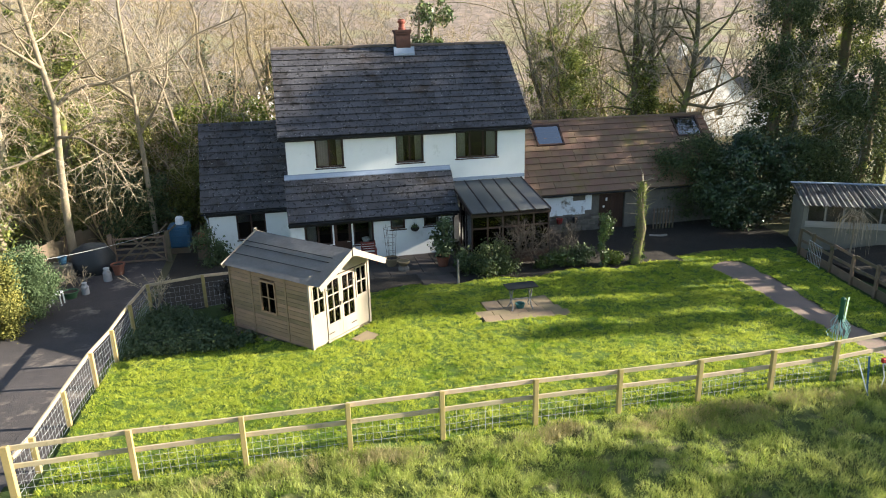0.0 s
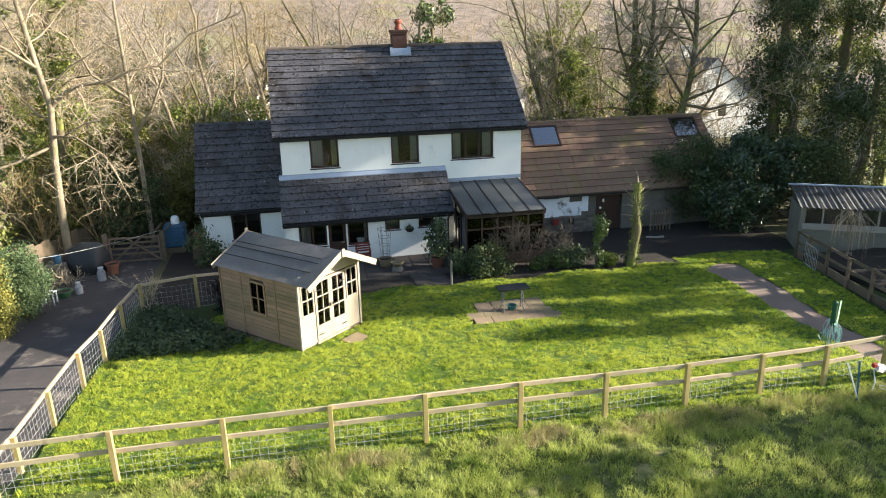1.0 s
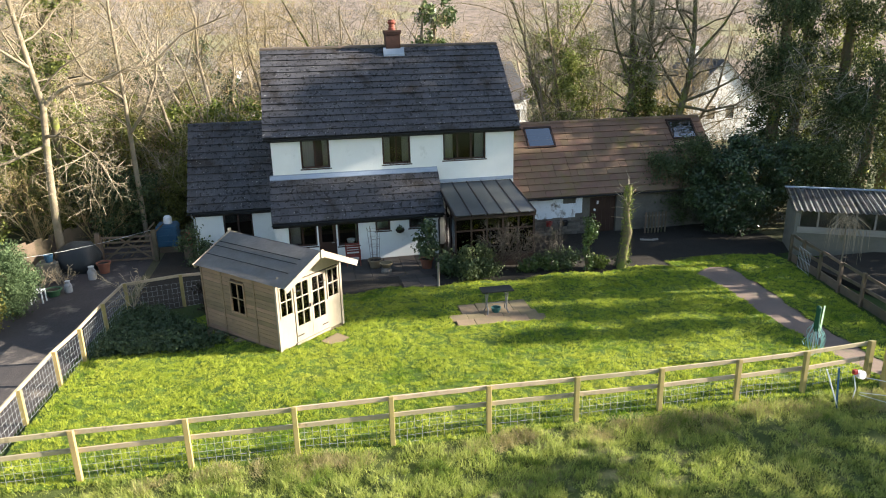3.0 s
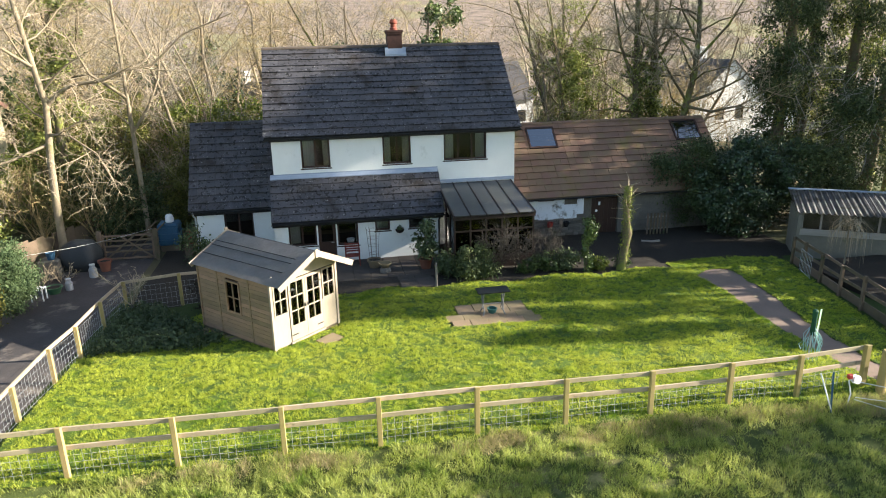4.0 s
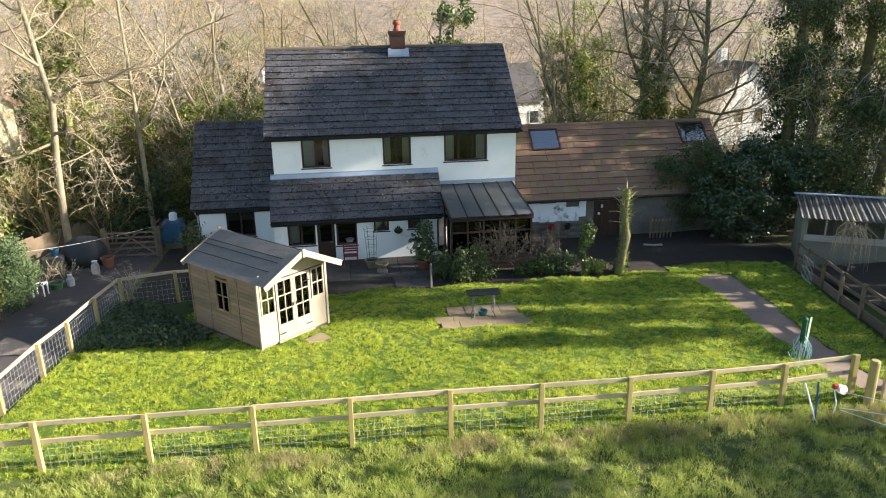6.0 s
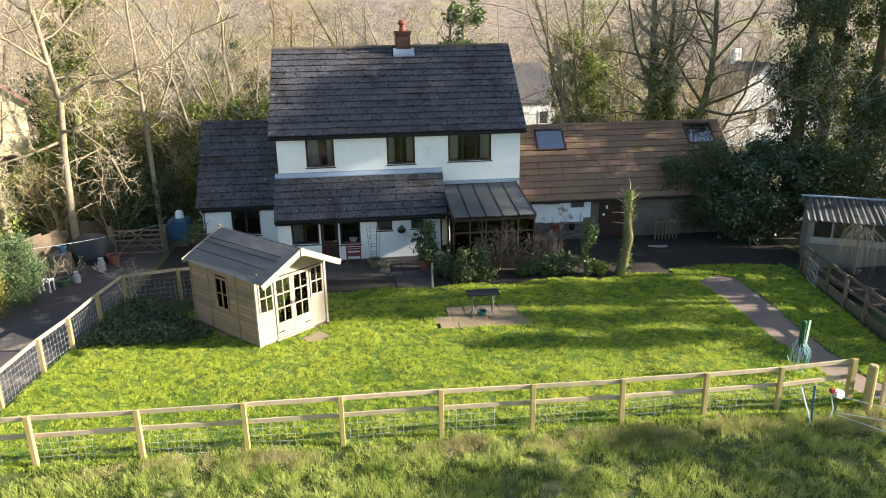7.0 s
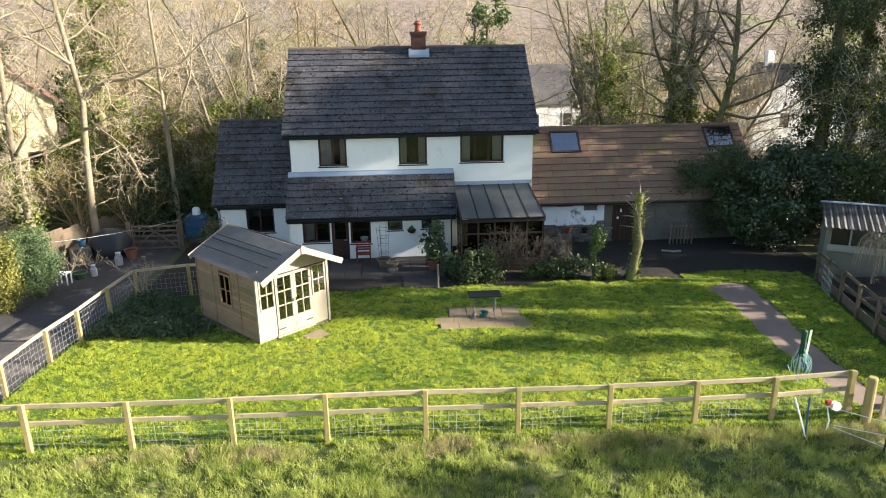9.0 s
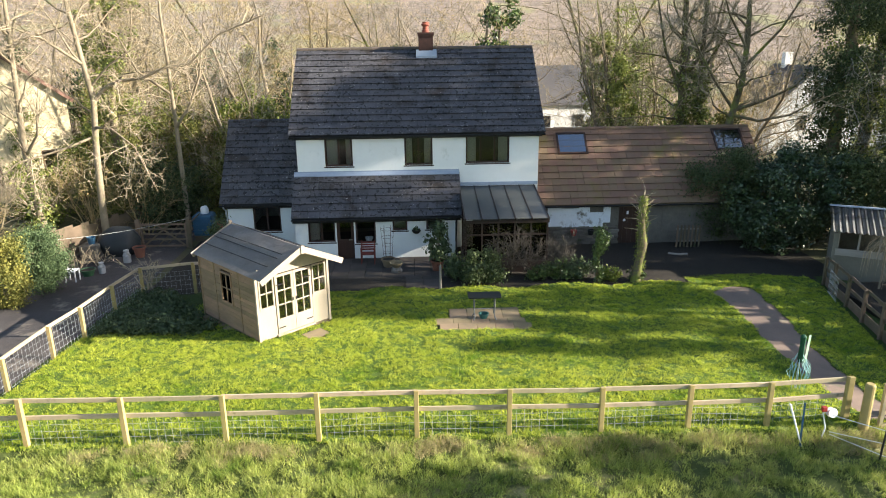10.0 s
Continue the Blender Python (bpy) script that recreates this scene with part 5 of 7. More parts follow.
# unseen high crowns, added to shade the drive and the main roof
for k, (x, y, h) in enumerate([(33, -6.0, 15.9), (34, -8.0, 16.3), (33, -9.8, 15.9), (35.5, -11.2, 16.9), (29, -2.0, 17.2), (31, -0.2, 17.8), (31, -3.3, 16.9)]):
    cl = crown_clumps(330 + k, x, y, 14.0 if y == -3.3 else 11.6, h - 0.6, 1.3, 40, 0.7)
    evergreen("tree", "unseen ivy-topped tree added to shade drive and roofs", "tree", cl, 4200, 0.13, M_ivy, 340 + k, [((x, y, 0.2), (x + 0.1, y, h * 0.95), 0.2)], group="trees beyond the garden")
# unseen sparse crowns, added for dappled shade on the barn roof
for k, (x, y, h) in enumerate([(29.5, -2.4, 11.0), (32.0, -0.6, 11.6)]):
    cl = crown_clumps(360 + k, x, y, 6.6, h, 1.7, 20, 0.55)
    evergreen("tree", "unseen sparse ivy-hung tree added to dapple the barn roof", "tree", cl, 1200, 0.12, M_ivy, 370 + k, [((x, y, 0.2), (x + 0.1, y, h * 0.95), 0.18)], group="trees beyond the garden")
# unseen trees added on the sunny side, to cast shade on lawn, path and roofs
for k, (kind, x, y, s) in enumerate([(2, 33.0, -5.0, 1.15)]):
    c = copy_thing(protos[kind], Matrix.Translation(at(x, y)))
    c.matrix_basis = Matrix.Translation(at(x, y)) @ pose(0, 0, 0, 0, 0, 70 * k) @ Matrix.Scale(s, 4)
for k, (x, y, h, r) in enumerate([(30, -8.8, 11.6, 1.0), (30.5, -10.1, 10.9, 1.0), (31, -12.1, 9.2, 0.9), (29.5, -13.2, 9.2, 0.6), (26.5, -2.4, 7.7, 1.0), (27.0, -4.0, 7.7, 1.0), (26, -8.4, 5.2, 0.5), (25.5, -11.3, 4.6, 0.5), (26, -13.8, 5.0, 0.6), (29, -18.5, 8.6, 0.8), (29, -20.2, 9.7, 1.2), (31.5, -20.6, 9.4, 1.0), (33, -16.0, 6.6, 0.4), (27, -23.0, 7.6, 0.8)]):
    cl = crown_clumps(120 + k, x, y, 5.4 if h == 7.7 else 0.8, h, r, 34, 0.5, 0.6)
    evergreen("tree", "unseen ivy-grown tree added to shade lawn, yard and field", "tree", cl, 5200, 0.11, M_ivy, 130 + k, [((x, y, 0.2), (x + 0.1, y, h * 0.95), 0.16)], group="trees beyond the garden")

# dark ivy-grown trunks added deep in the wood, as its shaded gaps
for k, (x, y, h, r) in enumerate([(-18.5, 15.5, 8.0, 1.3), (-15.0, 20.0, 8.6, 1.3), (-12.4, 16.5, 7.6, 1.2), (-10.0, 21.0, 8.4, 1.2), (-7.8, 18.6, 7.4, 1.1), (-5.0, 23.0, 8.0, 1.2), (-3.0, 15.6, 6.4, 1.0), (-0.2, 20.5, 7.4, 1.1), (3.6, 23.0, 7.6, 1.1), (-13.0, 11.0, 6.6, 0.9)]):
    cl = crown_clumps(400 + k, x, y, 0.0, h, r, 46, 0.5, 0.35)
    evergreen("tree", "dark ivy-grown trunk added for the wood's shaded gaps", "tree", cl, 3000, 0.10, M_ivy if k % 3 else M_ever, 420 + k, [((x, y, -0.8), (x + 0.2, y, h * 0.95), 0.14)], group="ivy-grown trunks in the wood")
for k, (x, y, z1, r) in enumerate([(-5.2, 10.2, 4.8, 1.0), (-7.2, 9.8, 5.0, 1.1), (-10.6, 5.0, 3.8, 1.1), (-12.2, 4.0, 3.4, 0.9), (-3.0, 10.4, 5.2, 0.9), (-9.2, 7.6, 5.4, 1.0), (-11.2, 8.6, 5.6, 1.1), (-6.4, 8.2, 5.0, 0.9), (-13.6, 7.2, 5.0, 1.0), (-4.8, 12.8, 6.0, 1.1), (-8.6, 11.8, 6.4, 1.1)]):
    cl = crown_clumps(440 + k, x, y, 0.3, z1, r, 40, 0.42)
    evergreen("shrub", "sunlit olive-green understorey shrub", "shrub", cl, 5000, 0.055, M_olive if k % 2 else M_hedge, 450 + k, [((x, y, -0.1), (x, y, z1 * 0.8), 0.06)], group="understorey shrubs")
# far evergreen beyond the chimney, hedges, thickets by the wing
cl = crown_clumps(81, 10.9, 24.0, 1.5, 10.5, 1.5, 60, 0.6, 0.8)
evergreen("tree", "ivy-grown tree standing in the valley", "tree", cl, 7000, 0.16, M_ivy, 82, [((10.9, 24, -1.5), (10.9, 24, 10), 0.25)])
cl = [(x, 9.0 + 0.5 * math.sin(x * 3), z, 0.75) for x in np.arange(-4.6, -0.2, 0.55) for z in (0.6, 1.7, 2.8, 3.9, 4.6 + 0.4 * math.sin(x * 4))]
evergreen("hedge", "sunlit yellow-green hedge behind the wing", "hedge", cl, 11000, 0.085, M_hedge, 83)
cl = crown_clumps(84, -6.6, 4.6, 0.2, 3.0, 1.9, 44, 0.65)
evergreen("shrub", "dark evergreen thicket beyond the gate", "shrub", cl, 15000, 0.06, M_ever, 85)
cl = crown_clumps(86, -8.3, 4.2, 0.5, 3.2, 1.2, 34, 0.6)
evergreen("shrub", "dark evergreen thicket under the ash", "shrub", cl, 9000, 0.065, M_olive, 87)
cl = crown_clumps(88, -4.3, 5.6, 0.0, 2.7, 1.0, 30, 0.45)
evergreen("shrub", "mixed green thicket against the wing", "shrub", cl, 8000, 0.06, M_olive, 89)
for k, (x, y, z1, r, n) in enumerate([(15.5, 9.0, 6.6, 1.0, 5600), (16.6, 9.8, 8.2, 0.95, 5600), (15.9, 10.8, 9.6, 0.9, 3600), (17.5, 8.6, 5.6, 0.7, 2400)]):
    cl = crown_clumps(90 + 4 * k, x, y, 0.4, z1, r, 64, 0.42, 0.45)
    evergreen("shrub", "airy sunlit ivy-grown thicket behind the roof", "shrub", cl, n, 0.058, M_sunivy, 91 + 4 * k, [((x + dx, y, -0.4), (x + 1.7 * dx, y + 0.2, z1 * f), 0.05) for dx, f in ((-0.5, 0.9), (0.1, 1.0), (0.6, 0.8))], group="ivy thickets behind the roof")
cl = crown_clumps(92, -11.6, 3.2, 0.8, 2.0, 0.9, 18, 0.4)
evergreen("shrub", "sunlit bramble bank beneath the trees", "shrub", cl, 5000, 0.08, M_hedge, 93)


def scrub_at(x, y, seed, h, n_label, material, r=0.04):
    rg = np.random.default_rng(seed)
    wd, tw = Tubes(), Tubes()
    for _ in range(5):
        a = rg.uniform(0, 6.28)
        grow(rg, wd, tw, np.array([0.15 * math.cos(a), 0.15 * math.sin(a), -0.05]), unit(np.array([0.5 * math.cos(a), 0.5 * math.sin(a), 1])), h * rg.uniform(0.7, 1.1), r, 0, SCRUB)
    t = thing("shrub", n_label, "shrub", group="bare shrubs")
    part("trunk", wd.mesh("stems", material), material, t)
    part("crown", tw.mesh("twigs", material), material, t)
    t.matrix_basis = Matrix.Translation(at(x, y))
    return t


scrub_p = [scrub_at(-9.8, 7.2, 101, 3.2, "tangled leafless scrub under the trees", M_twig_ochre), scrub_at(-4.4, 10.6, 102, 3.6, "tangled leafless scrub under the trees", M_twig)]
for k, (x, y, s) in enumerate([(-11.8, -0.5, 0.45), (-10.9, 2.2, 0.8), (-9.4, 2.8, 0.9), (-12.6, 1.4, 0.8), (-7.2, 3.2, 0.9), (-4.6, 6.4, 1.2), (-7.5, 9.5, 1.2), (-6.0, 12.0, 1.3), (-1.0, 11.2, 1.3), (-10.5, 14, 1.5), (-14, 10, 1.4), (1.5, 13.5, 1.5), (5, 13, 1.5), (8, 12, 1.3), (10.2, 9.5, 1.1),
                               (15.5, 9.5, 1.3), (17.5, 9.6, 1.2), (20.2, 5.4, 1.0), (22, 12, 1.5), (19.5, 16, 1.6), (25, 17, 1.6), (-17, 9, 1.5), (-2.5, 17, 1.7), (-8, 24, 1.8), (5, 25, 1.8), (27, 21, 1.8), (-18, 17, 1.8), (24, 8.5, 1.2)]):
    c = copy_thing(scrub_p[k % 2], Matrix.Translation(at(x, y)))
    c.matrix_basis = Matrix.Translation(at(x, y)) @ pose(0, 0, 0, 0, 0, 53 * k) @ Matrix.Scale(s, 4)


# ---- neighbouring houses ----
M_cream_wall = mat("sunlit_cream_render", (0.62, 0.52, 0.33), (0.52, 0.43, 0.27), 0.8, 40, 0.9, 0.3, stain=(0.42, 0.36, 0.25), stain_scale=0.7)
M_white_wall = mat("distant_white_render", (0.74, 0.73, 0.70), (0.62, 0.61, 0.58), 0.8, 30, 0.9, 0.2)
M_grey_roof = mat("distant_grey_slates", (0.17, 0.16, 0.16), (0.11, 0.105, 0.105), 1.0, 20, 0.7, 0.3)
M_red_verge = mat("red_verge_tiles", (0.20, 0.11, 0.08), (0.14, 0.08, 0.06), 2, 20, 0.8, 0.3)


def far_house(label, m, w, d, h, rise, wall_mat, roof_mat, openings, chimney=True, verge=None, side_windows=()):
    """A gabled house: gable end on local x, depth along local y."""
    t = thing("house", label, "house", m.translation)
    walls = wall_bm(-w / 2, w / 2, -1.0, h, 0, 0.3, openings)
    bmesh.ops.transform(walls, matrix=m, verts=walls.verts)
    part("wall", walls, wall_mat, t)
    bm = bmesh.new()
    a = [bm.verts.new((x, 0, z)) for x, z in ((-w / 2, h), (w / 2, h), (0, h + rise))]
    b = [bm.verts.new((x, 0.3, z)) for x, z in ((-w / 2, h), (w / 2, h), (0, h + rise))]
    bm.faces.new(a), bm.faces.new(b[::-1])
    for i in range(3):
        bm.faces.new((a[i], b[i], b[(i + 1) % 3], a[(i + 1) % 3]))
    bmesh.ops.transform(bm, matrix=m, verts=bm.verts)
    part("gable", bm, wall_mat, t)
    for x in (-w / 2, w / 2 - 0.3):
        part("wall", boxes((x, x + 0.3, 0.3, d, -1.0, h), m=m), wall_mat, t)
    part("wall", boxes((-w / 2, w / 2, d, d + 0.3, -1.0, h + 0.2), m=m), wall_mat, t)
    for s in (-1, 1):
        bm = bmesh.new()
        o = 0.25
        e = (s * (w / 2 + o), h - rise * o / (w / 2))
        vs = [bm.verts.new(p) for p in ((0, -0.2, h + rise + 0.02), (0, d + 0.4, h + rise + 0.02), (e[0], d + 0.4, e[1] + 0.02), (e[0], -0.2, e[1] + 0.02))]
        bm.faces.new(vs)
        bmesh.ops.solidify(bm, geom=bm.faces[:], thickness=-0.12)
        bmesh.ops.transform(bm, matrix=m, verts=bm.verts)
        part("roof", bm, roof_mat, t)
        if verge:
            part("verge", beam_bm(m @ Vector((0, -0.22, h + rise + 0.03)), m @ Vector((e[0], -0.22, e[1] + 0.03)), 0.08, 0.16), verge, t)
    for k, (x0, x1, z0, z1) in enumerate(openings):
        fr = boxes((x0, x0 + 0.08, 0.08, 0.14, z0, z1), (x1 - 0.08, x1, 0.08, 0.14, z0, z1), (x0 + 0.08, x1 - 0.08, 0.08, 0.14, z1 - 0.08, z1), (x0 + 0.08, x1 - 0.08, 0.08, 0.14, z0, z0 + 0.08), m=m)
        wdw = part("window", fr, M_brownwood, t)
        part("pane", boxes((x0 + 0.08, x1 - 0.08, 0.11, 0.12, z0 + 0.08, z1 - 0.08), m=m), M_glass, wdw)
    for y0, y1, z0, z1 in side_windows:
        x = -w / 2
        wdw = part("window", boxes((x - 0.05, x - 0.003, y0, y0 + 0.08, z0, z1), (x - 0.05, x - 0.003, y1 - 0.08, y1, z0, z1), (x - 0.05, x - 0.003, y0 + 0.08, y1 - 0.08, z0, z0 + 0.08), (x - 0.05, x - 0.003, y0 + 0.08, y1 - 0.08, z1 - 0.08, z1), m=m), M_curtain, t)
        # opaque black sheet stands in for the dark room behind the glass
        part("pane", boxes((x - 0.03, x - 0.004, y0 + 0.08, y1 - 0.08, z0 + 0.08, z1 - 0.08), m=m), M_blackplastic, wdw)
    if chimney:
        part("chimney", boxes((-0.35, 0.35, d * 0.7, d * 0.7 + 0.6, h + rise - 0.5, h + rise + 1.1), m=m), wall_mat, t)
    return t


far_house("cream rendered house with red verge tiles among bare trees", pose(-14.2, 6.6, 0.7, 0, 0, 36), 5.0, 9.0, 4.95, 2.0, M_cream_wall, M_grey_roof, [(1.05, 1.75, 1.0, 2.5), (-1.6, -0.7, 1.0, 2.4)], True, M_red_verge)
far_house("far white cottage with a grey roof", pose(16.9, 25.6, -1.6, 0, 0, 100), 6.0, 7.0, 5.3, 2.4, M_white_wall, M_grey_roof, [(-1.5, -0.6, 2.8, 4.0), (0.8, 1.7, 2.8, 4.0)], side_windows=[(0.5, 1.3, 3.5, 4.5), (0.9, 1.6, 1.2, 2.3), (3.0, 3.8, 3.5, 4.5)])
far_house("far white house seen through bare branches", pose(39.8, 33.0, -2.4, 0, 0, 2), 7.4, 7.0, 4.4, 3.4, M_white_wall, M_grey_roof, [(-1.4, -0.5, 2.4, 3.6), (0.6, 1.5, 2.4, 3.6)])
far_house("low white building far beyond the trees", pose(52.0, 40.0, -2.4, 0, 0, 60), 5.0, 9.0, 3.4, 1.8, M_white_wall, M_grey_roof, [(-1.2, -0.3, 1.2, 2.4)], False)
far_house("white house low in the valley", pose(-1.5, 46.0, -3.4, 0, 0, 40), 6.0, 8.0, 4.8, 2.4, M_white_wall, M_grey_roof, [(-1.5, -0.6, 2.4, 3.6), (0.8, 1.7, 2.4, 3.6)])

# ---- open-fronted shed and old fence ----
M_iron = mat("corrugated_grey_sheeting", (0.33, 0.335, 0.34), (0.24, 0.24, 0.245), 1.5, 20, 0.6, 0.2, stain=(0.16, 0.15, 0.11), stain_scale=1.6, stain_at=0.55)
M_block = mat("mossy_grey_blockwork", (0.20, 0.185, 0.15), (0.13, 0.125, 0.095), 1.5, 25, 0.9, 0.5, stain=(0.10, 0.11, 0.05), stain_scale=1.2)
M_pale_board = mat("pale_weathered_board", (0.34, 0.315, 0.27), (0.24, 0.22, 0.19), 2, 30, 0.85, 0.3, stretch=(1, 1, 5))
SD = pose(18.85, -5.0, 0.05, 0, 0, -29)
shed = thing("shed", "low blockwork shed under a corrugated sheet roof", "shed", SD.translation)
SL, SDp = 5.2, 2.1
part("side_wall", boxes((0, 0.15, 0.0, SDp, -0.2, 1.70), m=SD), M_block, shed)
part("side_wall", boxes((SL - 0.15, SL, 0.0, SDp, -0.2, 1.70), m=SD), M_block, shed)
part("back_wall", boxes((0.15, SL - 0.15, SDp - 0.15, SDp, -0.2, 2.0), m=SD), M_block, shed)
part("front_wall", boxes((0.15, SL - 0.15, 0.02, 0.14, -0.2, 0.95), m=SD), M_block, shed)
part("front_board", boxes((0.1, SL - 0.1, -0.02, 0.018, 0.93, 1.16), m=SD), M_pale_board, shed)
for k in range(9):
    x = 0.15 + (SL - 0.3) * k / 8
    part("post", boxes((x - 0.03, x + 0.03, 0.03, 0.09, 1.162, 1.75), m=SD), M_pale_board, shed)
    if k < 8:
        x2 = 0.15 + (SL - 0.3) * (k + 1) / 8
        part("pane", boxes((x + 0.03, x2 - 0.03, 0.055, 0.06, 1.162, 1.72), m=SD), M_glass, shed).visible_shadow = False
bm = bmesh.new()
nx = 140
for i in range(nx + 1):
    x = -0.12 + (SL + 0.24) * i / nx
    z = 0.028 * math.sin(2 * math.pi * (x + 0.12) / 0.20)
    for y, zz in ((-0.22, 1.80), (SDp + 0.15, 2.12)):
        bm.verts.new((x, y, zz + z))
bm.verts.ensure_lookup_table()
for i in range(nx):
    bm.faces.new([bm.verts[2 * i], bm.verts[2 * i + 2], bm.verts[2 * i + 3], bm.verts[2 * i + 1]])
bmesh.ops.solidify(bm, geom=bm.faces[:], thickness=0.008)
bmesh.ops.transform(bm, matrix=SD, verts=bm.verts)
part("roof", bm, M_iron, shed, "corrugated grey sheet roofing", smooth=True)
part("ridge_cap", boxes((-0.14, SL + 0.14, SDp + 0.02, SDp + 0.2, 2.15, 2.19), m=SD), M_lead, shed)

old = thing("fence", "old weathered rail fence along a raised bed", "fence", (17.8, -8, 0.2))
op = [(18.35, -5.6), (18.05, -6.6), (17.75, -7.8), (17.4, -9.1), (17.05, -10.4), (16.7, -11.8), (16.4, -13.2)]
for k, (x, y) in enumerate(op):
    part("post", boxes((x - 0.045, x + 0.045, y - 0.045, y + 0.045, g(x, y) - 0.1, g(x, y) + 1.0 + 0.06 * math.sin(k * 2)), bevel=0.006), M_oldwood, old)
for (x0, y0), (x1, y1) in zip(op, op[1:]):
    for h, dz in ((0.95, -0.03), (0.55, 0.02)):
        part("rail", beam_bm((x0 + 0.06, y0, g(x0, y0) + h), (x1 + 0.06, y1, g(x1, y1) + h + dz), 0.04, 0.10, bevel=0.004), M_oldwood, old)
    part("gravel_board", beam_bm((x0 + 0.07, y0, g(x0, y0) + 0.14), (x1 + 0.07, y1, g(x1, y1) + 0.14), 0.04, 0.28), M_oldwood, old)
mesh_panel = bmesh.new()
for i in range(9):
    t = i / 8
    x, y = 17.93 - 0.36 * t, -6.55 - 1.0 * t
    tube(mesh_panel, [(x, y, g(x, y) + 0.05), (x, y, g(x, y) + 0.85)], 0.006, 4)
for h in (0.1, 0.45, 0.82):
    tube(mesh_panel, [(17.93, -6.55, g(17.9, -6.6) + h), (17.57, -7.55, g(17.6, -7.5) + h)], 0.008, 4)
solo("wire_panel", mesh_panel, M_wire, "rusty grey wire panel leaning on the old fence", "panel")
# raised bed behind the old fence
solo("raised_bed", boxes((17.2, 22.5, -12.5, -7.3, -0.1, 0.42), m=pose(0.9, 1.0, 0, 0, 0, 0)), M_soil, "dark raised vegetable bed behind the old fence", "bed")


# ---- weeping shrub, mossy stump, ivy post, shrubs by the house ----
def weeper(x, y, h, seed):
    rg = np.random.default_rng(seed)
    wd, tw = Tubes(), Tubes()
    b = np.array(at(x, y))
    wd.add([b, b + [0.03, 0, h * 0.5], b + [-0.02, 0.03, h]], [0.035, 0.03, 0.025], 6)
    for k in range(70):
        a, r = rg.uniform(0, 6.28), rg.uniform(0.3, 0.75)
        p0 = b + [0, 0, h * rg.uniform(0.85, 1.05)]
        o = np.array([math.cos(a), math.sin(a), 0])
        end = p0 + o * r + [0, 0, -rg.uniform(0.5, 1.2)]
        tw.add([p0, p0 + o * r * 0.5 + [0, 0, 0.14], p0 + o * r * 0.95 + [0, 0, -0.15], end], [0.012, 0.009, 0.007, 0.004], 3)
    t = thing("shrub", "small weeping straw-coloured tree behind the old fence", "shrub", tuple(b))
    part("trunk", wd.mesh("trunk", M_bark_warm), M_bark_warm, t)
    part("crown", tw.mesh("crown", M_twig), M_twig, t)


weeper(19.35, -6.9, 1.75, 201)

rg = np.random.default_rng(202)
wd, tw = Tubes(), Tubes()
sb = np.array(at(12.2, -4.75))
pts = [sb + [0, 0, -0.1], sb + [0.05, 0, 0.5], sb + [0.12, 0, 0.9], sb + [0.17, 0.02, 1.35], sb + [0.12, 0, 1.75], sb + [0.06, 0, 2.3], sb + [0.10, 0, 2.8], sb + [0.12, 0, 3.05]]
wd.add(pts, [0.19, 0.15, 0.13, 0.175, 0.12, 0.115, 0.14, 0.09], 10)
for k in range(34):
    z = rg.uniform(1.8, 3.15)
    a = rg.uniform(0, 6.28)
    d = unit(np.array([math.cos(a), math.sin(a), rg.uniform(0.1, 1.6)]))
    p0 = sb + np.array([0.12, 0, z])
    L = rg.uniform(0.3, 0.75)
    tw.add([p0, p0 + d * L * 0.5 + [0, 0, 0.03], p0 + d * L + rg.normal(0, 0.06, 3)], [0.016, 0.011, 0.006], 3)
stump = thing("tree", "pollarded mossy trunk sprouting short twigs", "tree", tuple(sb))
part("trunk", wd.mesh("trunk", M_bark_moss, True), M_bark_moss, stump)
part("crown", tw.mesh("crown", M_twig), M_twig, stump)
part("moss", leaf_cloud(204, [(sb[0] + 0.11, sb[1], sb[2] + z, 0.17) for z in np.arange(0.1, 3.0, 0.2)], 2600, 0.026, "moss", M_hedge, shell=0.85), M_hedge, stump, "yellow-green moss and ivy")

ip = at(10.85, -4.85)
post_t = thing("ivy_post", "garden post wrapped in pale ivy", "plant", ip)
part("post", boxes((ip[0] - 0.05, ip[0] + 0.05, ip[1] - 0.05, ip[1] + 0.05, ip[2] - 0.1, ip[2] + 1.9)), M_oldwood, post_t)
part("ivy", leaf_cloud(203, [(ip[0] + 0.1 * math.sin(z * 5), ip[1] - 0.04, ip[2] + z, 0.16 + 0.09 * (z > 1.3)) for z in np.arange(0.1, 1.95, 0.11)], 1500, 0.055, "ivy", M_ivy), M_ivy, post_t)


def bush(x, y, w, h, n, size, material, label, seed, droop=0.0):
    z = g(x, y)
    cl = crown_clumps(seed, x, y, z + 0.1, z + h, w, 22, min(0.3, h * 0.3))
    return evergreen("shrub", label, "shrub", cl, n, size, material, seed + 1, [((x, y, z - 0.05), (x + 0.03, y, z + h * 0.8), 0.035)], droop=droop)


bush(6.9, -4.15, 0.85, 1.05, 5200, 0.05, M_ever, "spreading juniper in front of the conservatory", 210, 0.6)
bush(6.15, -3.9, 0.45, 0.75, 1500, 0.06, M_dull, "low evergreen shrub beside the steps", 212)
bush(9.6, -4.3, 0.5, 0.6, 1300, 0.05, M_ivy, "small leafy shrub at the lawn's edge", 214)
bush(10.3, -4.2, 0.5, 0.65, 1400, 0.05, M_dull, "small leafy shrub at the lawn's edge", 216)
bush(11.35, -4.7, 0.4, 0.45, 900, 0.045, M_hedge, "tufted pale plant at the foot of the ivy post", 218)
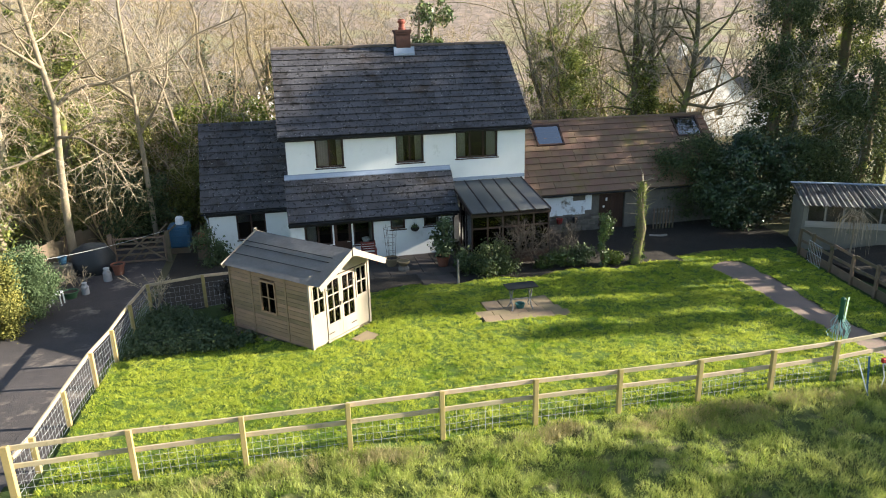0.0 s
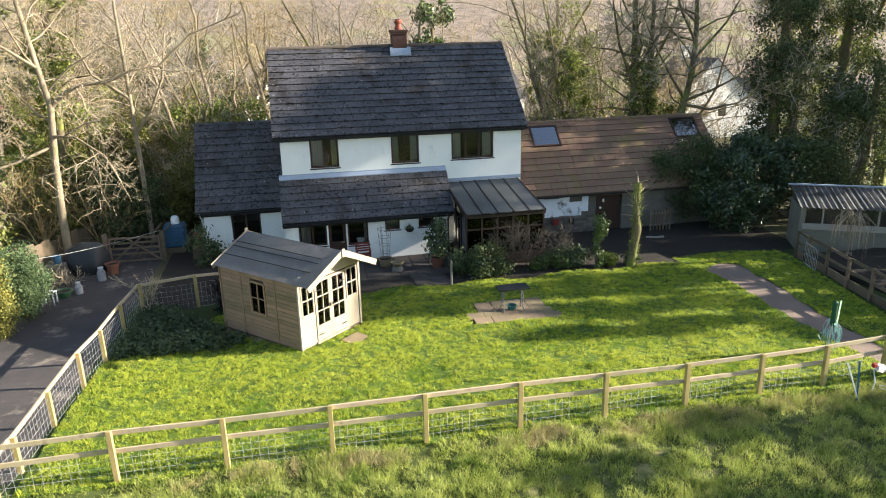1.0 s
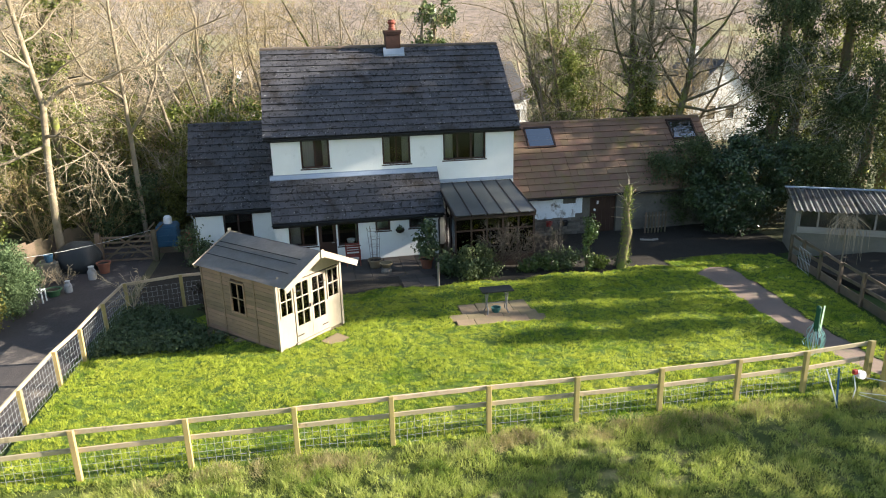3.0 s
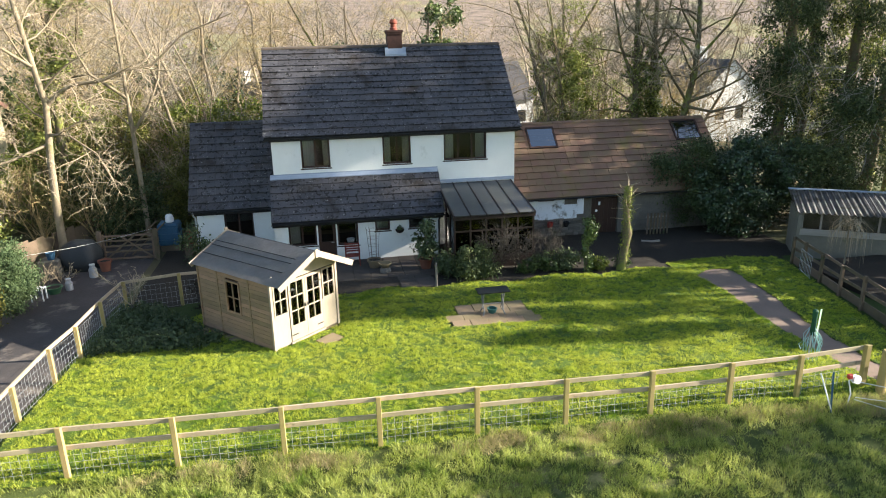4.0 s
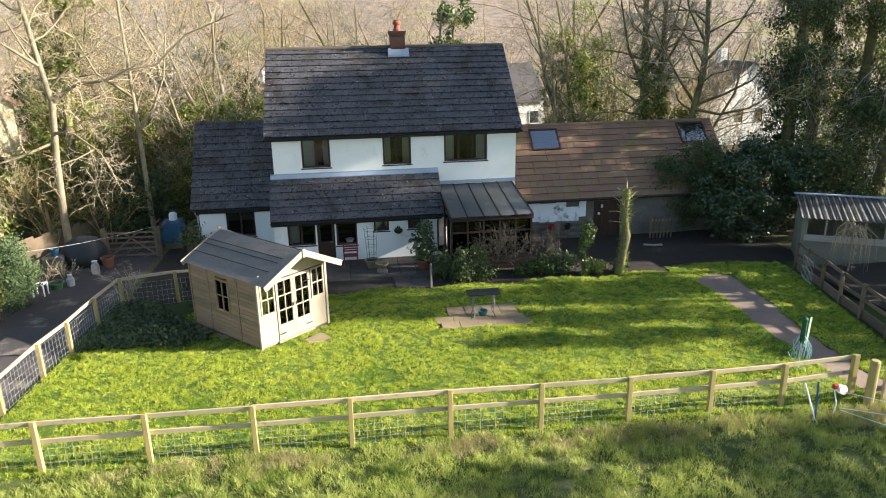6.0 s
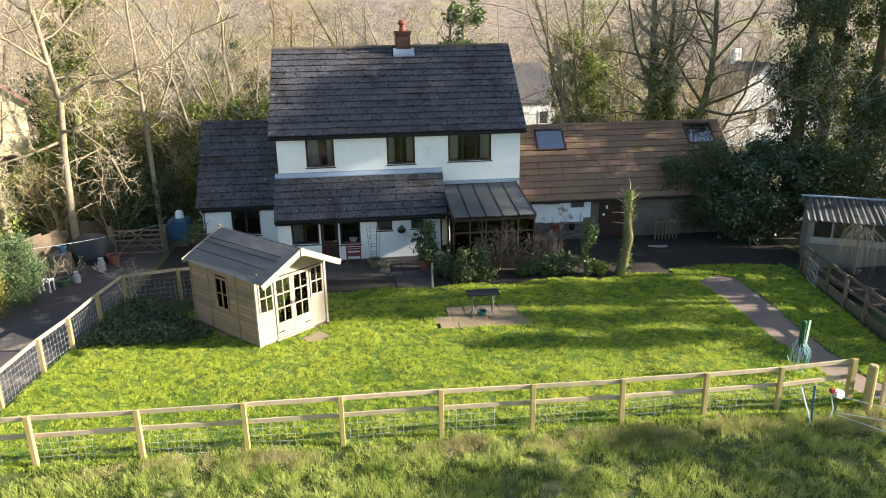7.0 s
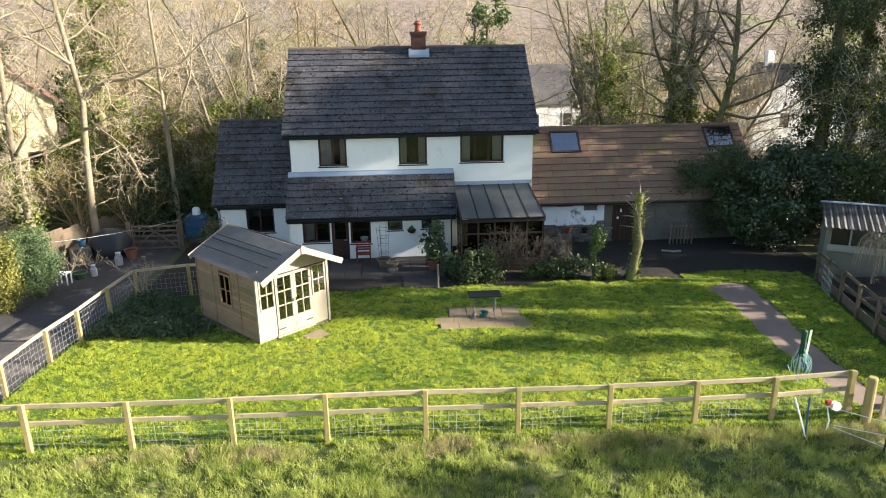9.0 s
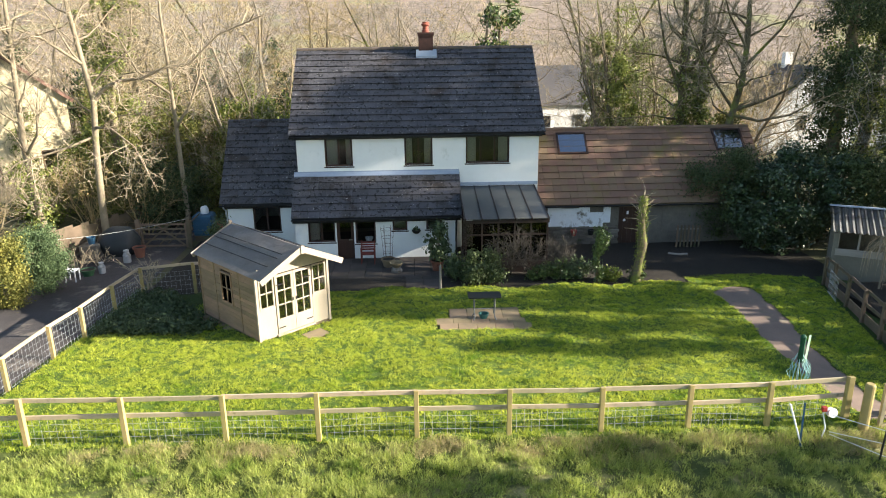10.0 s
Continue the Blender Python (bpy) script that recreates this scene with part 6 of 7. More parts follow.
bush(12.3, -4.6, 0.35, 0.35, 700, 0.045, M_dull, "low plant at the foot of the mossy trunk", 220)
bush(-2.9, -0.1, 0.5, 1.7, 1900, 0.055, M_dull, "grey-green shrub against the side wing", 222)
bush(-1.6, -5.6, 0.55, 1.0, 1500, 0.05, M_soil, "dead brown shrub beside the summerhouse", 224)
bush(8.9, -4.2, 0.4, 0.55, 900, 0.05, M_ivy, "small variegated shrub by the lawn", 226)
for k, (x, y, h, lab) in enumerate([(7.9, -3.75, 1.7, "bare twiggy shrub in front of the conservatory"), (8.7, -3.8, 1.6, "bare twiggy shrub in front of the conservatory"), (10.1, -3.9, 1.6, "slender bare shrub before the barn"), (10.0, -2.0, 1.2, "slender bare shrub before the barn")]):
    rg = np.random.default_rng(230 + k)
    wd, tw = Tubes(), Tubes()
    for _ in range(4):
        a = rg.uniform(0, 6.28)
        grow(rg, wd, tw, np.array([0.08 * math.cos(a), 0.08 * math.sin(a), -0.05]), unit(np.array([0.35 * math.cos(a), 0.35 * math.sin(a), 1])), h * rg.uniform(0.6, 0.9), 0.016, 0, dict(SCRUB, kids=(7, 5, 3)))
    t = thing("shrub", lab, "shrub", group="bare garden shrubs")
    part("trunk", wd.mesh("trunk", M_shrub_twig), M_shrub_twig, t)
    part("crown", tw.mesh("crown", M_shrub_twig), M_shrub_twig, t)
    t.matrix_basis = Matrix.Translation(at(x, y))

# ground cover between drive fence and summerhouse
rg = np.random.default_rng(240)
cl = []
for _ in range(260):
    x, y = rg.uniform(-4.4, -1.2), rg.uniform(-8.9, -4.9)
    if x > -2.3 + 0.75 * (-6.8 - y):
        continue
    cl.append((x, y, g(x, y) + 0.10, rg.uniform(0.14, 0.30)))
tagged(new("ground_cover", leaf_cloud(241, cl, 26000, 0.045, "ground_cover", M_dull)), "dense grey-green ivy ground cover in shade", "ground cover", kind="stuff")

# conifers by the drive
cl = crown_clumps(250, -7.95, -4.3, 0.35, 2.15, 0.75, 60, 0.33)
evergreen("shrub", "rounded blue-green cypress beside the drive", "shrub", cl, 26000, 0.032, M_cyp, 251, [((-7.95, -4.3, 0), (-7.95, -4.3, 1.8), 0.07)], droop=0.8)
cl = crown_clumps(252, -8.45, -5.9, 0.3, 2.3, 0.8, 44, 0.33)
evergreen("shrub", "golden conifer beside the drive", "shrub", cl, 16000, 0.04, M_gold, 253, [((-8.45, -5.9, 0), (-8.45, -5.9, 1.9), 0.06)], droop=0.3)

# ---- things on the drive ----
M_green_pl = mat("green_plastic", (0.04, 0.10, 0.05), (0.03, 0.08, 0.04), 3, 20, 0.5, 0.05)
M_blue = mat("faded_blue_paint", (0.035, 0.10, 0.17), (0.025, 0.07, 0.12), 3, 20, 0.5, 0.1)
M_white_pl = mat("white_plastic", (0.72, 0.73, 0.74), (0.6, 0.61, 0.62), 3, 20, 0.5, 0.05)
M_tarp = mat("dark_tarpaulin", (0.025, 0.03, 0.032), (0.018, 0.02, 0.022), 2, 20, 0.45, 0.4, 0.03)
M_red = mat("red_paint", (0.30, 0.03, 0.025), (0.22, 0.025, 0.02), 3, 20, 0.5, 0.05)
M_rust_red = mat("dull_red_wood", (0.20, 0.045, 0.03), (0.14, 0.035, 0.025), 3, 40, 0.7, 0.2)
M_cable = mat("pale_cable", (0.5, 0.5, 0.48), (0.4, 0.4, 0.38), 3, 20, 0.6, 0.0)


def pot(x, y, r, h, material, label, soil=True, group="", z=None):
    z = g(x, y) + 0.02 if z is None else z
    t = thing("plant_pot", label, "pot", (x, y, z), group)
    part("body", lathe([(r * 0.68, 0), (r * 0.92, h * 0.82), (r * 1.06, h * 0.83), (r * 1.08, h), (r * 0.94, h), (r * 0.9, h * 0.86)], 18, (x, y, z)), material, t, smooth=False)
    if soil:
        part("soil", lathe([(r * 0.9, h * 0.86), (r * 0.6, h * 0.9), (0.02, h * 0.91)], 12, (x, y, z)), M_soil, t)
    return t


pot(-6.25, -0.35, 0.24, 0.42, M_terra, "terracotta pot beside the farm gate")
pot(-7.35, -2.45, 0.26, 0.24, M_green_pl, "dark green plastic tub on the drive")


def churn(x, y, s, label):
    z = g(x, y) + 0.02
    t = thing("churn", label, "churn", (x, y, z))
    part("body", lathe([(0.14 * s, 0), (0.145 * s, 0.02), (0.145 * s, 0.30 * s), (0.09 * s, 0.40 * s), (0.09 * s, 0.46 * s)], 16, (x, y, z)), M_iron, t)
    part("lid", lathe([(0.105 * s, 0.461 * s), (0.105 * s, 0.49 * s), (0.03 * s, 0.51 * s)], 16, (x, y, z)), M_wire, t)


churn(-6.5, -1.0, 1.0, "white metal churn on the drive")
churn(-6.95, -2.2, 0.85, "small white churn among dead plants")
ch = thing("chair", "white plastic garden chair beside the cypress", "chair", (-7.6, -3.1, 0))
cz = g(-7.6, -3.1) + 0.02
part("seat", boxes((-7.8, -7.4, -3.3, -2.9, cz + 0.40, cz + 0.43), bevel=0.01), M_white_pl, ch)
part("backrest", boxes((-7.82, -7.79, -3.3, -2.9, cz + 0.431, cz + 0.82)), M_white_pl, ch)
for sx in (-7.79, -7.44):
    for sy in (-3.28, -2.95):
        part("leg", boxes((sx, sx + 0.035, sy, sy + 0.035, cz, cz + 0.40)), M_white_pl, ch)

# covered heap, bucket, low board wall
bm = bmesh.new()
bmesh.ops.create_icosphere(bm, subdivisions=3, radius=1)
for v in bm.verts:
    n = 1 + 0.18 * noise.noise(v.co * 1.7) + 0.06 * noise.noise(v.co * 5)
    v.co = Vector((-7.25 + v.co.x * 0.85 * n, 0.35 + v.co.y * 0.7 * n, 0.35 + max(-0.4, v.co.z * 0.8 * n)))
solo("tarpaulin", bm, M_tarp, "dark wrinkled tarpaulin thrown over a pile", "tarpaulin", smooth=True)
solo("bucket", lathe([(0.12, 0), (0.16, 0.26), (0.17, 0.27), (0.15, 0.27), (0.12, 0.05)], 16, (-8.1, -0.25, g(-8.1, -0.25) + 0.6)), M_blue, "blue plastic bucket on the stone ledge", "bucket")
solo("ledge", boxes((-8.5, -7.8, -0.55, 0.1, -0.1, g(-8.1, -0.25) + 0.6), bevel=0.03), M_stone, "dark stone ledge by the board wall", "ledge")
bw = thing("board_wall", "brown timber board wall holding the bank", "wall", (-8.6, 1, 0))
for k in range(16):
    t = k / 16
    x, y = -9.75 + 2.3 * t, -2.2 + 6.0 * t
    ang = math.degrees(math.atan2(6.0, 2.3))
    part("board", boxes((0, 0.40, -0.02, 0.02, -0.2, 1.15 + 0.05 * math.sin(k * 3)), m=pose(x, y, g(x, y), 0, 0, ang)), M_oldwood, bw)
rg = random.Random(5)
for k, (x, y, h) in enumerate([(-7.5, -1.2, 0.7), (-8.1, -1.6, 0.8), (-6.2, -4.9, 1.0)]):
    rgn = np.random.default_rng(260 + k)
    wd, tw = Tubes(), Tubes()
    for _ in range(5):
        a = rgn.uniform(0, 6.28)
        grow(rgn, wd, tw, np.array([0.05 * math.cos(a), 0.05 * math.sin(a), -0.03]), unit(np.array([0.6 * math.cos(a), 0.6 * math.sin(a), 1])), h * rgn.uniform(0.6, 1.0), 0.012, 0, dict(SCRUB, kids=(5, 3, 2)))
    t = thing("shrub", "dead brown plant beside the drive" if k < 2 else "bare reddish shrub at the fence corner", "shrub")
    part("trunk", wd.mesh("trunk", M_twig), M_twig, t)
    part("crown", tw.mesh("crown", M_twig), M_twig, t)
    t.matrix_basis = Matrix.Translation(at(x, y) if k < 2 else at(-4.1, -5.4, 0.35))


def bar_gate(label, a, b, z0, material, bars=5, h=1.05):
    """A timber field gate from a to b."""
    a, b = Vector((*a, z0)), Vector((*b, z0))
    t = thing("gate", label, "gate", tuple((a + b) / 2))
    up = Vector((0, 0, 1))
    for p in (a, b):
        part("stile", beam_bm(p, p + up * h, 0.07, 0.07, up=(1, 0, 0)), material, t)
    for k in range(bars):
        z = up * (0.08 + (h - 0.14) * (k / (bars - 1)) ** 0.85)
        part("bar", beam_bm(a + z, b + z, 0.025, 0.075), material, t)
    off = (b - a).normalized().cross(up) * 0.03
    part("brace", beam_bm(a + off + up * 0.05, b.lerp(a, 0.35) + off + up * (h - 0.05), 0.025, 0.07), material, t)
    part("brace", beam_bm(b + off + up * 0.05, b.lerp(a, 0.65) + off + up * (h - 0.05), 0.025, 0.07), material, t)
    return t


bar_gate("weathered five-bar gate across the drive", (-6.55, 0.85), (-4.75, 0.80), 0.05, M_oldwood)
for k, (x, y) in enumerate(((-6.68, 0.85), (-4.62, 0.80))):
    solo("gate_post", boxes((x - 0.08, x + 0.08, y - 0.08, y + 0.08, -0.2, 1.25), bevel=0.01), M_oldwood, "weathered square gate post by the drive", "post", "drive gate posts")
for k, (p, q) in enumerate((((-6.0, 1.2, 0.1), (-4.7, 1.6, 1.35)), ((-5.7, 1.3, 0.1), (-4.4, 1.7, 1.25)))):
    solo("plank", beam_bm(p, q, 0.12, 0.03), M_oldwood, "loose plank leaning behind the gate", "plank", "loose planks")
tank = thing("tank", "blue ribbed tank with a white drum on top", "tank", (-4.35, 2.1, 0))
part("body", boxes((-4.75, -3.95, 1.7, 2.5, 0.25, 1.15), bevel=0.06), M_blue, tank)
for z in (0.45, 0.7, 0.95):
    part("rib", boxes((-4.77, -3.93, 1.68, 2.52, z, z + 0.05)), M_blue, tank)
part("stand", boxes((-4.7, -4.0, 1.75, 2.45, -0.1, 0.25)), M_oldwood, tank)
part("drum", lathe([(0.15, 1.152), (0.17, 1.17), (0.16, 1.4), (0.1, 1.47), (0.04, 1.48)], 16, (-4.3, 2.1, 0)), M_white_pl, tank)
solo("gas_bottle", lathe([(0.12, 0), (0.13, 0.03), (0.13, 0.42), (0.09, 0.52), (0.03, 0.54), (0.03, 0.6)], 14, (-3.35, 0.75, g(-3.35, 0.75) + 0.55)), M_red, "red gas bottle by the side wing", "gas bottle")
solo("stand", boxes((-3.55, -3.15, 0.55, 0.95, -0.1, g(-3.35, 0.75) + 0.55)), M_oldwood, "low timber stand by the side wing", "stand")
bm = bmesh.new()
a, b = Vector((-10.5, -4.5, 1.9)), Vector((-4.7, 0.8, 1.25))
tube(bm, [a.lerp(b, t) - Vector((0, 0, 0.25 * math.sin(math.pi * t))) for t in [k / 14 for k in range(15)]], 0.006, 4)
solo("washing_line", bm, M_cable, "thin pale line strung across the drive", "line")

# ---- along the house front ----
def obelisk(x, y):
    z = g(x, y) + 0.02
    pot(x, y, 0.26, 0.32, M_slab, "pale stone pot holding a trellis")
    bm = bmesh.new()
    t = thing("trellis", "rusty wire plant obelisk in a stone pot", "trellis", (x, y, z + 0.3))
    for k in range(6):
        a = k * math.pi / 3
        part("upright", tube(bmesh.new(), [(x + 0.15 * math.cos(a), y + 0.15 * math.sin(a), z + 0.29), (x + 0.2 * math.cos(a), y + 0.2 * math.sin(a), z + 1.0), (x + 0.25 * math.cos(a), y + 0.25 * math.sin(a), z + 1.55)], 0.007, 5), M_oldwood, t)
    for h, r in ((0.55, 0.17), (0.85, 0.19), (1.15, 0.215), (1.45, 0.24)):
        part("ring", tube(bmesh.new(), [(x + r * math.cos(a), y + r * math.sin(a), z + h) for a in [2 * math.pi * k / 14 for k in range(15)]], 0.006, 4), M_oldwood, t)
    bm.free()


obelisk(3.62, -2.2)
pz = g(3.95, -2.95) + 0.02
pl = thing("planter", "stone urn planter on a rough stone base", "planter", (3.95, -2.95, pz))
part("base", lathe([(0.2, -0.05), (0.21, 0.12), (0.15, 0.22)], 9, (3.95, -2.95, pz)), M_stone, pl)
part("bowl", lathe([(0.13, 0.221), (0.23, 0.34), (0.25, 0.40), (0.21, 0.40), (0.15, 0.30)], 14, (3.95, -2.95, pz)), M_slab, pl)
pot(5.45, -2.85, 0.25, 0.40, M_terra, "large terracotta pot with an evergreen shrub")
sz = g(5.45, -2.85)
evergreen("shrub", "potted evergreen shrub before the white wall", "shrub", crown_clumps(271, 5.42, -2.85, sz + 0.5, sz + 1.75, 0.42, 24, 0.24), 1700, 0.065, M_dull, 272, [((5.45, -2.85, sz + 0.38), (5.43, -2.85, sz + 1.5), 0.025)])
hb = thing("hanging_basket", "dark hanging basket on the white wall", "basket", (4.70, -1.35, 1.15))
part("bowl", lathe([(0.03, 1.02), (0.12, 1.06), (0.17, 1.14), (0.17, 1.17), (0.13, 1.17)], 14, (4.70, -1.385, 0)), M_soil, hb)
part("bracket", boxes((4.69, 4.71, -1.40, -1.202, 1.30, 1.32)), M_blackplastic, hb)
part("plant", leaf_cloud(273, [(4.70, -1.385, 1.20, 0.1)], 120, 0.04, "plant", M_dull), M_dull, hb)

bench = thing("garden_chair", "dull red slatted wooden garden chair", "chair", (2.85, -1.75, 0))
bz = g(2.85, -1.75) + 0.02
for k in range(5):
    part("seat_slat", boxes((2.58, 3.12, -2.0 + 0.085 * k, -1.93 + 0.085 * k, bz + 0.38, bz + 0.40)), M_rust_red, bench)
for k in range(4):
    part("back_slat", boxes((2.62, 3.08, -1.575, -1.555, bz + 0.46 + 0.09 * k, bz + 0.52 + 0.09 * k)), M_rust_red, bench)
for x in (2.58, 3.08):
    part("leg", boxes((x, x + 0.04, -2.0, -1.96, bz, bz + 0.58)), M_rust_red, bench)
    part("back_leg", boxes((x, x + 0.04, -1.60, -1.552, bz, bz + 0.85)), M_rust_red, bench)
    part("arm", boxes((x - 0.01, x + 0.05, -2.02, -1.552, bz + 0.581, bz + 0.605)), M_rust_red, bench)

# paving by the house and on the lawn
def slabs(name, label, rows, y0, dy, material, lift=0.03, thick=0.06):
    t = tagged(new(name), label, "paving", kind="structure")
    rg = random.Random(7)
    cache = {}
    for j, (x0, n, w) in enumerate(rows):
        key = round(w, 3)
        if key not in cache:
            cache[key] = to_mesh("paving_slab", boxes((0.006, w - 0.006, 0.006, dy - 0.006, -thick, 0), bevel=0.008), material)
        for i in range(n):
            x, y = x0 + i * w, y0 + j * dy
            piece("paving_slab", cache[key], t, pose(x, y, g(x + w / 2, y + dy / 2) + lift + rg.uniform(-0.006, 0.006), 2.2 + rg.uniform(-0.6, 0.6), rg.uniform(-0.6, 0.6), rg.uniform(-0.5, 0.5)))


slabs("pavement_patio", "square of buff sandstone slabs set in the lawn", [(5.30, 5, 0.53), (5.18, 5, 0.53), (5.62, 4, 0.53), (5.64, 4, 0.53)], -9.02, 0.44, M_slab)
slabs("pavement_steps", "grey flagstones leading from the lawn to the house", [(4.30, 2, 0.6), (4.30, 2, 0.6), (4.28, 2, 0.6)], -5.0, 0.45, M_grey_slab, 0.035)
slabs("pavement_terrace", "dark damp flagstones along the house wall", [(0.4, 10, 0.6)] * 4, -3.65, 0.6, M_grey_slab, 0.028)
solo("paving_slab", boxes((-0.32, 0.32, -0.25, 0.25, -0.04, 0.03), m=pose(1.86, -9.12, g(1.86, -9.12) + 0.02, 2, 0, 43.5), bevel=0.01), M_slab, "buff stone slab before the summerhouse doors", "slab")
px, py = 5.47, -5.07
solo("bollard", lathe([(0.04, g(px, py) - 0.1), (0.04, g(px, py) + 0.82), (0.025, g(px, py) + 0.86)], 10, (px, py, 0)), M_greywood, "slim pale grey post beside the steps", "post")

# black table on ornate iron legs
tx, ty = 6.64, -8.12
tz = g(tx, ty) + 0.04
tb = thing("garden_table", "black-topped garden table on ornate grey iron legs", "table", (tx, ty, tz))
M_blackgloss = mat("black_glossy_top", (0.012, 0.013, 0.012), (0.02, 0.022, 0.02), 3, 20, 0.5, 0.05, spec=0.2)
M_ironleg = mat("grey_cast_iron", (0.20, 0.20, 0.19), (0.13, 0.13, 0.125), 4, 30, 0.6, 0.2)
part("tabletop", boxes((tx - 0.48, tx + 0.48, ty - 0.25, ty + 0.25, tz + 0.70, tz + 0.735), bevel=0.008), M_blackgloss, tb)
for sx in (-0.3, 0.3):
    for sy in (-1, 1):
        bm = bmesh.new()
        tube(bm, [(tx + sx * 1.1, ty + sy * 0.2, tz), (tx + sx * 0.95, ty + sy * 0.13, tz + 0.12), (tx + sx, ty + sy * 0.04, tz + 0.3), (tx + sx, ty + sy * 0.10, tz + 0.5), (tx + sx, ty + sy * 0.19, tz + 0.70)], 0.02, 6)
        part("leg", bm, M_ironleg, tb)
    for zc in (0.25, 0.48):
        part("scroll", tube(bmesh.new(), [(tx + sx, ty + 0.08 * math.cos(a), tz + zc + 0.08 * math.sin(a)) for a in [2 * math.pi * k / 12 for k in range(13)]], 0.009, 5), M_ironleg, tb)
part("stretcher", beam_bm((tx - 0.3, ty, tz + 0.3), (tx + 0.3, ty, tz + 0.3), 0.02, 0.02), M_ironleg, tb)
solo("planter", lathe([(0.10, 0), (0.15, 0.14), (0.16, 0.16), (0.13, 0.16), (0.1, 0.05)], 14, (tx - 0.02, ty - 0.02, tz)), mat("teal_glazed_pot", (0.04, 0.13, 0.12), (0.03, 0.10, 0.09), 3, 20, 0.3, 0.05), "teal glazed bowl beneath the table", "bowl")
solo("stone", boxes((-2.0, -1.75, -7.75, -7.55, 0.1, 0.42), bevel=0.06), M_slab, "pale stone beside the summerhouse", "stone")
solo("stone", boxes((-1.68, -1.48, -7.9, -7.72, 0.1, 0.38), bevel=0.06), M_slab, "pale stone beside the summerhouse", "stone")
# flowers behind the side window
fl = thing("flower_pot", "pot of red and orange flowers inside the window", "flowers", SH @ Vector((0.15, 1.38, 0.74)))
part("pot", boxes((0.09, 0.23, 1.28, 1.6, 0.70, 0.80), m=SH), M_terra, fl)
c1, c2 = SH @ Vector((0.08, 1.36, 0.87)), SH @ Vector((0.08, 1.58, 0.90))
M_orange = mat("orange_petals", (0.7, 0.22, 0.04), (0.6, 0.15, 0.03), 5, 20, 0.7, 0.0)
M_pink = mat("red_petals", (0.62, 0.04, 0.05), (0.5, 0.03, 0.04), 5, 20, 0.7, 0.0)
part("blossom", leaf_cloud(281, [(*c1, 0.06)], 90, 0.03, "blossom", M_pink), M_pink, fl)
part("blossom", leaf_cloud(282, [(*c2, 0.06)], 90, 0.03, "blossom", M_orange), M_orange, fl)
solo("shelf", boxes((0.035, 0.3, 1.2, 1.85, 0.67, 0.698), m=SH), M_pine, "narrow timber shelf inside the summerhouse", "shelf")

# picket gate by the barn
pg = thing("gate", "grey picket gate leaning by the barn", "gate", (15.6, -0.75, 0))
for k in range(7):
    x = 15.1 + 0.15 * k
    part("picket", boxes((x, x + 0.07, -0.78, -0.755, g(x, -0.7) + 0.05, g(x, -0.7) + 0.95)), M_oldwood, pg)
for z in (0.25, 0.75):
    part("rail", boxes((15.08, 16.1, -0.752, -0.72, z, z + 0.06)), M_greywood, pg)
solo("log", tube(bmesh.new(), [(14.5, -1.6, 0.04), (14.9, -1.8, 0.05), (15.2, -1.75, 0.05)], 0.06, 7), M_greywood, "pale log lying by the barn", "log")
for x, mt, lab in ((11.05, M_red, "red plastic tub against the barn wall"), (11.75, M_blackplastic, "black tub against the barn wall")):
    solo("tub", lathe([(0.1, 0.5), (0.14, 0.7), (0.15, 0.72), (0.12, 0.72), (0.1, 0.55)], 14, (x, -0.3, 0)), mt, lab, "tub")
rg = random.Random(12)
for j in range(7):
    x = 9.75 + rg.uniform(0, 0.1)
    while x < 12.85:
        w = rg.uniform(0.18, 0.42)
        part("stone", boxes((x, x + w - 0.015, -0.035 - rg.uniform(0, 0.02), -0.002, -0.1 + 0.125 * j, -0.1 + 0.125 * (j + 1) - 0.014), bevel=0.012), M_stone, barn)
        x += w

# ---- folded rotary dryer, field gate, electric fence gear ----
rx, ry = 13.17, -13.24
rz = g(rx, ry)
dry = thing("rotary_dryer", "folded rotary clothes dryer under a green cover", "clothes dryer", (rx, ry, rz))
M_cover = mat("green_fabric_cover", (0.012, 0.075, 0.035), (0.009, 0.05, 0.024), 4, 20, 0.7, 0.2)
M_teal = mat("pale_turquoise_line", (0.35, 0.55, 0.55), (0.25, 0.42, 0.42), 4, 20, 0.6, 0.0)
part("pole", tube(bmesh.new(), [(rx, ry, rz - 0.05), (rx + 0.02, ry, rz + 1.35)], 0.02, 8), M_wire, dry)
part("cover", lathe([(0.04, rz + 0.72), (0.065, rz + 0.8), (0.055, rz + 1.15), (0.065, rz + 1.34), (0.03, rz + 1.38)], 9, (rx + 0.02, ry, 0)), M_cover, dry, "flapping dark green fabric cover")
part("flap", boxes((0, 0.07, -0.004, 0.004, 0.75, 1.40), m=pose(rx + 0.03, ry - 0.06, rz - 0.02, 0, 4, 20)), mat("pale_green_fabric", (0.30, 0.45, 0.30), (0.22, 0.35, 0.22), 4, 20, 0.8, 0.1), dry)
rg = np.random.default_rng(290)
ln = Tubes()
for k in range(26):
    a = rg.uniform(0, 6.28)
    p0 = np.array([rx + 0.06 * math.cos(a), ry + 0.06 * math.sin(a), rz + rg.uniform(0.6, 0.95)])
    o = np.array([math.cos(a), math.sin(a), 0]) * rg.uniform(0.05, 0.22)
    ln.add([p0, p0 + o + [0, 0, -0.25], p0 + o * 0.7 + [0, 0, -rg.uniform(0.35, 0.6)]], [0.006] * 3, 3)
part("lines", ln.mesh("lines", M_teal), M_teal, dry, "tangle of turquoise line")

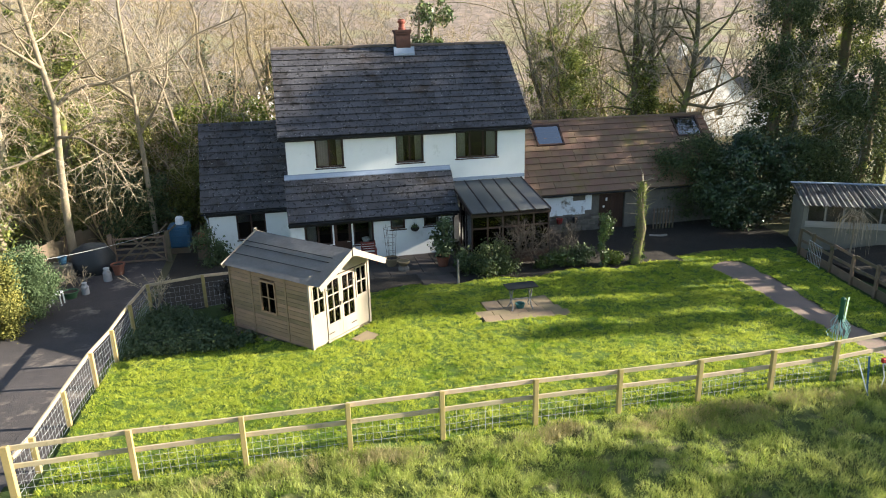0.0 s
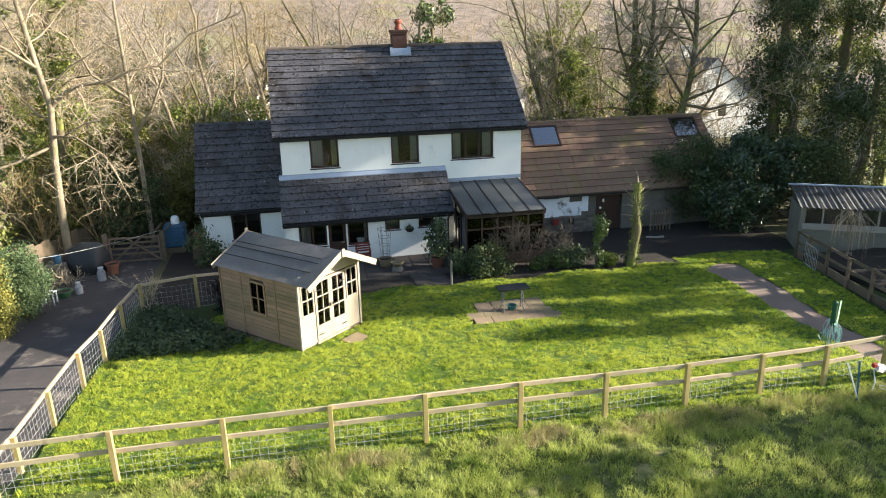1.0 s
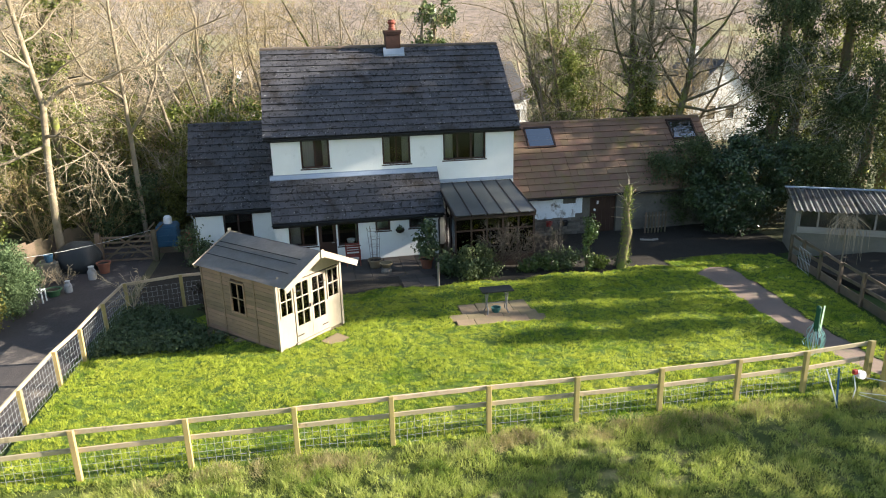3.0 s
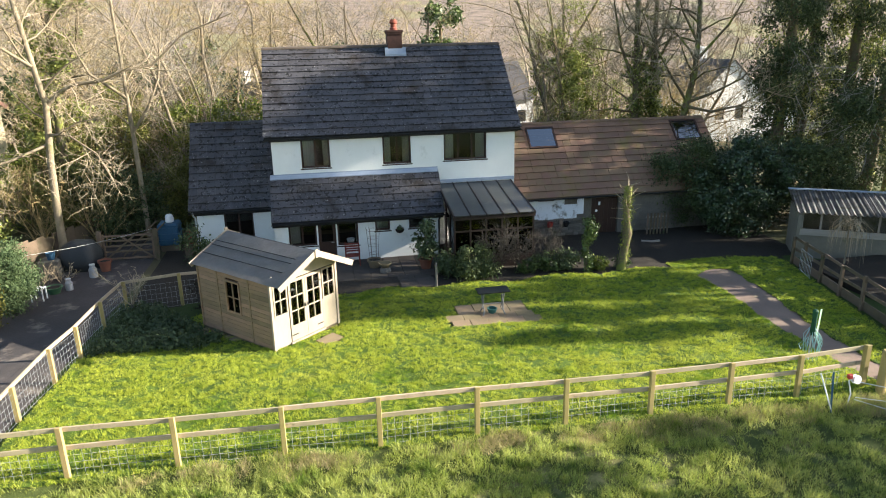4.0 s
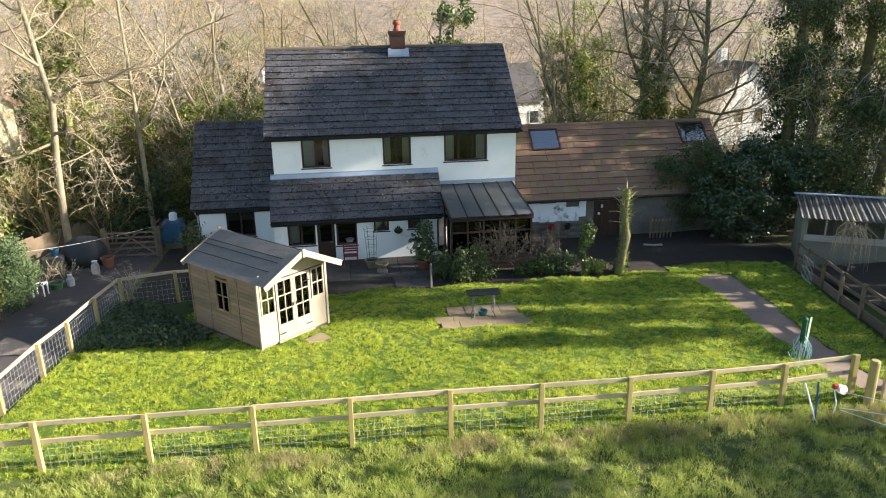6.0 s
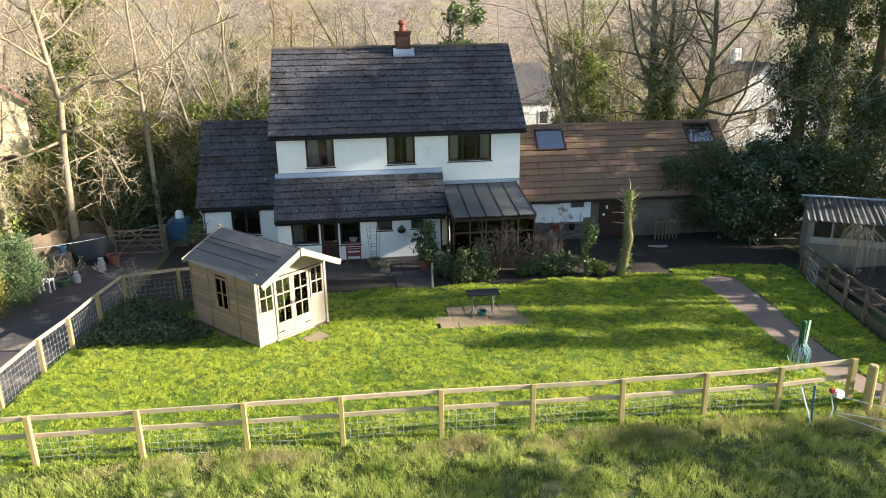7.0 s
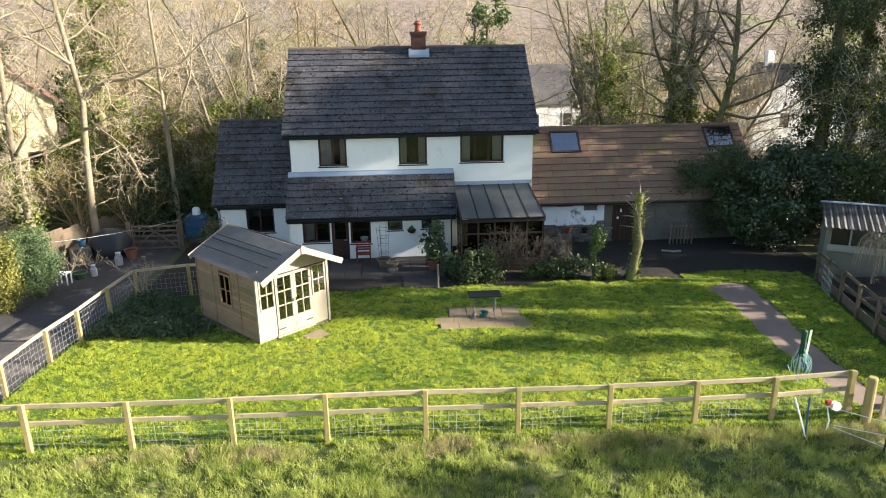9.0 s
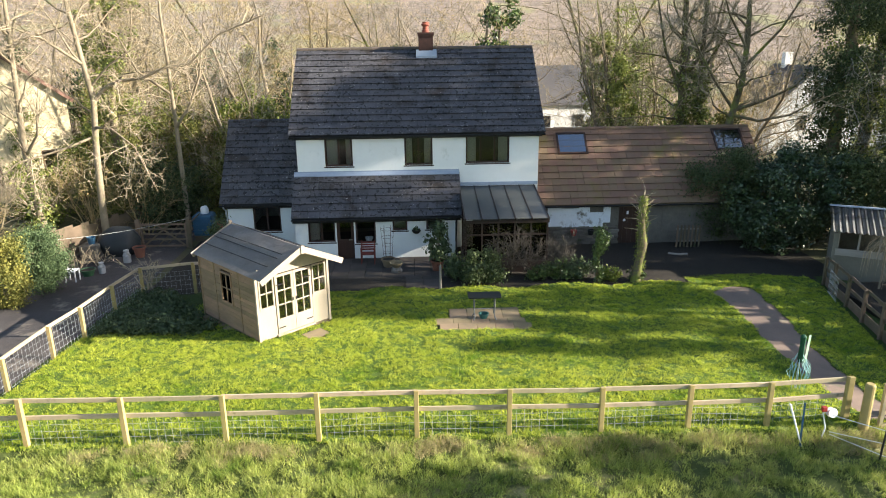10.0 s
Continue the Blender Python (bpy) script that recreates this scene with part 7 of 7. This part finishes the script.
gp = thing("gate_post", "thick round timber gate post", "post", (13.62, -14.95, 0.5))
part("post", lathe([(0.10, 0.3), (0.095, 1.55), (0.075, 1.585)], 14, (13.62, -14.98, 0)), M_fencepost, gp)
bar_gate("new timber field gate beside the path", (13.98, -14.95), (16.6, -14.75), 0.55, M_fence, 5, 1.0)
solo("gate_post", lathe([(0.1, 0.3), (0.1, 1.5), (0.07, 1.53)], 14, (16.8, -14.7, 0)), M_fencepost, "round timber post at the gate's far end", "post")
ex, ey = 12.15, -15.35
ez0 = g(ex, ey)
for k, (dx0, dx1, mt, lab) in enumerate(((-0.22, 0.02, M_white_pl, "white plastic fence stake leaning on the rails"), (0.08, -0.02, M_blue, "blue plastic fence stake leaning on the rails"))):
    solo("stake", beam_bm((ex + dx1, ey, ez0), (ex + dx0, ey + 0.2, ez0 + 0.85), 0.035, 0.025), mt, lab, "stake", "plastic stakes")
reel = thing("fence_reel", "white and red electric fence reel by the gate", "reel", (12.75, -15.2, ez0))
bm = lathe([(0.095, -0.05), (0.095, -0.035), (0.05, -0.03), (0.05, 0.03), (0.095, 0.035), (0.095, 0.05)], 16)
bmesh.ops.transform(bm, matrix=pose(12.8, -15.15, ez0 + 0.62, 75, 20, 0), verts=bm.verts)
part("spool", bm, M_white_pl, reel)
part("handle", boxes((12.58, 12.68, -15.2, -15.12, ez0 + 0.66, ez0 + 0.76), bevel=0.01), M_red, reel)
part("stand", tube(bmesh.new(), [(12.62, -15.2, ez0 - 0.03), (12.7, -15.18, ez0 + 0.3), (12.62, -15.16, ez0 + 0.62), (12.78, -15.15, ez0 + 0.62)], 0.014, 6), M_white_pl, reel)
for k, (h0, h1) in enumerate(((0.62, 0.72), (0.25, 0.45), (0.2, 0.2))):
    bm = tube(bmesh.new(), [(12.75, -15.25, ez0 + h0), (13.35, -15.95, g(13.3, -16) + h1), (14.6, -17.4, g(14.6, -17.4) + h1)], 0.008, 4)
    solo("electric_tape", bm, M_white_pl, "white electric fence tape", "tape", "electric fence tapes")
solo("stake", tube(bmesh.new(), [(13.25, -16.05, g(13.2, -16) - 0.05), (13.36, -15.95, g(13.3, -16) + 0.85)], 0.018, 6), M_blackplastic, "black plastic electric fence stake in the field", "stake")

# ---- grass ----
def lawn_z(x, y):
    return gz(x, y) - 0.005 + 0.085 * tufts(x, y) * np.clip((-4.2 - y) / 0.8, 0.3, 1)


def field_z(x, y):
    k = np.clip((-14.95 - y) / 0.7, 0, 1)
    return gz(x, y) + (0.03 + 0.27 * k) * (tufts(x * 0.85, y * 0.85) - 0.25)


def turf(name, xs, ys, height, keep, material, label):
    """A sheet of uneven turf over the ground."""
    X, Y = np.meshgrid(xs, ys)
    v = np.stack([X, Y, height(X, Y)], -1).reshape(-1, 3)
    w = len(xs)
    i, j = np.meshgrid(np.arange(w - 1), np.arange(len(ys) - 1))
    a = (j * w + i).ravel()
    f = np.stack([a, a + 1, a + w + 1, a + w], 1)
    c = v[f].mean(1)
    f = f[keep(c[:, 0], c[:, 1])]
    tagged(new(name, array_mesh(name, v, f, material, True)), label, "turf", kind="structure")


def blades(seed, n, xr, yr, hr, wd, keep, height, per=5, spread=0.05, lean=0.6, clump=0.0, size=0.3, gap=0.3):
    """Grass blades in tufts over the turf where keep(x, y) holds, longer on its humps."""
    rg = np.random.default_rng(seed)
    x, y = rg.uniform(*xr, n), rg.uniform(*yr, n)
    ok = keep(x, y)
    x, y = x[ok], y[ok]
    k = 0.55 * lattice(x, y * 1.25, size, 11) + 0.45 * lattice(x, y * 1.25, size * 0.45, 12)
    ok = k > gap + 0.10 * rg.random(len(x))
    x, y, k = x[ok], y[ok], k[ok]
    hs = (1 - clump) + clump * np.clip((k - gap) * 3.6, 0.15, 1.6)
    m = len(x) * per
    X, Y = np.repeat(x, per) + rg.normal(0, spread, m), np.repeat(y, per) + rg.normal(0, spread, m)
    Hh = rg.uniform(*hr, m) * np.repeat(hs, per)
    Z = height(X, Y) - 0.008
    a = rg.uniform(0, 6.28, m)
    la, lr = np.repeat(rg.uniform(0, 6.28, len(x)), per) + rg.normal(0, 0.9, m), rg.uniform(0.2, lean, m)
    w = wd * rg.uniform(0.7, 1.4, m)
    bx, by = np.cos(a) * w, np.sin(a) * w
    tx, ty = np.cos(la) * lr * Hh, np.sin(la) * lr * Hh
    V = np.stack([np.stack([X - bx, Y - by, Z], 1), np.stack([X + bx, Y + by, Z], 1), np.stack([X + tx, Y + ty, Z + Hh * np.sqrt(np.clip(1 - lr * lr * 0.7, 0.2, 1))], 1)], 1).reshape(-1, 3)
    return V, np.arange(3 * m).reshape(-1, 3)


def sh_inside(x, y):
    dx, dy = x - 0.428, y + 9.61
    c, s = math.cos(radians(43.5)), math.sin(radians(43.5))
    u, v = dx * c + dy * s, -dx * s + dy * c
    return (u > -0.02) & (u < W + 0.02) & (v > -0.02) & (v < D)


def on_lawn(x, y):
    left = np.where(y < -9, -4.6, -4.6 + np.clip((y + 9) * 0.9, 0, 4))
    patio = (x > 5.2) & (x < np.where(y > -8.14, 7.74, 7.86)) & (y > -9.05) & (y < -7.25) & ~((x < 5.6) & (y > -8.15))
    steps = (x > 4.25) & (x < 5.55) & (y > -5.05)
    slab = (np.abs(x - 1.86) < 0.3) & (np.abs(y + 9.12) < 0.3)
    ivy = (x < -1.0) & (y > -8.7) & (x < -2.3 + 0.75 * (-6.8 - y))
    top = np.where(x < 14, -5.02 + 0.2 * np.sin(x * 2.1), -4.4 + 0.3 * np.sin(x * 1.3))
    right = 18.1 - 0.28 * (-6 - y)
    return (x > left) & (x < right) & (y < top) & (y > -15.0) & ~patio & ~steps & ~slab & ~ivy & ~sh_inside(x, y) & ~path_keep(x, y)


def in_field(x, y):
    return (x > -5.2) | (y < -15.5)


turf("lawn", np.arange(-4.7, 18.3, 0.075), np.arange(-15.0, -4.2, 0.075), lawn_z, on_lawn, M_turf, "bright uneven mossy lawn turf")
turf("pasture", np.arange(-9, 19, 0.085), np.arange(-22, -14.9, 0.085), field_z, in_field, M_rough_turf, "rough tussocky pasture turf")
v, f = blades(301, 150000, (-4.7, 18.2), (-15.0, -4.2), (0.025, 0.075), 0.0052, on_lawn, lawn_z, per=5, spread=0.022, lean=0.97, clump=0.85, size=0.19, gap=0.20)
tagged(new("lawn_grass", array_mesh("lawn_grass", v, f, M_lawn)), "bright green short lawn grass", "grass", kind="stuff")
v, f = blades(302, 62000, (-9, 19), (-21.5, -15.0), (0.06, 0.19), 0.006, in_field, field_z, per=6, spread=0.03, lean=0.97, clump=0.9, size=0.42, gap=0.24)
tagged(new("field_grass", array_mesh("field_grass", v, f, M_field)), "rough tufted pasture grass", "grass", kind="stuff")
v, f = blades(303, 17000, (-4.6, 14), (-15.75, -14.95), (0.07, 0.2), 0.0045, lambda x, y: 2.6 * lattice(x, y, 0.7, 8) + 1.6 * lattice(x, y, 0.25, 9) - 2.2 * np.abs(y + 15.25) > 2.2 - 0.45 * (x > 4), field_z, per=4, spread=0.05, lean=0.97)
tagged(new("dead_grass", array_mesh("dead_grass", v, f, M_straw)), "dead straw grass along the fence foot", "grass", kind="stuff")
